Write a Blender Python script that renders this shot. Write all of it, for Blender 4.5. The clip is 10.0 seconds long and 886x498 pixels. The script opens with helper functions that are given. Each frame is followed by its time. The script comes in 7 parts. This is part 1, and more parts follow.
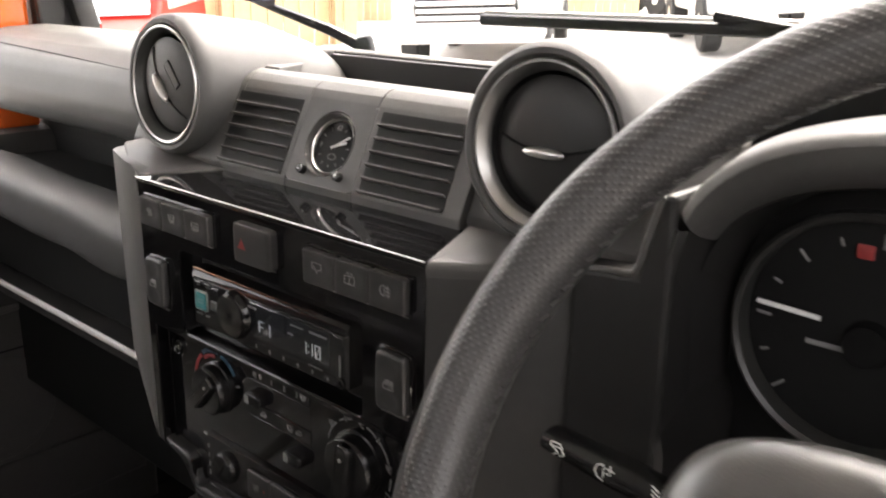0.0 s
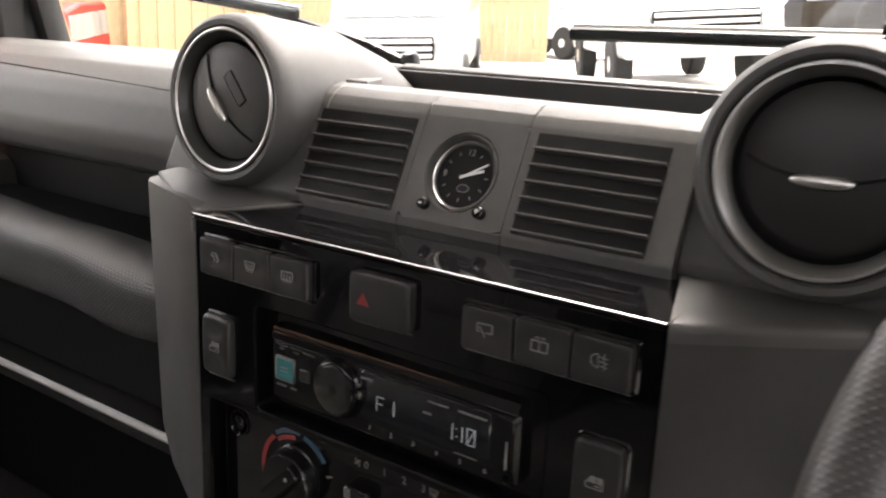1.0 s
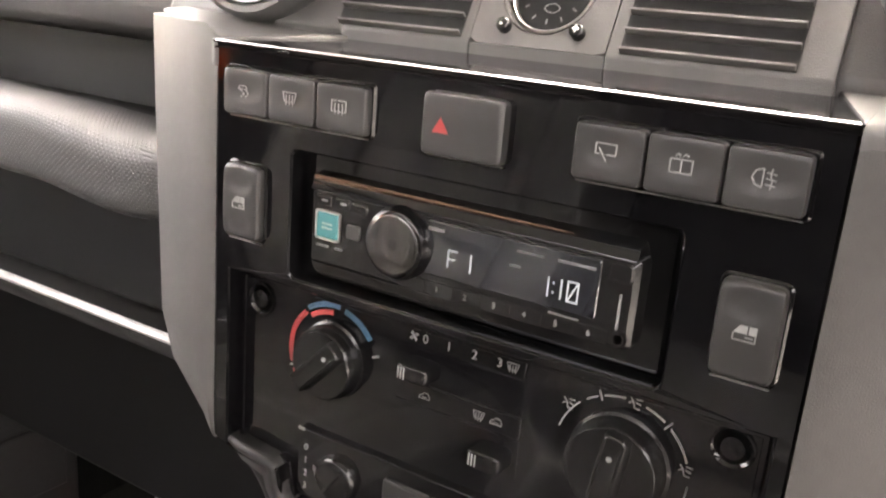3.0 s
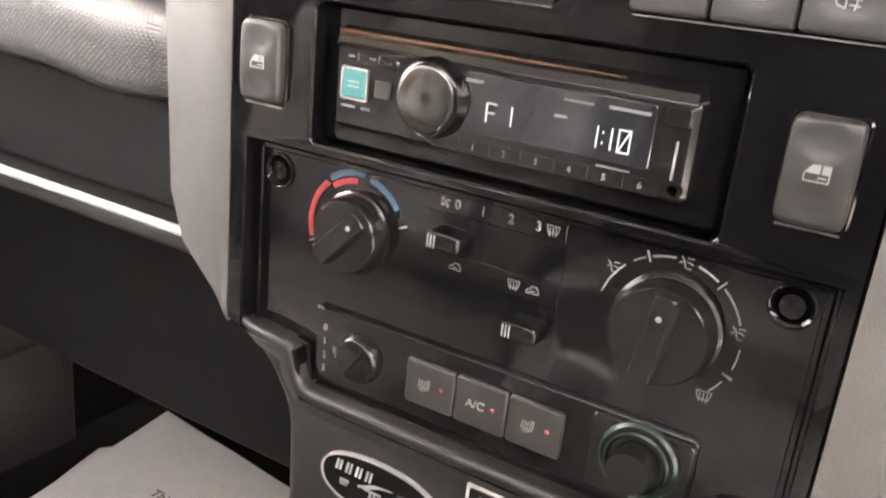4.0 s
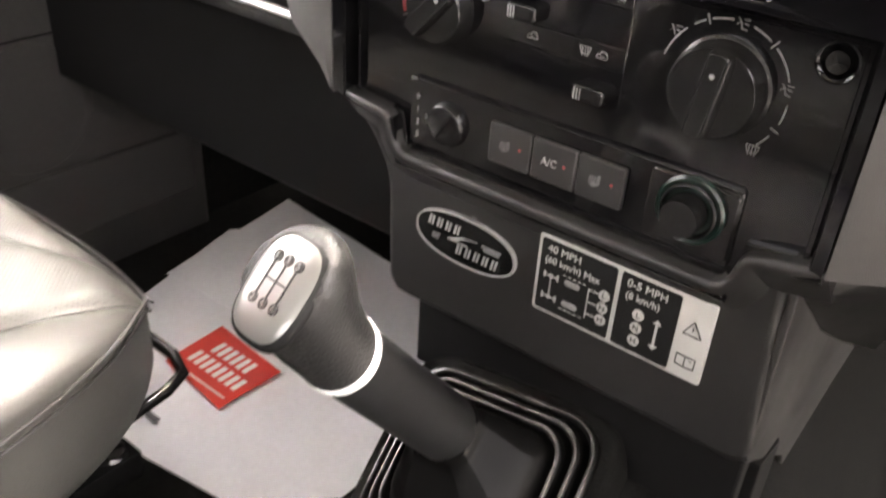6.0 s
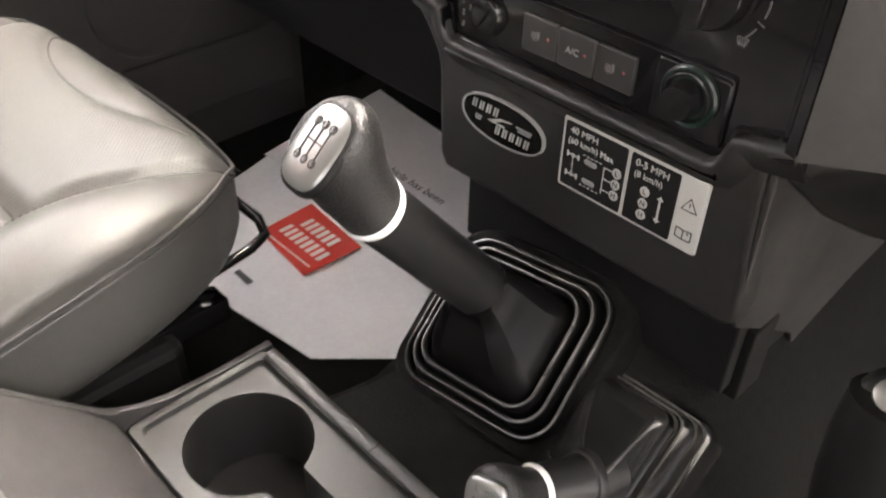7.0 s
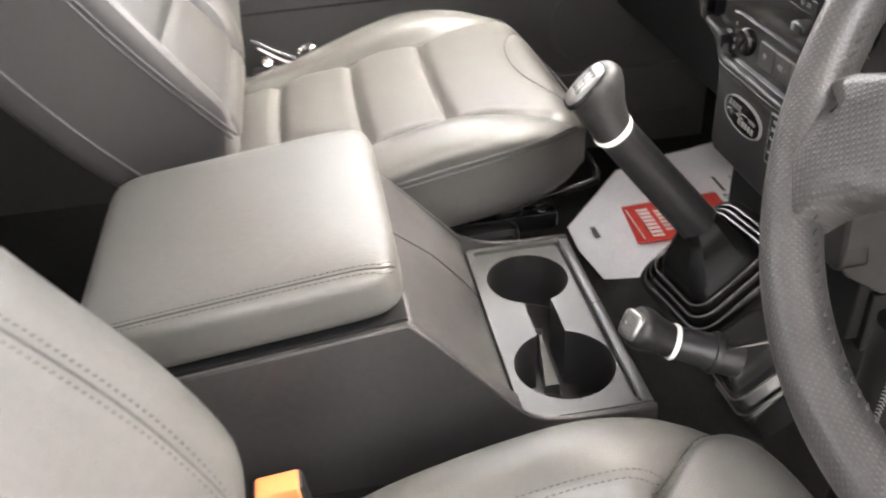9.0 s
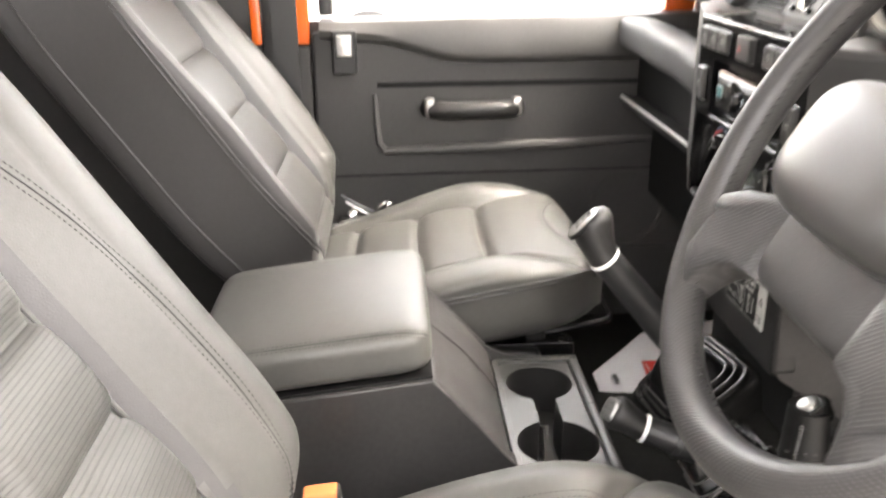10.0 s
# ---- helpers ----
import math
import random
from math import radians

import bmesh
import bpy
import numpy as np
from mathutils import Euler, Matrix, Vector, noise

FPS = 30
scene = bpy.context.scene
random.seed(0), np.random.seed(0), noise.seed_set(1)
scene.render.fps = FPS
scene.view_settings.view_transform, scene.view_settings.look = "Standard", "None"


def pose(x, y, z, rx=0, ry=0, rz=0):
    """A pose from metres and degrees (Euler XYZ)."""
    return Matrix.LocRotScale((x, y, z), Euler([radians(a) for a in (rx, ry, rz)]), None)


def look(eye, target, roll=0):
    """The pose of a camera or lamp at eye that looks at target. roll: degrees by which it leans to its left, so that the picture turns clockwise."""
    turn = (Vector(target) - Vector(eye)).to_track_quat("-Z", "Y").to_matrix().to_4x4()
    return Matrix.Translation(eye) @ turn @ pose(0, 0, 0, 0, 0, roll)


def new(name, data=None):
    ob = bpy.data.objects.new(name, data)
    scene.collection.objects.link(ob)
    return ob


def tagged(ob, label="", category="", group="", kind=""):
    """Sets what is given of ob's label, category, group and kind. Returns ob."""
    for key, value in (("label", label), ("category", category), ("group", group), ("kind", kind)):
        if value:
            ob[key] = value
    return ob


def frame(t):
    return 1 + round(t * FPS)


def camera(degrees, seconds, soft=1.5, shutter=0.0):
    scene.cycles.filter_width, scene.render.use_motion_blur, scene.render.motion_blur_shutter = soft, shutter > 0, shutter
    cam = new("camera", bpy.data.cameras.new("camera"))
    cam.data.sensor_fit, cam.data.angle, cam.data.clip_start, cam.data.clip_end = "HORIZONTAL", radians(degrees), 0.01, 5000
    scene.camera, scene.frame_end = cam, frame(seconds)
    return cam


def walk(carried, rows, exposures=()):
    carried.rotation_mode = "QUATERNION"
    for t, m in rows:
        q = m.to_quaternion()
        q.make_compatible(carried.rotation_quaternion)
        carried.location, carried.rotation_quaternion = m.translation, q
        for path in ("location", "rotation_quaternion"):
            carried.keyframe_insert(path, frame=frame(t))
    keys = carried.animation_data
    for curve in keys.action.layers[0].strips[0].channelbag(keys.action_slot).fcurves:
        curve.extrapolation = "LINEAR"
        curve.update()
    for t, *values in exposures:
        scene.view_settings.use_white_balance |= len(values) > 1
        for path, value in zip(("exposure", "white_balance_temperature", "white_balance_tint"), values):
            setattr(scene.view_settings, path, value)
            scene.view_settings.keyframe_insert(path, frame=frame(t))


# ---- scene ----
cam = camera(54.2, 10.0, soft=2.0, shutter=0.4)
PATH = [
    (0, (0.4353, -0.3179, 0.8293), (-0.826, 1.1201, 0.2449), 1.21),
    (0.5, (0.354, -0.3187, 0.8214), (-0.8571, 1.1857, 0.3021), 2.99),
    (1, (0.2586, -0.3211, 0.8006), (-0.8512, 1.2681, 0.3079), 2.46),
    (1.5, (0.2084, -0.3152, 0.7693), (-0.8356, 1.3226, 0.292), 2.85),
    (2, (0.1903, -0.3095, 0.7485), (-0.8234, 1.3433, 0.2578), 3.74),
    (2.5, (0.1812, -0.3052, 0.7286), (-0.8208, 1.3459, 0.2088), 4.33),
    (2.7, (0.1812, -0.3052, 0.7256), (-0.8222, 1.3421, 0.1968), 4.53),
    (4, (0.1605, -0.3044, 0.6699), (-0.7926, 1.3316, 0.0255), 6.01),
    (4.5, (0.159, -0.3113, 0.6549), (-0.7925, 1.3067, -0.0355), 6.41),
    (5, (0.1617, -0.3145, 0.6439), (-0.784, 1.2757, -0.1158), 6.7),
    (5.5, (0.1737, -0.3179, 0.6487), (-0.7898, 1.2067, -0.2157), 5.89),
    (6, (0.2042, -0.3391, 0.6693), (-0.827, 1.0144, -0.3818), 3.7),
    (6.2, (0.2171, -0.3436, 0.6742), (-0.83, 0.9462, -0.4394), 3.0),
    (7.3, (0.3118, -0.3632, 0.7059), (-0.8348, 0.6307, -0.5969), 1.35),
    (7.5, (0.3398, -0.3663, 0.7156), (-0.8309, 0.5427, -0.6273), 1.37),
    (8, (0.4241, -0.3695, 0.7425), (-0.885, 0.3087, -0.6089), 0.13),
    (8.5, (0.5193, -0.3752, 0.7662), (-0.9579, 0.0711, -0.5061), -1.78),
    (9, (0.6413, -0.3808, 0.7776), (-1.0003, -0.1502, -0.3413), -3.33),
    (9.5, (0.7676, -0.3807, 0.789), (-0.9922, -0.3006, -0.1581), -2.84),
    (10, (0.8972, -0.3696, 0.7943), (-0.9717, -0.2662, 0.0896), -0.44),
]
walk(cam, [(t, look(eye, target, roll)) for t, eye, target, roll in PATH],
     [(0, 3.3, 7200, 15), (0.5, 3.0, 7200, 15), (1, 2.9, 7100, 15), (1.5, 3.1, 7000, 15), (2, 3.9, 7200, 16), (2.5, 4.5, 7400, 18), (4, 5.8, 7500, 18), (5, 5.8, 7500, 18), (5.5, 5.35, 7500, 18), (6, 5.0, 7400, 17), (7.5, 4.5, 7200, 15), (8.5, 4.6, 7000, 14), (9.3, 4.8, 7000, 14), (10, 4.5, 7200, 14)])

# ---------------------------------------------------------------- world and lights
world = bpy.data.worlds.new("world")
scene.world = world
world.use_nodes = True
sky = world.node_tree.nodes.new("ShaderNodeTexSky")
sky.sky_type = "NISHITA"
sky.sun_disc = False
sky.sun_elevation = radians(67)
sky.sun_rotation = radians(-4)
sky.air_density, sky.dust_density, sky.ozone_density = 1.0, 4.0, 1.0
pale = world.node_tree.nodes.new("ShaderNodeHueSaturation")
pale.inputs["Saturation"].default_value = 0.22
world.node_tree.links.new(sky.outputs[0], pale.inputs["Color"])
world.node_tree.links.new(pale.outputs[0], world.node_tree.nodes["Background"].inputs[0])
world.node_tree.nodes["Background"].inputs[1].default_value = 0.15
sun = new("sun", bpy.data.lights.new("sun", "SUN"))
sun.data.energy, sun.data.angle, sun.data.color = 0.8, radians(50), (1.0, 0.96, 0.9)
sun.matrix_world = look((-0.1, 1.4, 3.4), (0, 0, 0))


# ---------------------------------------------------------------- materials
def material(name, color, rough=0.5, metal=0.0, bump=0.0, scale=400.0, vary=0.0, coat=0.0, emit=None, spec=0.5, kind="noise", wear=0.0):
    m = bpy.data.materials.new(name)
    m.use_nodes = True
    t = m.node_tree
    b = t.nodes["Principled BSDF"]
    b.inputs["Base Color"].default_value = (*color, 1)
    b.inputs["Roughness"].default_value = rough
    b.inputs["Metallic"].default_value = metal
    b.inputs["Coat Weight"].default_value = coat
    b.inputs["Coat Roughness"].default_value = 0.03
    b.inputs["Specular IOR Level"].default_value = spec
    if emit:
        b.inputs["Emission Color"].default_value = (*emit[0], 1)
        b.inputs["Emission Strength"].default_value = emit[1]
    co = t.nodes.new("ShaderNodeTexCoord")
    if bump:
        if kind == "noise":
            n = t.nodes.new("ShaderNodeTexNoise")
            n.inputs["Detail"].default_value = 4
            out = n.outputs[0]
        else:
            n = t.nodes.new("ShaderNodeTexVoronoi")
            n.feature = "DISTANCE_TO_EDGE" if kind == "grain" else "F1"
            out = n.outputs["Distance"]
        n.inputs["Scale"].default_value = scale
        t.links.new(co.outputs["Object"], n.inputs["Vector"])
        bp = t.nodes.new("ShaderNodeBump")
        bp.inputs["Strength"].default_value = bump
        bp.inputs["Distance"].default_value = 0.0006
        t.links.new(out, bp.inputs["Height"])
        t.links.new(bp.outputs[0], b.inputs["Normal"])
    if vary:
        n2 = t.nodes.new("ShaderNodeTexNoise")
        n2.inputs["Scale"].default_value = 9.0
        n2.inputs["Detail"].default_value = 6
        t.links.new(co.outputs["Object"], n2.inputs["Vector"])
        n3 = t.nodes.new("ShaderNodeTexNoise")
        n3.inputs["Scale"].default_value = 160.0
        t.links.new(co.outputs["Object"], n3.inputs["Vector"])
        ad = t.nodes.new("ShaderNodeMath")
        ad.operation = "ADD"
        t.links.new(n2.outputs[0], ad.inputs[0])
        t.links.new(n3.outputs[0], ad.inputs[1])
        mr = t.nodes.new("ShaderNodeMapRange")
        mr.inputs["From Min"].default_value, mr.inputs["From Max"].default_value = 0.6, 1.4
        mr.inputs["To Min"].default_value, mr.inputs["To Max"].default_value = 1 - vary, 1 + vary
        t.links.new(ad.outputs[0], mr.inputs["Value"])
        mx = t.nodes.new("ShaderNodeVectorMath")
        mx.operation = "SCALE"
        mx.inputs[0].default_value = color
        t.links.new(mr.outputs[0], mx.inputs["Scale"])
        t.links.new(mx.outputs[0], b.inputs["Base Color"])
        rr = t.nodes.new("ShaderNodeMapRange")
        rr.inputs["From Min"].default_value, rr.inputs["From Max"].default_value = 0.3, 0.7
        rr.inputs["To Min"].default_value, rr.inputs["To Max"].default_value = max(rough - 0.12 * vary * 3, 0.02), min(rough + 0.12 * vary * 3, 1)
        t.links.new(n2.outputs[0], rr.inputs["Value"])
        t.links.new(rr.outputs[0], b.inputs["Roughness"])
    return m


M = dict(
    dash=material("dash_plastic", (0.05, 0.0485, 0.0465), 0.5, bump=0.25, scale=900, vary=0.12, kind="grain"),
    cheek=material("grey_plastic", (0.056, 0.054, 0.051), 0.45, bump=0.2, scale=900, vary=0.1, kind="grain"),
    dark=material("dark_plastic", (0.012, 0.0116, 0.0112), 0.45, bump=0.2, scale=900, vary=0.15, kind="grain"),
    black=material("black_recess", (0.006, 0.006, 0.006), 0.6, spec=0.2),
    gloss=material("piano_black", (0.003, 0.003, 0.0033), 0.06, vary=0.05, spec=0.33),
    gloss_top=material("piano_black_top", (0.003, 0.003, 0.0033), 0.05, vary=0.05, spec=0.6),
    switch=material("switch_plastic", (0.019, 0.0184, 0.0177), 0.42, bump=0.1, scale=1500, vary=0.1),
    panel=material("heater_panel_black", (0.004, 0.004, 0.0042), 0.09, vary=0.08, spec=0.4),
    satin=material("satin_black", (0.006, 0.006, 0.006), 0.22, vary=0.1, spec=0.4),
    chrome=material("chrome", (0.85, 0.85, 0.84), 0.08, 1.0),
    silver=material("satin_silver", (0.72, 0.71, 0.69), 0.28, 1.0),
    trim=material("silver_trim", (0.75, 0.74, 0.72), 0.32, 0.6),
    white=material("white_print", (0.8, 0.8, 0.78), 0.5),
    pale=material("grey_print", (0.21, 0.21, 0.204), 0.5),
    silk=material("placard_white", (0.36, 0.36, 0.34), 0.45),
    seam=material("dark_seam", (0.012, 0.0115, 0.011), 0.7),
    spun=material("spun_metal", (0.13, 0.127, 0.124), 0.22, 1.0),
    ring=material("satin_grey_metal", (0.42, 0.415, 0.40), 0.36, 1.0),
    render_wall=material("pale_render", (0.45, 0.44, 0.42), 0.9, bump=0.5, scale=60, vary=0.15),
    faint=material("faint_print", (0.13, 0.13, 0.128), 0.5),
    plate=material("engraved_silver", (0.27, 0.27, 0.262), 0.3, 0.9, bump=0.15, scale=300),
    red=material("red_print", (0.26, 0.028, 0.028), 0.45),
    red_ink=material("red_ink", (0.62, 0.045, 0.03), 0.5, vary=0.08),
    blue=material("blue_print", (0.03, 0.075, 0.115), 0.45),
    rubber=material("black_rubber", (0.018, 0.018, 0.018), 0.42, bump=0.1, scale=600, vary=0.15),
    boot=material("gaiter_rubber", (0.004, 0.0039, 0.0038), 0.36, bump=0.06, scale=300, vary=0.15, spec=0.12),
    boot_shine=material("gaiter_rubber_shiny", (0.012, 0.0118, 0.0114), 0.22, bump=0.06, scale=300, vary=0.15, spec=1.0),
    # paler rubber for the glints drawn along the gaiter ridges
    ridge_glint=material("ridge_glint_rubber", (0.050, 0.049, 0.047), 0.24, bump=0.1, scale=500, vary=0.4, spec=0.9),
    sleeve=material("sleeve_leather", (0.005, 0.0048, 0.0046), 0.5, spec=0.3, bump=0.3, scale=500, kind="grain"),
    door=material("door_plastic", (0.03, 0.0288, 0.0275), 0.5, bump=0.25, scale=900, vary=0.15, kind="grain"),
    leather=material("black_leather", (0.0545, 0.0532, 0.0487), 0.47, bump=0.35, scale=420, vary=0.1, kind="grain"),
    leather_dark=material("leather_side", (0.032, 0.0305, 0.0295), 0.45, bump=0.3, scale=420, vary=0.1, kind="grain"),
    pad=material("horn_pad_plastic", (0.036, 0.0345, 0.0333), 0.32, bump=0.15, scale=700, vary=0.1, kind="grain", spec=0.9),
    stitch=material("dark_thread", (0.02, 0.019, 0.018), 0.8),
    carpet=material("black_carpet", (0.0075, 0.0074, 0.0068), 0.95, bump=1.0, scale=500, vary=0.45, spec=0.08),
    box=material("cubby_vinyl", (0.021, 0.0199, 0.0194), 0.5, bump=0.3, scale=700, vary=0.3, kind="grain"),
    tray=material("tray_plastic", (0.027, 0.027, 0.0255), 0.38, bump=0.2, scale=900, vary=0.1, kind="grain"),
    paper=material("white_paper", (0.85, 0.85, 0.88), 0.7, bump=0.15, scale=30, vary=0.05),
    ink=material("grey_ink", (0.12, 0.12, 0.13), 0.7),
    amber=material("amber_button", (0.62, 0.17, 0.06), 0.4),
    cyan=material("cyan_button", (0.02, 0.10, 0.105), 0.4, emit=((0.10, 0.62, 0.62), 0.005)),
    lcd=material("lcd_glass", (0.012, 0.013, 0.015), 0.08, coat=0.6),
    lcd_text=material("lcd_text", (0.28, 0.3, 0.31), 0.5, emit=((0.85, 0.93, 1.0), 0.008)),
    copper=material("copper_reflection", (0.16, 0.10, 0.072), 0.2, 0.9),
    green=material("green_ring", (0.003, 0.012, 0.009), 0.3),
    orange=material("orange_paint", (0.75, 0.13, 0.02), 0.18, coat=1.0, vary=0.03),
    white_paint=material("white_paint", (0.8, 0.8, 0.79), 0.25, coat=0.8, vary=0.03),
    red_paint=material("red_paint", (0.5, 0.025, 0.018), 0.4, spec=0.25, vary=0.03),
    tyre=material("tyre_rubber", (0.02, 0.02, 0.02), 0.8, bump=0.4, scale=60),
    headliner=material("grey_headliner", (0.45, 0.44, 0.42), 0.9, bump=0.4, scale=500, vary=0.05),
    fence=material("fence_wood", (0.47, 0.35, 0.20), 0.8, bump=0.5, scale=40, vary=0.2),
    tarmac=material("pale_concrete", (0.34, 0.33, 0.315), 0.9, bump=0.8, scale=120, vary=0.2),
    tinted=material("car_window_glass", (0.55, 0.57, 0.58), 0.05, 0.7),
    lens=material("clear_lens", (0.6, 0.6, 0.6), 0.1, coat=1.0),
)


def dotted(name, color, rough, spacing, lift, shade, ribs=False):
    """Leather with a regular grid of small dots, laid out in metres over the surface."""
    m = material(name, color, rough, bump=0.0, vary=0.1)
    t = m.node_tree
    uv = t.nodes.new("ShaderNodeUVMap")
    sep = t.nodes.new("ShaderNodeSeparateXYZ")
    t.links.new(uv.outputs[0], sep.inputs[0])
    waves = []
    for k in (0, 1):
        mu = t.nodes.new("ShaderNodeMath")
        mu.operation = "MULTIPLY"
        mu.inputs[1].default_value = 2 * math.pi / spacing
        t.links.new(sep.outputs[k], mu.inputs[0])
        si = t.nodes.new("ShaderNodeMath")
        si.operation = "SINE"
        t.links.new(mu.outputs[0], si.inputs[0])
        waves.append(si)
    pr = t.nodes.new("ShaderNodeMath")
    pr.operation = "MULTIPLY"
    if ribs:
        pr.inputs[0].default_value = 1.0
    else:
        t.links.new(waves[0].outputs[0], pr.inputs[0])
    t.links.new(waves[1].outputs[0], pr.inputs[1])
    mr = t.nodes.new("ShaderNodeMapRange")
    mr.interpolation_type = "SMOOTHSTEP"
    mr.inputs["From Min"].default_value, mr.inputs["From Max"].default_value = 0.25, 0.75
    t.links.new(pr.outputs[0], mr.inputs["Value"])
    bp = t.nodes.new("ShaderNodeBump")
    bp.inputs["Strength"].default_value = abs(lift)
    bp.inputs["Distance"].default_value = 0.0005
    bp.invert = lift < 0
    t.links.new(mr.outputs[0], bp.inputs["Height"])
    b = t.nodes["Principled BSDF"]
    t.links.new(bp.outputs[0], b.inputs["Normal"])
    src = b.inputs["Base Color"].links[0].from_socket
    mx = t.nodes.new("ShaderNodeMix")
    mx.data_type = "RGBA"
    mx.inputs[7].default_value = (*[c * shade for c in color], 1)
    t.links.new(mr.outputs[0], mx.inputs[0])
    t.links.new(src, mx.inputs[6])
    t.links.new(mx.outputs[2], b.inputs["Base Color"])
    return m


sp = M["spun"].node_tree
around = sp.nodes.new("ShaderNodeTangent")
around.direction_type, around.axis = "RADIAL", "Y"
sp.nodes["Principled BSDF"].inputs["Anisotropic"].default_value = 0.9
sp.links.new(around.outputs[0], sp.nodes["Principled BSDF"].inputs["Tangent"])
M["wheel"] = dotted("wheel_leather", (0.030, 0.0287, 0.028), 0.38, 0.0042, 0.5, 1.5)
M["knob"] = material("knob_leather", (0.012, 0.0117, 0.0115), 0.43, bump=0.9, scale=420, vary=0.15, kind="grain")
M["perf"] = dotted("perforated_leather", (0.026, 0.0253, 0.0242), 0.6, 0.0040, -0.6, 0.3)
M["insert"] = dotted("seat_insert_leather", (0.0545, 0.0532, 0.0487), 0.45, 0.0040, -0.35, 0.72)
M["ribbed"] = dotted("seat_ribbed_leather", (0.0545, 0.0532, 0.0487), 0.5, 0.0040, -0.5, 0.62, ribs=True)
glass = bpy.data.materials.new("clear_glass")
glass.use_nodes = True
gb = glass.node_tree.nodes["Principled BSDF"]
gb.inputs["Roughness"].default_value = 0.0
gb.inputs["Transmission Weight"].default_value = 1.0
gb.inputs["IOR"].default_value = 1.02
gb.inputs["Base Color"].default_value = (0.97, 0.98, 0.97, 1)
M["glass"] = glass


# ---------------------------------------------------------------- mesh helpers
def thing(name, at, label, category, group="", kind=""):
    ob = new(name)
    ob.empty_display_size = 0.02
    ob.location = at
    return tagged(ob, label, category, group, kind)


def base_of(ob):
    v = Vector((0, 0, 0))
    while ob:
        v += Vector(ob.location)
        ob = ob.parent
    return v


def finish(bm, smooth=True, angle=40):
    bmesh.ops.remove_doubles(bm, verts=bm.verts, dist=1e-6)
    bmesh.ops.recalc_face_normals(bm, faces=bm.faces)
    for f in bm.faces:
        f.smooth = smooth
    lim = radians(angle)
    area = {f: max(f.calc_area(), 1e-12) for f in bm.faces}
    for e in bm.edges:
        if len(e.link_faces) == 2:
            turn = e.calc_face_angle(0)
            p, q = (area[f] for f in e.link_faces)
            # broad flat faces keep their own normals beside narrow bevels
            if turn > lim or (turn > 0.12 and max(p, q) > 10 * min(p, q)):
                e.smooth = False


def part(name, bm, mat, parent=None, label="", smooth=True, angle=40, clean=True):
    """One mesh object, built in world places, under a thing or a part."""
    if clean:
        finish(bm, smooth, angle)
    if parent:
        bmesh.ops.translate(bm, verts=bm.verts, vec=-base_of(parent))
    me = bpy.data.meshes.new(name)
    bm.to_mesh(me)
    bm.free()
    me.materials.append(M[mat] if isinstance(mat, str) else mat)
    ob = new(name, me)
    ob.parent = parent
    if label:
        tagged(ob, label)
    return ob


def setting(name, bm, mat, label, category, smooth=True):
    return tagged(part(name, bm, mat, None, "", smooth), label, category, kind="structure")


def bx(x0, x1, y0, y1, z0, z1, bevel=0.0, seg=2, m=None, bm=None):
    bm = bm or bmesh.new()
    r = bmesh.ops.create_cube(bm, size=1.0)
    vs = r["verts"]
    for v in vs:
        v.co = Vector(((x0 + x1) / 2 + v.co.x * (x1 - x0), (y0 + y1) / 2 + v.co.y * (y1 - y0), (z0 + z1) / 2 + v.co.z * (z1 - z0)))
    if bevel:
        es = list({e for v in vs for e in v.link_edges})
        r = bmesh.ops.bevel(bm, geom=es, offset=bevel, segments=seg, affect="EDGES", profile=0.5)
        vs = list({v for f in r["faces"] for v in f.verts} | {v for v in vs if v.is_valid})
    if m is not None:
        bmesh.ops.transform(bm, matrix=m, verts=vs)
    return bm


def loft(rings, close=True, cap=True, bm=None, loop=False):
    """Skin between rings of equally many points."""
    bm = bm or bmesh.new()
    rings = [[Vector(p) for p in r] for r in rings]
    rows = [[bm.verts.new(p) for p in r] for r in rings]
    n = len(rows[0])
    uv = bm.loops.layers.uv.verify()
    big = max(rings, key=lambda r: (r[0] - r[n // 2]).length)
    us = [0.0]
    for i in range(n):
        us.append(us[-1] + (big[(i + 1) % n] - big[i]).length)
    mids = [sum(r, Vector()) / n for r in rings]
    vs = [0.0]
    for a, c, ra, rc in zip(mids, mids[1:] + mids[:1], rings, rings[1:] + rings[:1]):
        vs.append(vs[-1] + max((c - a).length, 0.5 * (rc[0] - ra[0]).length))
    pairs = list(zip(range(len(rows)), range(1, len(rows))))
    if loop:
        pairs.append((len(rows) - 1, 0))
    for ka, kb in pairs:
        a, c = rows[ka], rows[kb]
        for i in range(n if close else n - 1):
            j = (i + 1) % n
            f = bm.faces.new((a[i], a[j], c[j], c[i]))
            for l, q in zip(f.loops, ((us[i], vs[ka]), (us[i + 1], vs[ka]), (us[i + 1], vs[ka + 1]), (us[i], vs[ka + 1]))):
                l[uv].uv = q
    if cap and not loop:
        for f in (bm.faces.new(rows[0]), bm.faces.new(list(reversed(rows[-1])))):
            f.normal_update()
            a = max(range(3), key=lambda q: abs(f.normal[q]))
            p, q = [z for z in range(3) if z != a]
            for l in f.loops:
                l[uv].uv = (l.vert.co[p], l.vert.co[q])
    return bm


def frame_to(d, up=(0, 0, 1)):
    d = Vector(d).normalized()
    s = d.cross(Vector(up))
    if s.length < 1e-4:
        s = d.cross(Vector((1, 0, 0)))
    s.normalize()
    return s, s.cross(d).normalized(), d


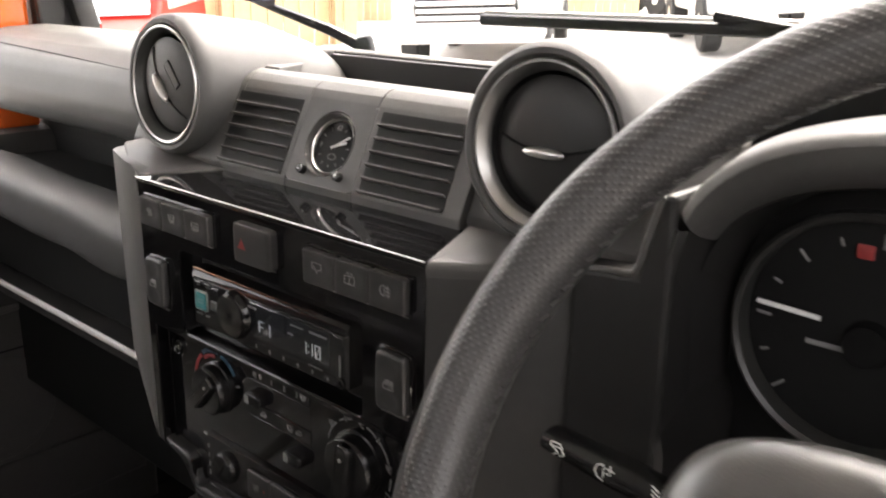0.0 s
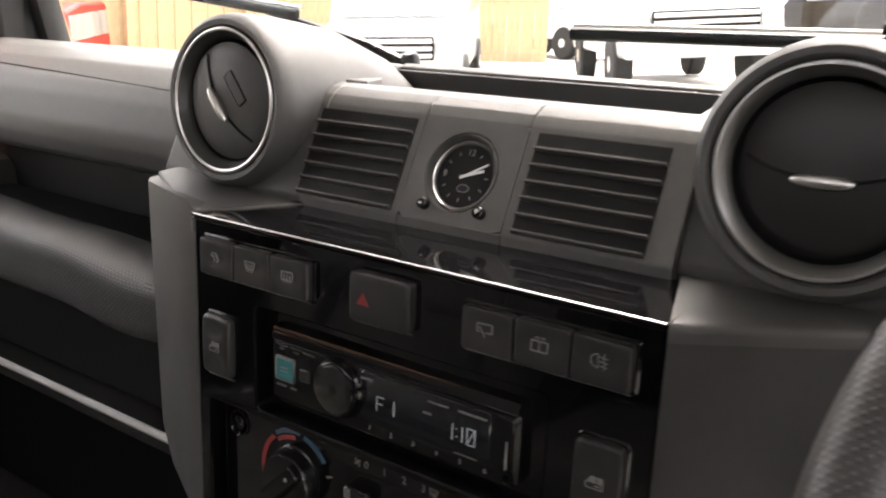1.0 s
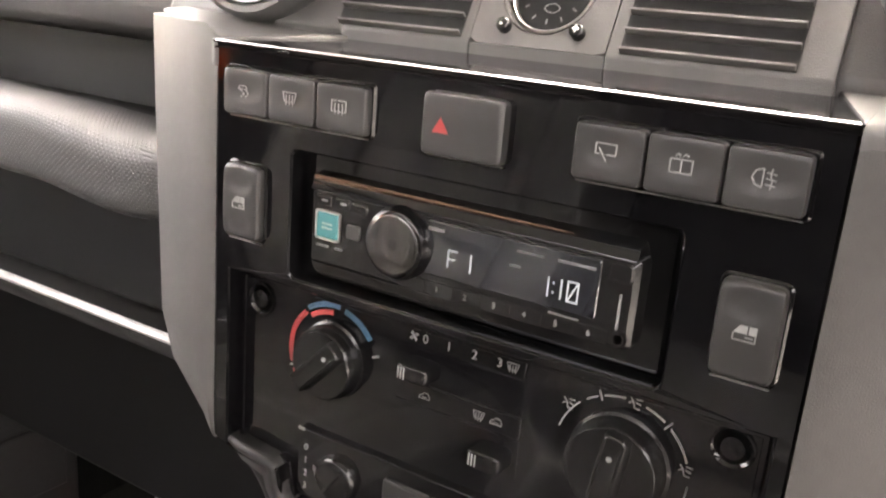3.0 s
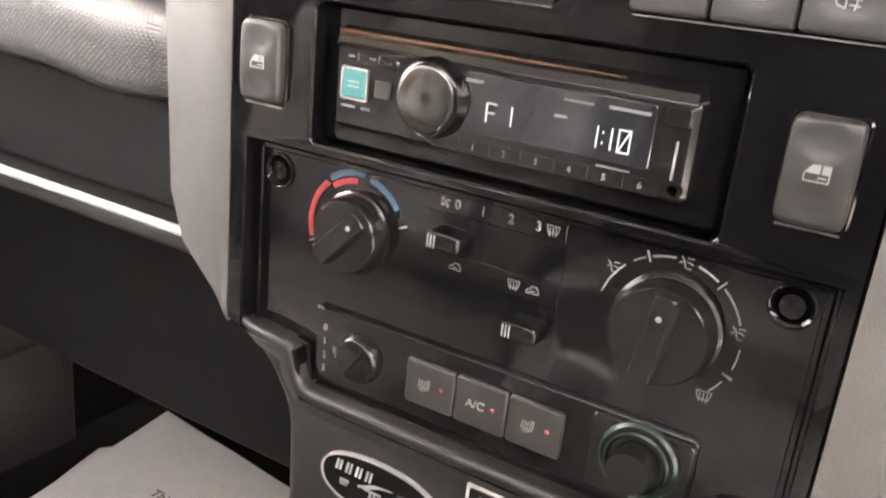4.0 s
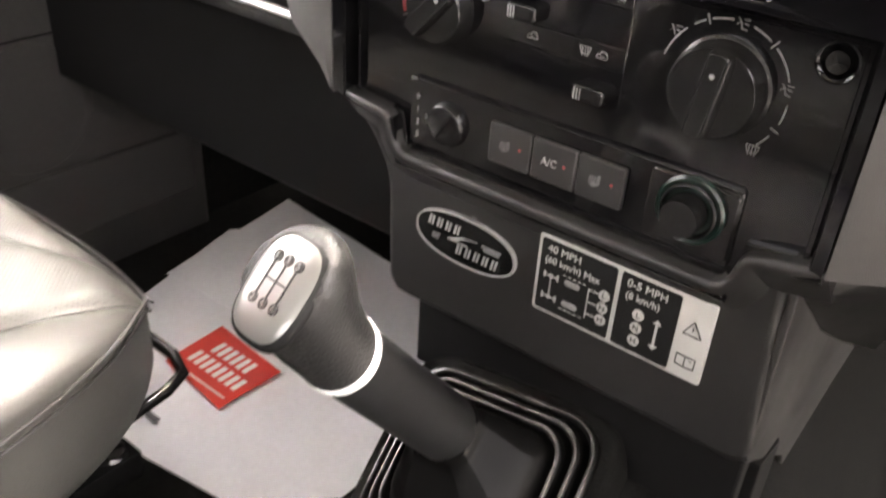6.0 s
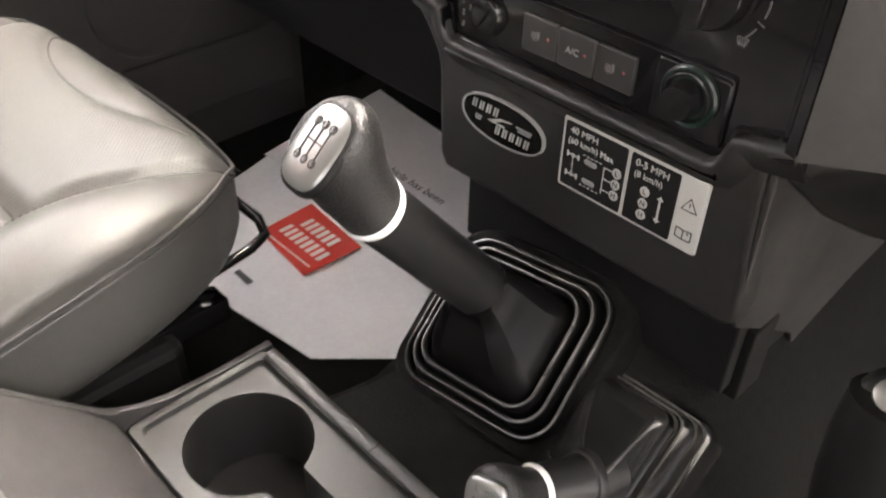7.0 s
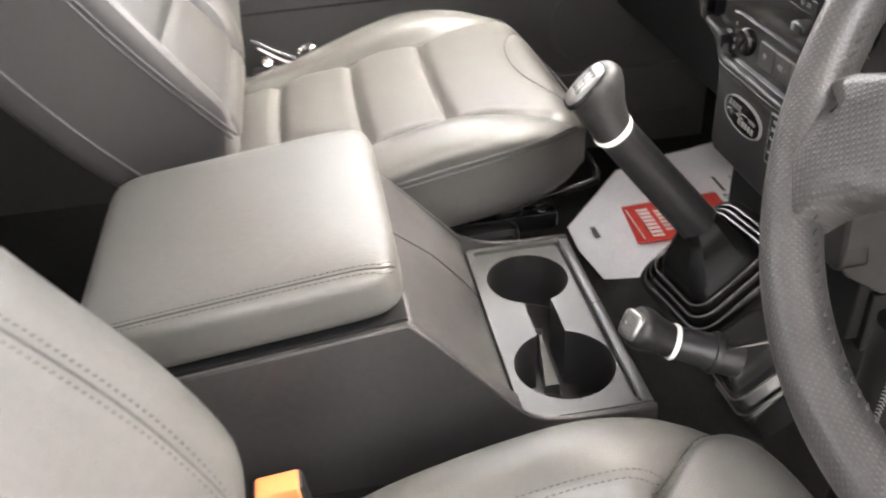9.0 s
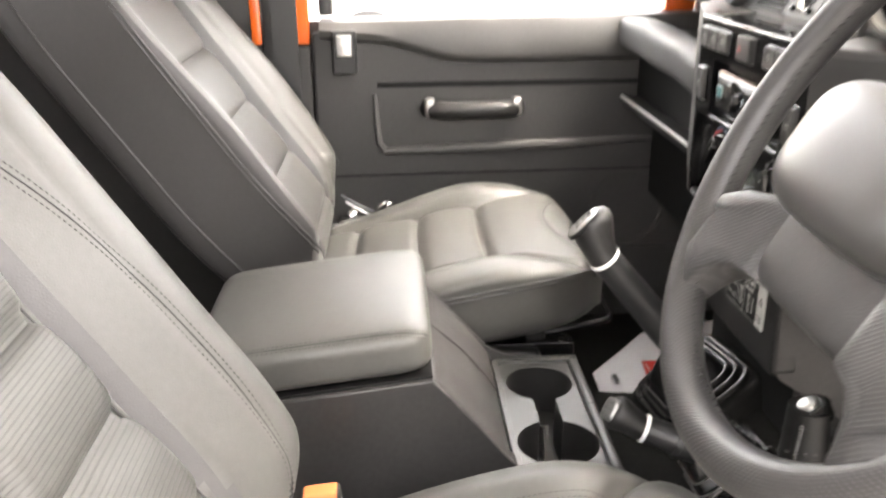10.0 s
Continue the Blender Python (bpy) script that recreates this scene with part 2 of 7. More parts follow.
def lathe(profile, at, axis, n=48, bm=None, up=(0, 0, 1)):
    """Turn (distance along the axis, radius) pairs round an axis."""
    s, u, d = frame_to(axis, up)
    at = Vector(at)
    rings = []
    for k, r in profile:
        rings.append([at + d * k + (s * math.cos(a) + u * math.sin(a)) * max(r, 1e-5) for a in [2 * math.pi * i / n for i in range(n)]])
    return loft(rings, bm=bm)


def tube(points, r, n=10, bm=None, loop=False, squash=1.0):
    pts = [Vector(p) for p in points]
    rings = []
    side = None
    for i, p in enumerate(pts):
        if loop:
            d = pts[(i + 1) % len(pts)] - pts[i - 1]
        else:
            d = pts[min(i + 1, len(pts) - 1)] - pts[max(i - 1, 0)]
        d.normalize()
        if side is None:
            side, _, _ = frame_to(d)
        side = (side - d * side.dot(d)).normalized()
        up = side.cross(d)
        rr = r[i] if isinstance(r, (list, tuple)) else r
        rings.append([p + (side * math.cos(a) + up * math.sin(a) * squash) * rr for a in [2 * math.pi * k / n for k in range(n)]])
    return loft(rings, bm=bm, loop=loop)


def prism(poly, axis, a, b, bevel=0.0, seg=2):
    """Extrude a closed 2D outline along x (outline in y, z), y (x, z) or z (x, y)."""
    def at(p, k):
        return {"x": (k, p[0], p[1]), "y": (p[0], k, p[1]), "z": (p[0], p[1], k)}[axis]
    bm = loft([[at(p, a) for p in poly], [at(p, b) for p in poly]])
    bmesh.ops.recalc_face_normals(bm, faces=bm.faces)
    if bevel:
        bmesh.ops.bevel(bm, geom=list(bm.edges), offset=bevel, segments=seg, affect="EDGES", profile=0.5)
    return bm


def round_rect(w, h, r, n=6):
    pts = []
    for cx, cy, a0 in ((w - r, h - r, 0), (-w + r, h - r, 90), (-w + r, -h + r, 180), (w - r, -h + r, 270)):
        for i in range(n + 1):
            a = radians(a0 + 90 * i / n)
            pts.append((cx + r * math.cos(a), cy + r * math.sin(a)))
    return pts


def plate(x0, x1, z0, z1, y0, y1, r=0.003, bevel=0.001):
    """A rounded plate on the fascia that faces the cabin; y0 is its front."""
    cx, cz, w, h = (x0 + x1) / 2, (z0 + z1) / 2, (x1 - x0) / 2, (z1 - z0) / 2
    out = round_rect(w, h, r)
    inn = round_rect(w - bevel, h - bevel, max(r - bevel, 0.0003))
    return loft([[(cx + p[0], y1, cz + p[1]) for p in out], [(cx + p[0], y0 + bevel, cz + p[1]) for p in out], [(cx + p[0], y0, cz + p[1]) for p in inn]])


def rim_frame(x0, x1, z0, z1, t, y0, y1, r=0.004):
    """A thin raised frame on the fascia."""
    cx, cz, w, h = (x0 + x1) / 2, (z0 + z1) / 2, (x1 - x0) / 2, (z1 - z0) / 2
    a, b = round_rect(w, h, r), round_rect(w - t, h - t, max(r - t, 0.0005))
    rings = [[(cx + p[0], y1, cz + p[1]) for p in a], [(cx + p[0], y0, cz + p[1]) for p in a], [(cx + p[0], y0, cz + p[1]) for p in b], [(cx + p[0], y1, cz + p[1]) for p in b]]
    return loft(rings, cap=False)


def holed(outline, holes, y0, y1, soft=0.0008):
    """A plate facing the cabin, front at y0, with openings whose edges are chamfered."""
    bm = bmesh.new()
    loops = [outline] + holes
    edges = []
    for k, pts in enumerate(loops):
        n = len(pts)
        cx, cz = sum(p[0] for p in pts) / n, sum(p[1] for p in pts) / n
        grow = -1 if k == 0 else 1
        wide = [(x + grow * soft * (1 if x > cx else -1), z + grow * soft * (1 if z > cz else -1)) for x, z in pts]
        rows = [[bm.verts.new((x, y, z)) for x, z in q] for q, y in ((wide, y0), (pts, y0 + soft), (pts, y1))]
        edges += [bm.edges.new((rows[0][i], rows[0][(i + 1) % n])) for i in range(n)]
        for a, b in zip(rows, rows[1:]):
            for i in range(n):
                j = (i + 1) % n
                bm.faces.new((a[i], a[j], b[j], b[i]))
    bmesh.ops.triangle_fill(bm, use_beauty=True, edges=edges)
    return bm


def box_line(x0, x1, z0, z1, r=0.003, n=4):
    """Rounded rectangle by its sides."""
    return [((x0 + x1) / 2 + p[0], (z0 + z1) / 2 + p[1]) for p in round_rect((x1 - x0) / 2, (z1 - z0) / 2, r, n)]


def pillow(center, half, p=5.0, n=28, shape=None, m=None, bm=None, plan=None, split=None):
    """A rounded block from a cube's surface; shape(u, v, w, P) may move each point."""
    bm = bm or bmesh.new()
    nx, ny, nz = n if isinstance(n, tuple) else (n, n, n)
    half, center = Vector(half), Vector(center)
    cache, place, par = {}, {}, {}

    def vert(i, j, k):
        if (i, j, k) not in cache:
            u, v, w = 2 * i / nx - 1, 2 * j / ny - 1, 2 * k / nz - 1
            g = plan or p
            q = ((abs(u) ** g + abs(v) ** g) ** (p / g) + abs(w) ** p) ** (1 / p)
            u, v, w = u / q, v / q, w / q
            P = Vector((u * half.x, v * half.y, w * half.z))
            par[i, j, k], place[i, j, k] = (u, v, w), P.copy()
            if shape:
                P = Vector(shape(u, v, w, P))
            P = center + P if m is None else m @ P
            cache[i, j, k] = bm.verts.new(P)
        return cache[i, j, k]

    uv = bm.loops.layers.uv.verify()
    other = None
    if split:
        other = bmesh.new()
        ouv = other.loops.layers.uv.verify()
        made = {}

    def quad(corners, axes):
        vs = [vert(*c) for c in corners]
        flat = [tuple(place[c][a] for a in axes) for c in corners]
        if split:
            mid = [sum(par[c][a] for c in corners) / 4 for a in range(3)]
            if split(*mid):
                o = []
                for c, v in zip(corners, vs):
                    if c not in made:
                        made[c] = other.verts.new(v.co)
                    o.append(made[c])
                f = other.faces.new(o)
                for l, q in zip(f.loops, flat):
                    l[ouv].uv = q
                return
        f = bm.faces.new(vs)
        for l, q in zip(f.loops, flat):
            l[uv].uv = q

    for i in range(nx):
        for j in range(ny):
            for k in (0, nz):
                quad([(i, j, k), (i + 1, j, k), (i + 1, j + 1, k), (i, j + 1, k)], (0, 1))
    for i in range(nx):
        for k in range(nz):
            for j in (0, ny):
                quad([(i, j, k), (i + 1, j, k), (i + 1, j, k + 1), (i, j, k + 1)], (0, 2))
    for j in range(ny):
        for k in range(nz):
            for i in (0, nx):
                quad([(i, j, k), (i, j + 1, k), (i, j + 1, k + 1), (i, j, k + 1)], (1, 2))
    if split:
        bmesh.ops.delete(bm, geom=[v for v in bm.verts if not v.link_faces], context="VERTS")
        return bm, other
    return bm


def text(words, size, m, mat, parent, name="lettering", thick=0.0002, align="CENTER"):
    cu = bpy.data.curves.new(name, "FONT")
    cu.body, cu.size, cu.extrude = words, size, thick
    cu.align_x, cu.align_y = align, "CENTER"
    ob = bpy.data.objects.new(name, cu)
    scene.collection.objects.link(ob)
    me = bpy.data.meshes.new_from_object(ob.evaluated_get(bpy.context.evaluated_depsgraph_get()))
    bpy.data.objects.remove(ob)
    bm = bmesh.new()
    bm.from_mesh(me)
    bpy.data.meshes.remove(me)
    bmesh.ops.transform(bm, matrix=m, verts=bm.verts)
    return part(name, bm, mat, parent, smooth=False, clean=False)


def on_fascia(x, z, y=0.0, tilt=0.0, roll=0.0):
    """A pose for lettering on a panel that faces the cabin."""
    return pose(x, y, z, 90 - tilt, 0, 0) @ pose(0, 0, 0, 0, 0, roll)


def dashes(bm, points, dash=0.0027, gap=0.0021, r=0.00055):
    """Short stitches laid along a line of points."""
    pts = [Vector(p) for p in points]
    left, on, run = dash, True, [pts[0]]
    for p, q in zip(pts, pts[1:]):
        here = p
        while (q - here).length > left:
            here = here + (q - here).normalized() * left
            if on:
                tube([run[0], here], r, 5, bm=bm)
            on = not on
            left, run = (dash if on else gap), [here]
        left -= (q - here).length
    return bm


def smooth_step(a, b, x):
    t = min(max((x - a) / (b - a), 0), 1)
    return t * t * (3 - 2 * t)


def groove(x, at, width):
    return math.exp(-((x - at) / width) ** 2)


# ---------------------------------------------------------------- the cabin shell
FLOOR = 0.04
setting("floor", bx(-0.72, 0.72, -1.3, 0.6, FLOOR - 0.03, FLOOR), "carpet", "black carpeted cabin floor", "floor")
def lie(x, y):
    """Height of the yard, which rises ahead of the vehicle and to its right."""
    ys = (-300, 3, 6, 9, 12, 15, 18, 24, 40, 300)
    zs = (-0.75, -0.75, -0.52, -0.24, 0.0, 0.14, 0.22, 0.3, 0.4, 0.4)
    k = max(i for i in range(len(ys) - 1) if ys[i] <= y)
    z = zs[k] + (zs[k + 1] - zs[k]) * (y - ys[k]) / (ys[k + 1] - ys[k])
    return z + 0.06 * (min(max(x, -7), 0) + 7) * smooth_step(3, 8, y)


def yard():
    """One sheet out to the horizon."""
    xs = (-300, -60, -25, -16, -12, -10, -8, -6, -4, -2, 0, 8, 20, 60, 300)
    ys = (-300, -60, -10, 0, 3, 4, 5, 6, 7, 8, 9, 10.5, 12, 13.5, 15, 16.5, 18, 21, 24, 40, 300)
    bm = bmesh.new()
    rows = [[bm.verts.new((x, y, lie(x, min(y, 299)))) for x in xs] for y in ys]
    for a, c in zip(rows, rows[1:]):
        for i in range(len(xs) - 1):
            bm.faces.new((a[i], a[i + 1], c[i + 1], c[i]))
    return bm


setting("ground", yard(), "tarmac", "pale concrete yard round the vehicle", "ground")
# unseen wall, added to cut low sky light and bounce some fill
setting("light_baffle", bx(3.4, 3.6, -9, 7, -0.75, 1.5), "render_wall", "added unseen pale wall that screens and bounces light", "wall")
setting("roof", bx(-0.74, 0.74, -1.32, 0.16, 1.2, 1.25, 0.02), "headliner", "grey cloth headliner under the roof", "roof")
setting("wall_back", bx(-0.74, 0.74, -1.34, -1.3, -0.0, 0.98), "dark", "dark rear bulkhead panel", "wall")
setting("scuttle", bx(-0.74, 0.74, 0.236, 0.56, 0.705, 0.735), "dark", "dark scuttle panel below the windscreen", "panel")
setting("wall_front", bx(-0.72, 0.72, 0.5, 0.56, 0.0, 0.704), "carpet", "black carpeted footwell bulkhead", "wall")
bm = bx(-0.76, -0.735, -1.3, 0.5, -0.0, 0.63)
setting("wall_left", bm, "orange", "orange painted outer door skin", "wall")
setting("footwell_side_left", bx(-0.735, -0.722, 0.18, 0.5, 0.0, 0.63), "carpet", "black carpeted footwell side", "wall")
setting("rear_side_left", bx(-0.735, -0.722, -1.3, -0.5, 0.0, 0.63), "door", "dark plastic rear side trim", "wall")
setting("rear_wall_left", bx(-0.76, -0.70, -1.3, -0.622, 0.63, 1.2), "door", "dark trimmed rear quarter panel", "wall")
setting("sill_right", bx(0.70, 0.76, -1.3, 0.5, -0.1, 0.06, 0.01), "door", "dark door sill", "sill")
setting("rear_wall_right", bx(0.70, 0.76, -1.3, -0.72, 0.06, 1.2), "headliner", "grey trimmed rear quarter panel", "wall")


def tunnel():
    prof = [(-0.17, 0.04), (-0.135, 0.150), (-0.11, 0.204), (-0.078, 0.230), (0.0, 0.234), (0.06, 0.222), (0.10, 0.206), (0.14, 0.182), (0.18, 0.12), (0.205, 0.04)]
    rings = []
    for y, up, wide in ((-1.25, 0.0, 1.0), (-0.30, 0.0, 1.0), (-0.256, 0.0, 1.0), (-0.255, -0.085, 1.0), (-0.139, -0.085, 0.92), (-0.138, 0.0, 0.92), (-0.13, 0.0, 0.88), (-0.1, 0.0, 0.80), (-0.075, 0.0, 0.76), (-0.05, 0.010, 0.74), (0.0, 0.043, 0.73), (0.03, 0.062, 0.72), (0.08, 0.085, 0.72), (0.2, 0.11, 0.72), (0.5, 0.14, 0.9)):
        rings.append([(x * (wide if x < 0 else 1.0), y, z + up * smooth_step(0.04, 0.2, z)) for x, z in prof])
    return loft(rings)


setting("transmission_tunnel", tunnel(), "carpet", "black carpeted transmission tunnel", "tunnel")


# ---------------------------------------------------------------- dashboard
def dashboard():
    t = thing("dashboard", (0, 0.2, 0.6), "dark grey moulded plastic dashboard", "dashboard")
    pad = [(0.14, 0.672), (0.112, 0.676), (0.096, 0.684), (0.088, 0.697), (0.086, 0.712), (0.092, 0.735), (0.10, 0.748), (0.118, 0.762), (0.15, 0.769), (0.20, 0.772), (0.235, 0.766), (0.245, 0.74), (0.245, 0.66)]
    part("upper_pad", prism(pad, "x", -0.705, -0.205, 0.003), "dash", t)
    part("upper_pad", prism([(max(y + 0.045, 0.14), z) for y, z in pad], "x", 0.245, 0.69, 0.002), "dash", t)
    part("seam", tube([(-0.70, 0.1118, 0.7572), (-0.45, 0.1043, 0.7513), (-0.22, 0.0978, 0.7444)], 0.0008, 6), "black", t)
    # centre block behind the vents, with a bin at the back
    mid = [(0.06, 0.690), (0.0462, 0.690), (0.046, 0.7005), (0.0715, 0.754), (0.0755, 0.7595), (0.083, 0.7638), (0.092, 0.7658), (0.096, 0.7655), (0.0985, 0.762), (0.0995, 0.735), (0.197, 0.735), (0.199, 0.772), (0.205, 0.7745), (0.24, 0.765), (0.24, 0.66), (0.06, 0.66)]
    part("centre_block", prism(mid, "x", -0.1045, -0.030, 0.0008), "dash", t)
    part("centre_block", prism(mid, "x", 0.037, 0.128, 0.0008), "dash", t)
    part("centre_block", prism([(0.06, 0.690), (0.0462, 0.690), (0.046, 0.7003), (0.0562, 0.7004), (0.0805, 0.7523), (0.0712, 0.7527)] + mid[3:], "x", -0.0296, 0.0366, 0.0003), "dash", t)
    # clock panel with its round opening
    lean = radians(25.5)
    turn = [2 * math.pi * i / 64 for i in range(64)]
    def rect_at(q):
        dx, dz = math.cos(q), math.sin(q)
        k = min((0.0337 if dx > 0 else 0.0327) / max(abs(dx), 1e-6), (0.0303 if dz > 0 else 0.0291) / max(abs(dz), 1e-6))
        return 0.003 + dx * k, -0.0006 + dz * k
    cp = loft([[(*rect_at(q), 0.0088) for q in turn], [(*rect_at(q), 0.0) for q in turn], [(0.003 + 0.0230 * math.cos(q), -0.0006 + 0.0230 * math.sin(q), 0.0) for q in turn], [(0.003 + 0.0225 * math.cos(q), -0.0006 + 0.0225 * math.sin(q), 0.0006) for q in turn], [(0.003 + 0.0222 * math.cos(q), -0.0006 + 0.0222 * math.sin(q), 0.0088) for q in turn]], cap=False)
    for v in cp.verts:
        v.co = Vector((v.co.x, v.co.z, v.co.y))
    bmesh.ops.transform(cp, matrix=Matrix.Translation((0, 0.0588, 0.7274)) @ Matrix.Rotation(-lean, 4, "X"), verts=cp.verts)
    part("clock_panel", cp, "dash", t)
    side = [(0.055, 0.690), (0.052, 0.70), (0.076, 0.752), (0.088, 0.761), (0.118, 0.7665), (0.16, 0.773), (0.20, 0.774), (0.24, 0.766), (0.24, 0.66), (0.06, 0.66)]
    part("side_block", prism(side, "x", 0.110, 0.24, 0.003), "dash", t)
    part("side_block", prism(side, "x", -0.24, -0.150, 0.003), "dash", t)
    part("side_block", prism(mid[2:], "x", -0.1505, -0.1045, 0.001), "dash", t)
    part("bin_end", prism([(-0.1505, 0.097), (-0.096, 0.097), (-0.1505, 0.198)], "z", 0.730, 0.7672, 0.0015), "dash", t)
    # dark sheets added for the bin's shade as well as its dark plastic
    part("bin_shade_wall", bx(-0.1495, 0.1095, 0.1935, 0.1968, 0.7365, 0.770, 0.001), "dark", t)
    part("bin_shade_floor", bx(-0.1495, 0.1095, 0.100, 0.193, 0.7355, 0.7385, 0.001), "black", t)
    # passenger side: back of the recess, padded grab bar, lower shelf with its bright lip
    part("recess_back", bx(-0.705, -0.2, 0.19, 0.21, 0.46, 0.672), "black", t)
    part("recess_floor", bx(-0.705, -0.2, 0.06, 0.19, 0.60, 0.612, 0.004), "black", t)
    bar = pillow((-0.47, 0.068, 0.603), (0.275, 0.032, 0.028), 4.0, (40, 12, 12), lambda u, v, w, P: P + Vector((0, 0, -0.012 * smooth_step(0.35, 0.75, u) * (1 - v) * 0.5 + 0.006 * smooth_step(-0.2, 0.4, -u))))
    part("grab_bar", bar, "perf", t, "padded grab bar in perforated black leather")
    part("lower_panel", bx(-0.705, -0.2, 0.085, 0.11, 0.488, 0.59, 0.004), "black", t)
    part("shelf", bx(-0.705, -0.19, 0.056, 0.16, 0.474, 0.487, 0.004), "dark", t)
    part("shelf_lip", tube([(-0.70, 0.056, 0.489), (-0.45, 0.056, 0.489), (-0.205, 0.056, 0.489)], 0.0033, 8), "trim", t, "bright silver shelf lip")
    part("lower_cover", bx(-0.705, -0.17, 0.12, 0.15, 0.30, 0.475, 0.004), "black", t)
    # driver side below the pad
    part("driver_panel", bx(0.248, 0.69, 0.08, 0.11, 0.36, 0.598, 0.004), "dark", t)
    return t


dashboard()


def rect_vent(x0, x1):
    t = thing("air_vent", ((x0 + x1) / 2, 0.05, 0.705), "black plastic slatted air vent in the dashboard", "air vent", "centre air vents")
    a = radians(25.5)

    def at(k, out=0.0):
        return Vector((0, 0.046 + k * math.sin(a) - out * math.cos(a), 0.7005 + k * math.cos(a) + out * math.sin(a)))
    lo, hi = at(0.0017), at(0.0560)
    m = Matrix.Translation(((x0 + x1) / 2, (lo.y + hi.y) / 2, (lo.z + hi.z) / 2)) @ Matrix.Rotation(-a, 4, "X")
    w, h = (x1 - x0) / 2, 0.02715
    part("backing", bx(-w, w, -0.0004, 0.001, -h, h, m=m), "black", t)
    for i in range(6):
        z = -h + 0.0012 + i * 0.0088
        sl = m @ Matrix.Translation((0, -0.0016, z)) @ Matrix.Rotation(radians(-14), 4, "X")
        part("slat", bx(-w + 0.0004, w - 0.0004, -0.0020, 0.0018, -0.0006, 0.0006, 0.0003, 1, m=sl), "cheek", t)
    return t


rect_vent(-0.107, -0.0347)
rect_vent(0.0428, 0.114)


def clock():
    t = thing("analogue_clock", (0.003, 0.052, 0.71), "small round analogue clock with black face and chrome ring", "clock")
    a = radians(25.5)
    n = Vector((0, -math.cos(a), math.sin(a)))
    c = Vector((0.003, 0.0582, 0.7265)) - n * 0.0066
    part("surround", lathe([(-0.001, 0.0221), (0.0062, 0.0221), (0.0066, 0.0217), (0.0020, 0.0201), (0.0, 0.0196), (-0.001, 0.0190)], c, n), "cheek", t, "grey funnel round the face")
    part("bezel", lathe([(-0.001, 0.0199), (0.0030, 0.0197), (0.0038, 0.0190), (0.0032, 0.0184), (0.0016, 0.0181), (-0.001, 0.0180)], c, n), "silver", t, "polished silver ring")
    part("face", lathe([(-0.002, 0.0183), (0.0012, 0.0183), (0.0012, 0.0)], c, n), "black", t)
    m = Matrix.Translation(c + n * 0.0016) @ Matrix.Rotation(radians(90) - a, 4, "X")
    for i in range(12):
        if i in (0, 9):
            continue
        r = m @ Matrix.Rotation(radians(-30 * i), 4, "Z")
        part("hour_mark", bx(-0.0003, 0.0003, 0.0124, 0.0146, 0, 0.0002, m=r), "pale", t)
    text("12", 0.0052, m @ Matrix.Translation((0, 0.0132, 0)), "pale", t, "numeral")
    text("9", 0.0052, m @ Matrix.Translation((-0.0132, 0, 0)), "pale", t, "numeral")
    for ang, ln, w in ((-58, 0.0150, 0.0005), (-70, 0.0118, 0.0007)):
        part("hand", bx(-w, w, -0.003, ln, 0.0003, 0.0007, m=m @ Matrix.Rotation(radians(ang), 4, "Z")), "white", t)
    part("emblem", tube([m @ Vector((0.0010 + 0.0037 * math.cos(a), -0.0070 + 0.0021 * math.sin(a), 0.0003)) for a in [2 * math.pi * i / 24 for i in range(24)]], 0.00022, 6, loop=True), "pale", t)
    for dx, sign in ((-0.0165, "-"), (0.0195, "+")):
        b = Vector((0.003 + dx, 0.0492, 0.7085))
        part("setting_button", lathe([(-0.002, 0.0032), (0.0035, 0.0032), (0.0042, 0.0026), (0.0042, 0)], b, n, 20), "satin", t)
        text(sign, 0.006, Matrix.Translation(b + n * 0.0046) @ Matrix.Rotation(radians(90) - a, 4, "X"), "white", t, "sign")
    return t


clock()


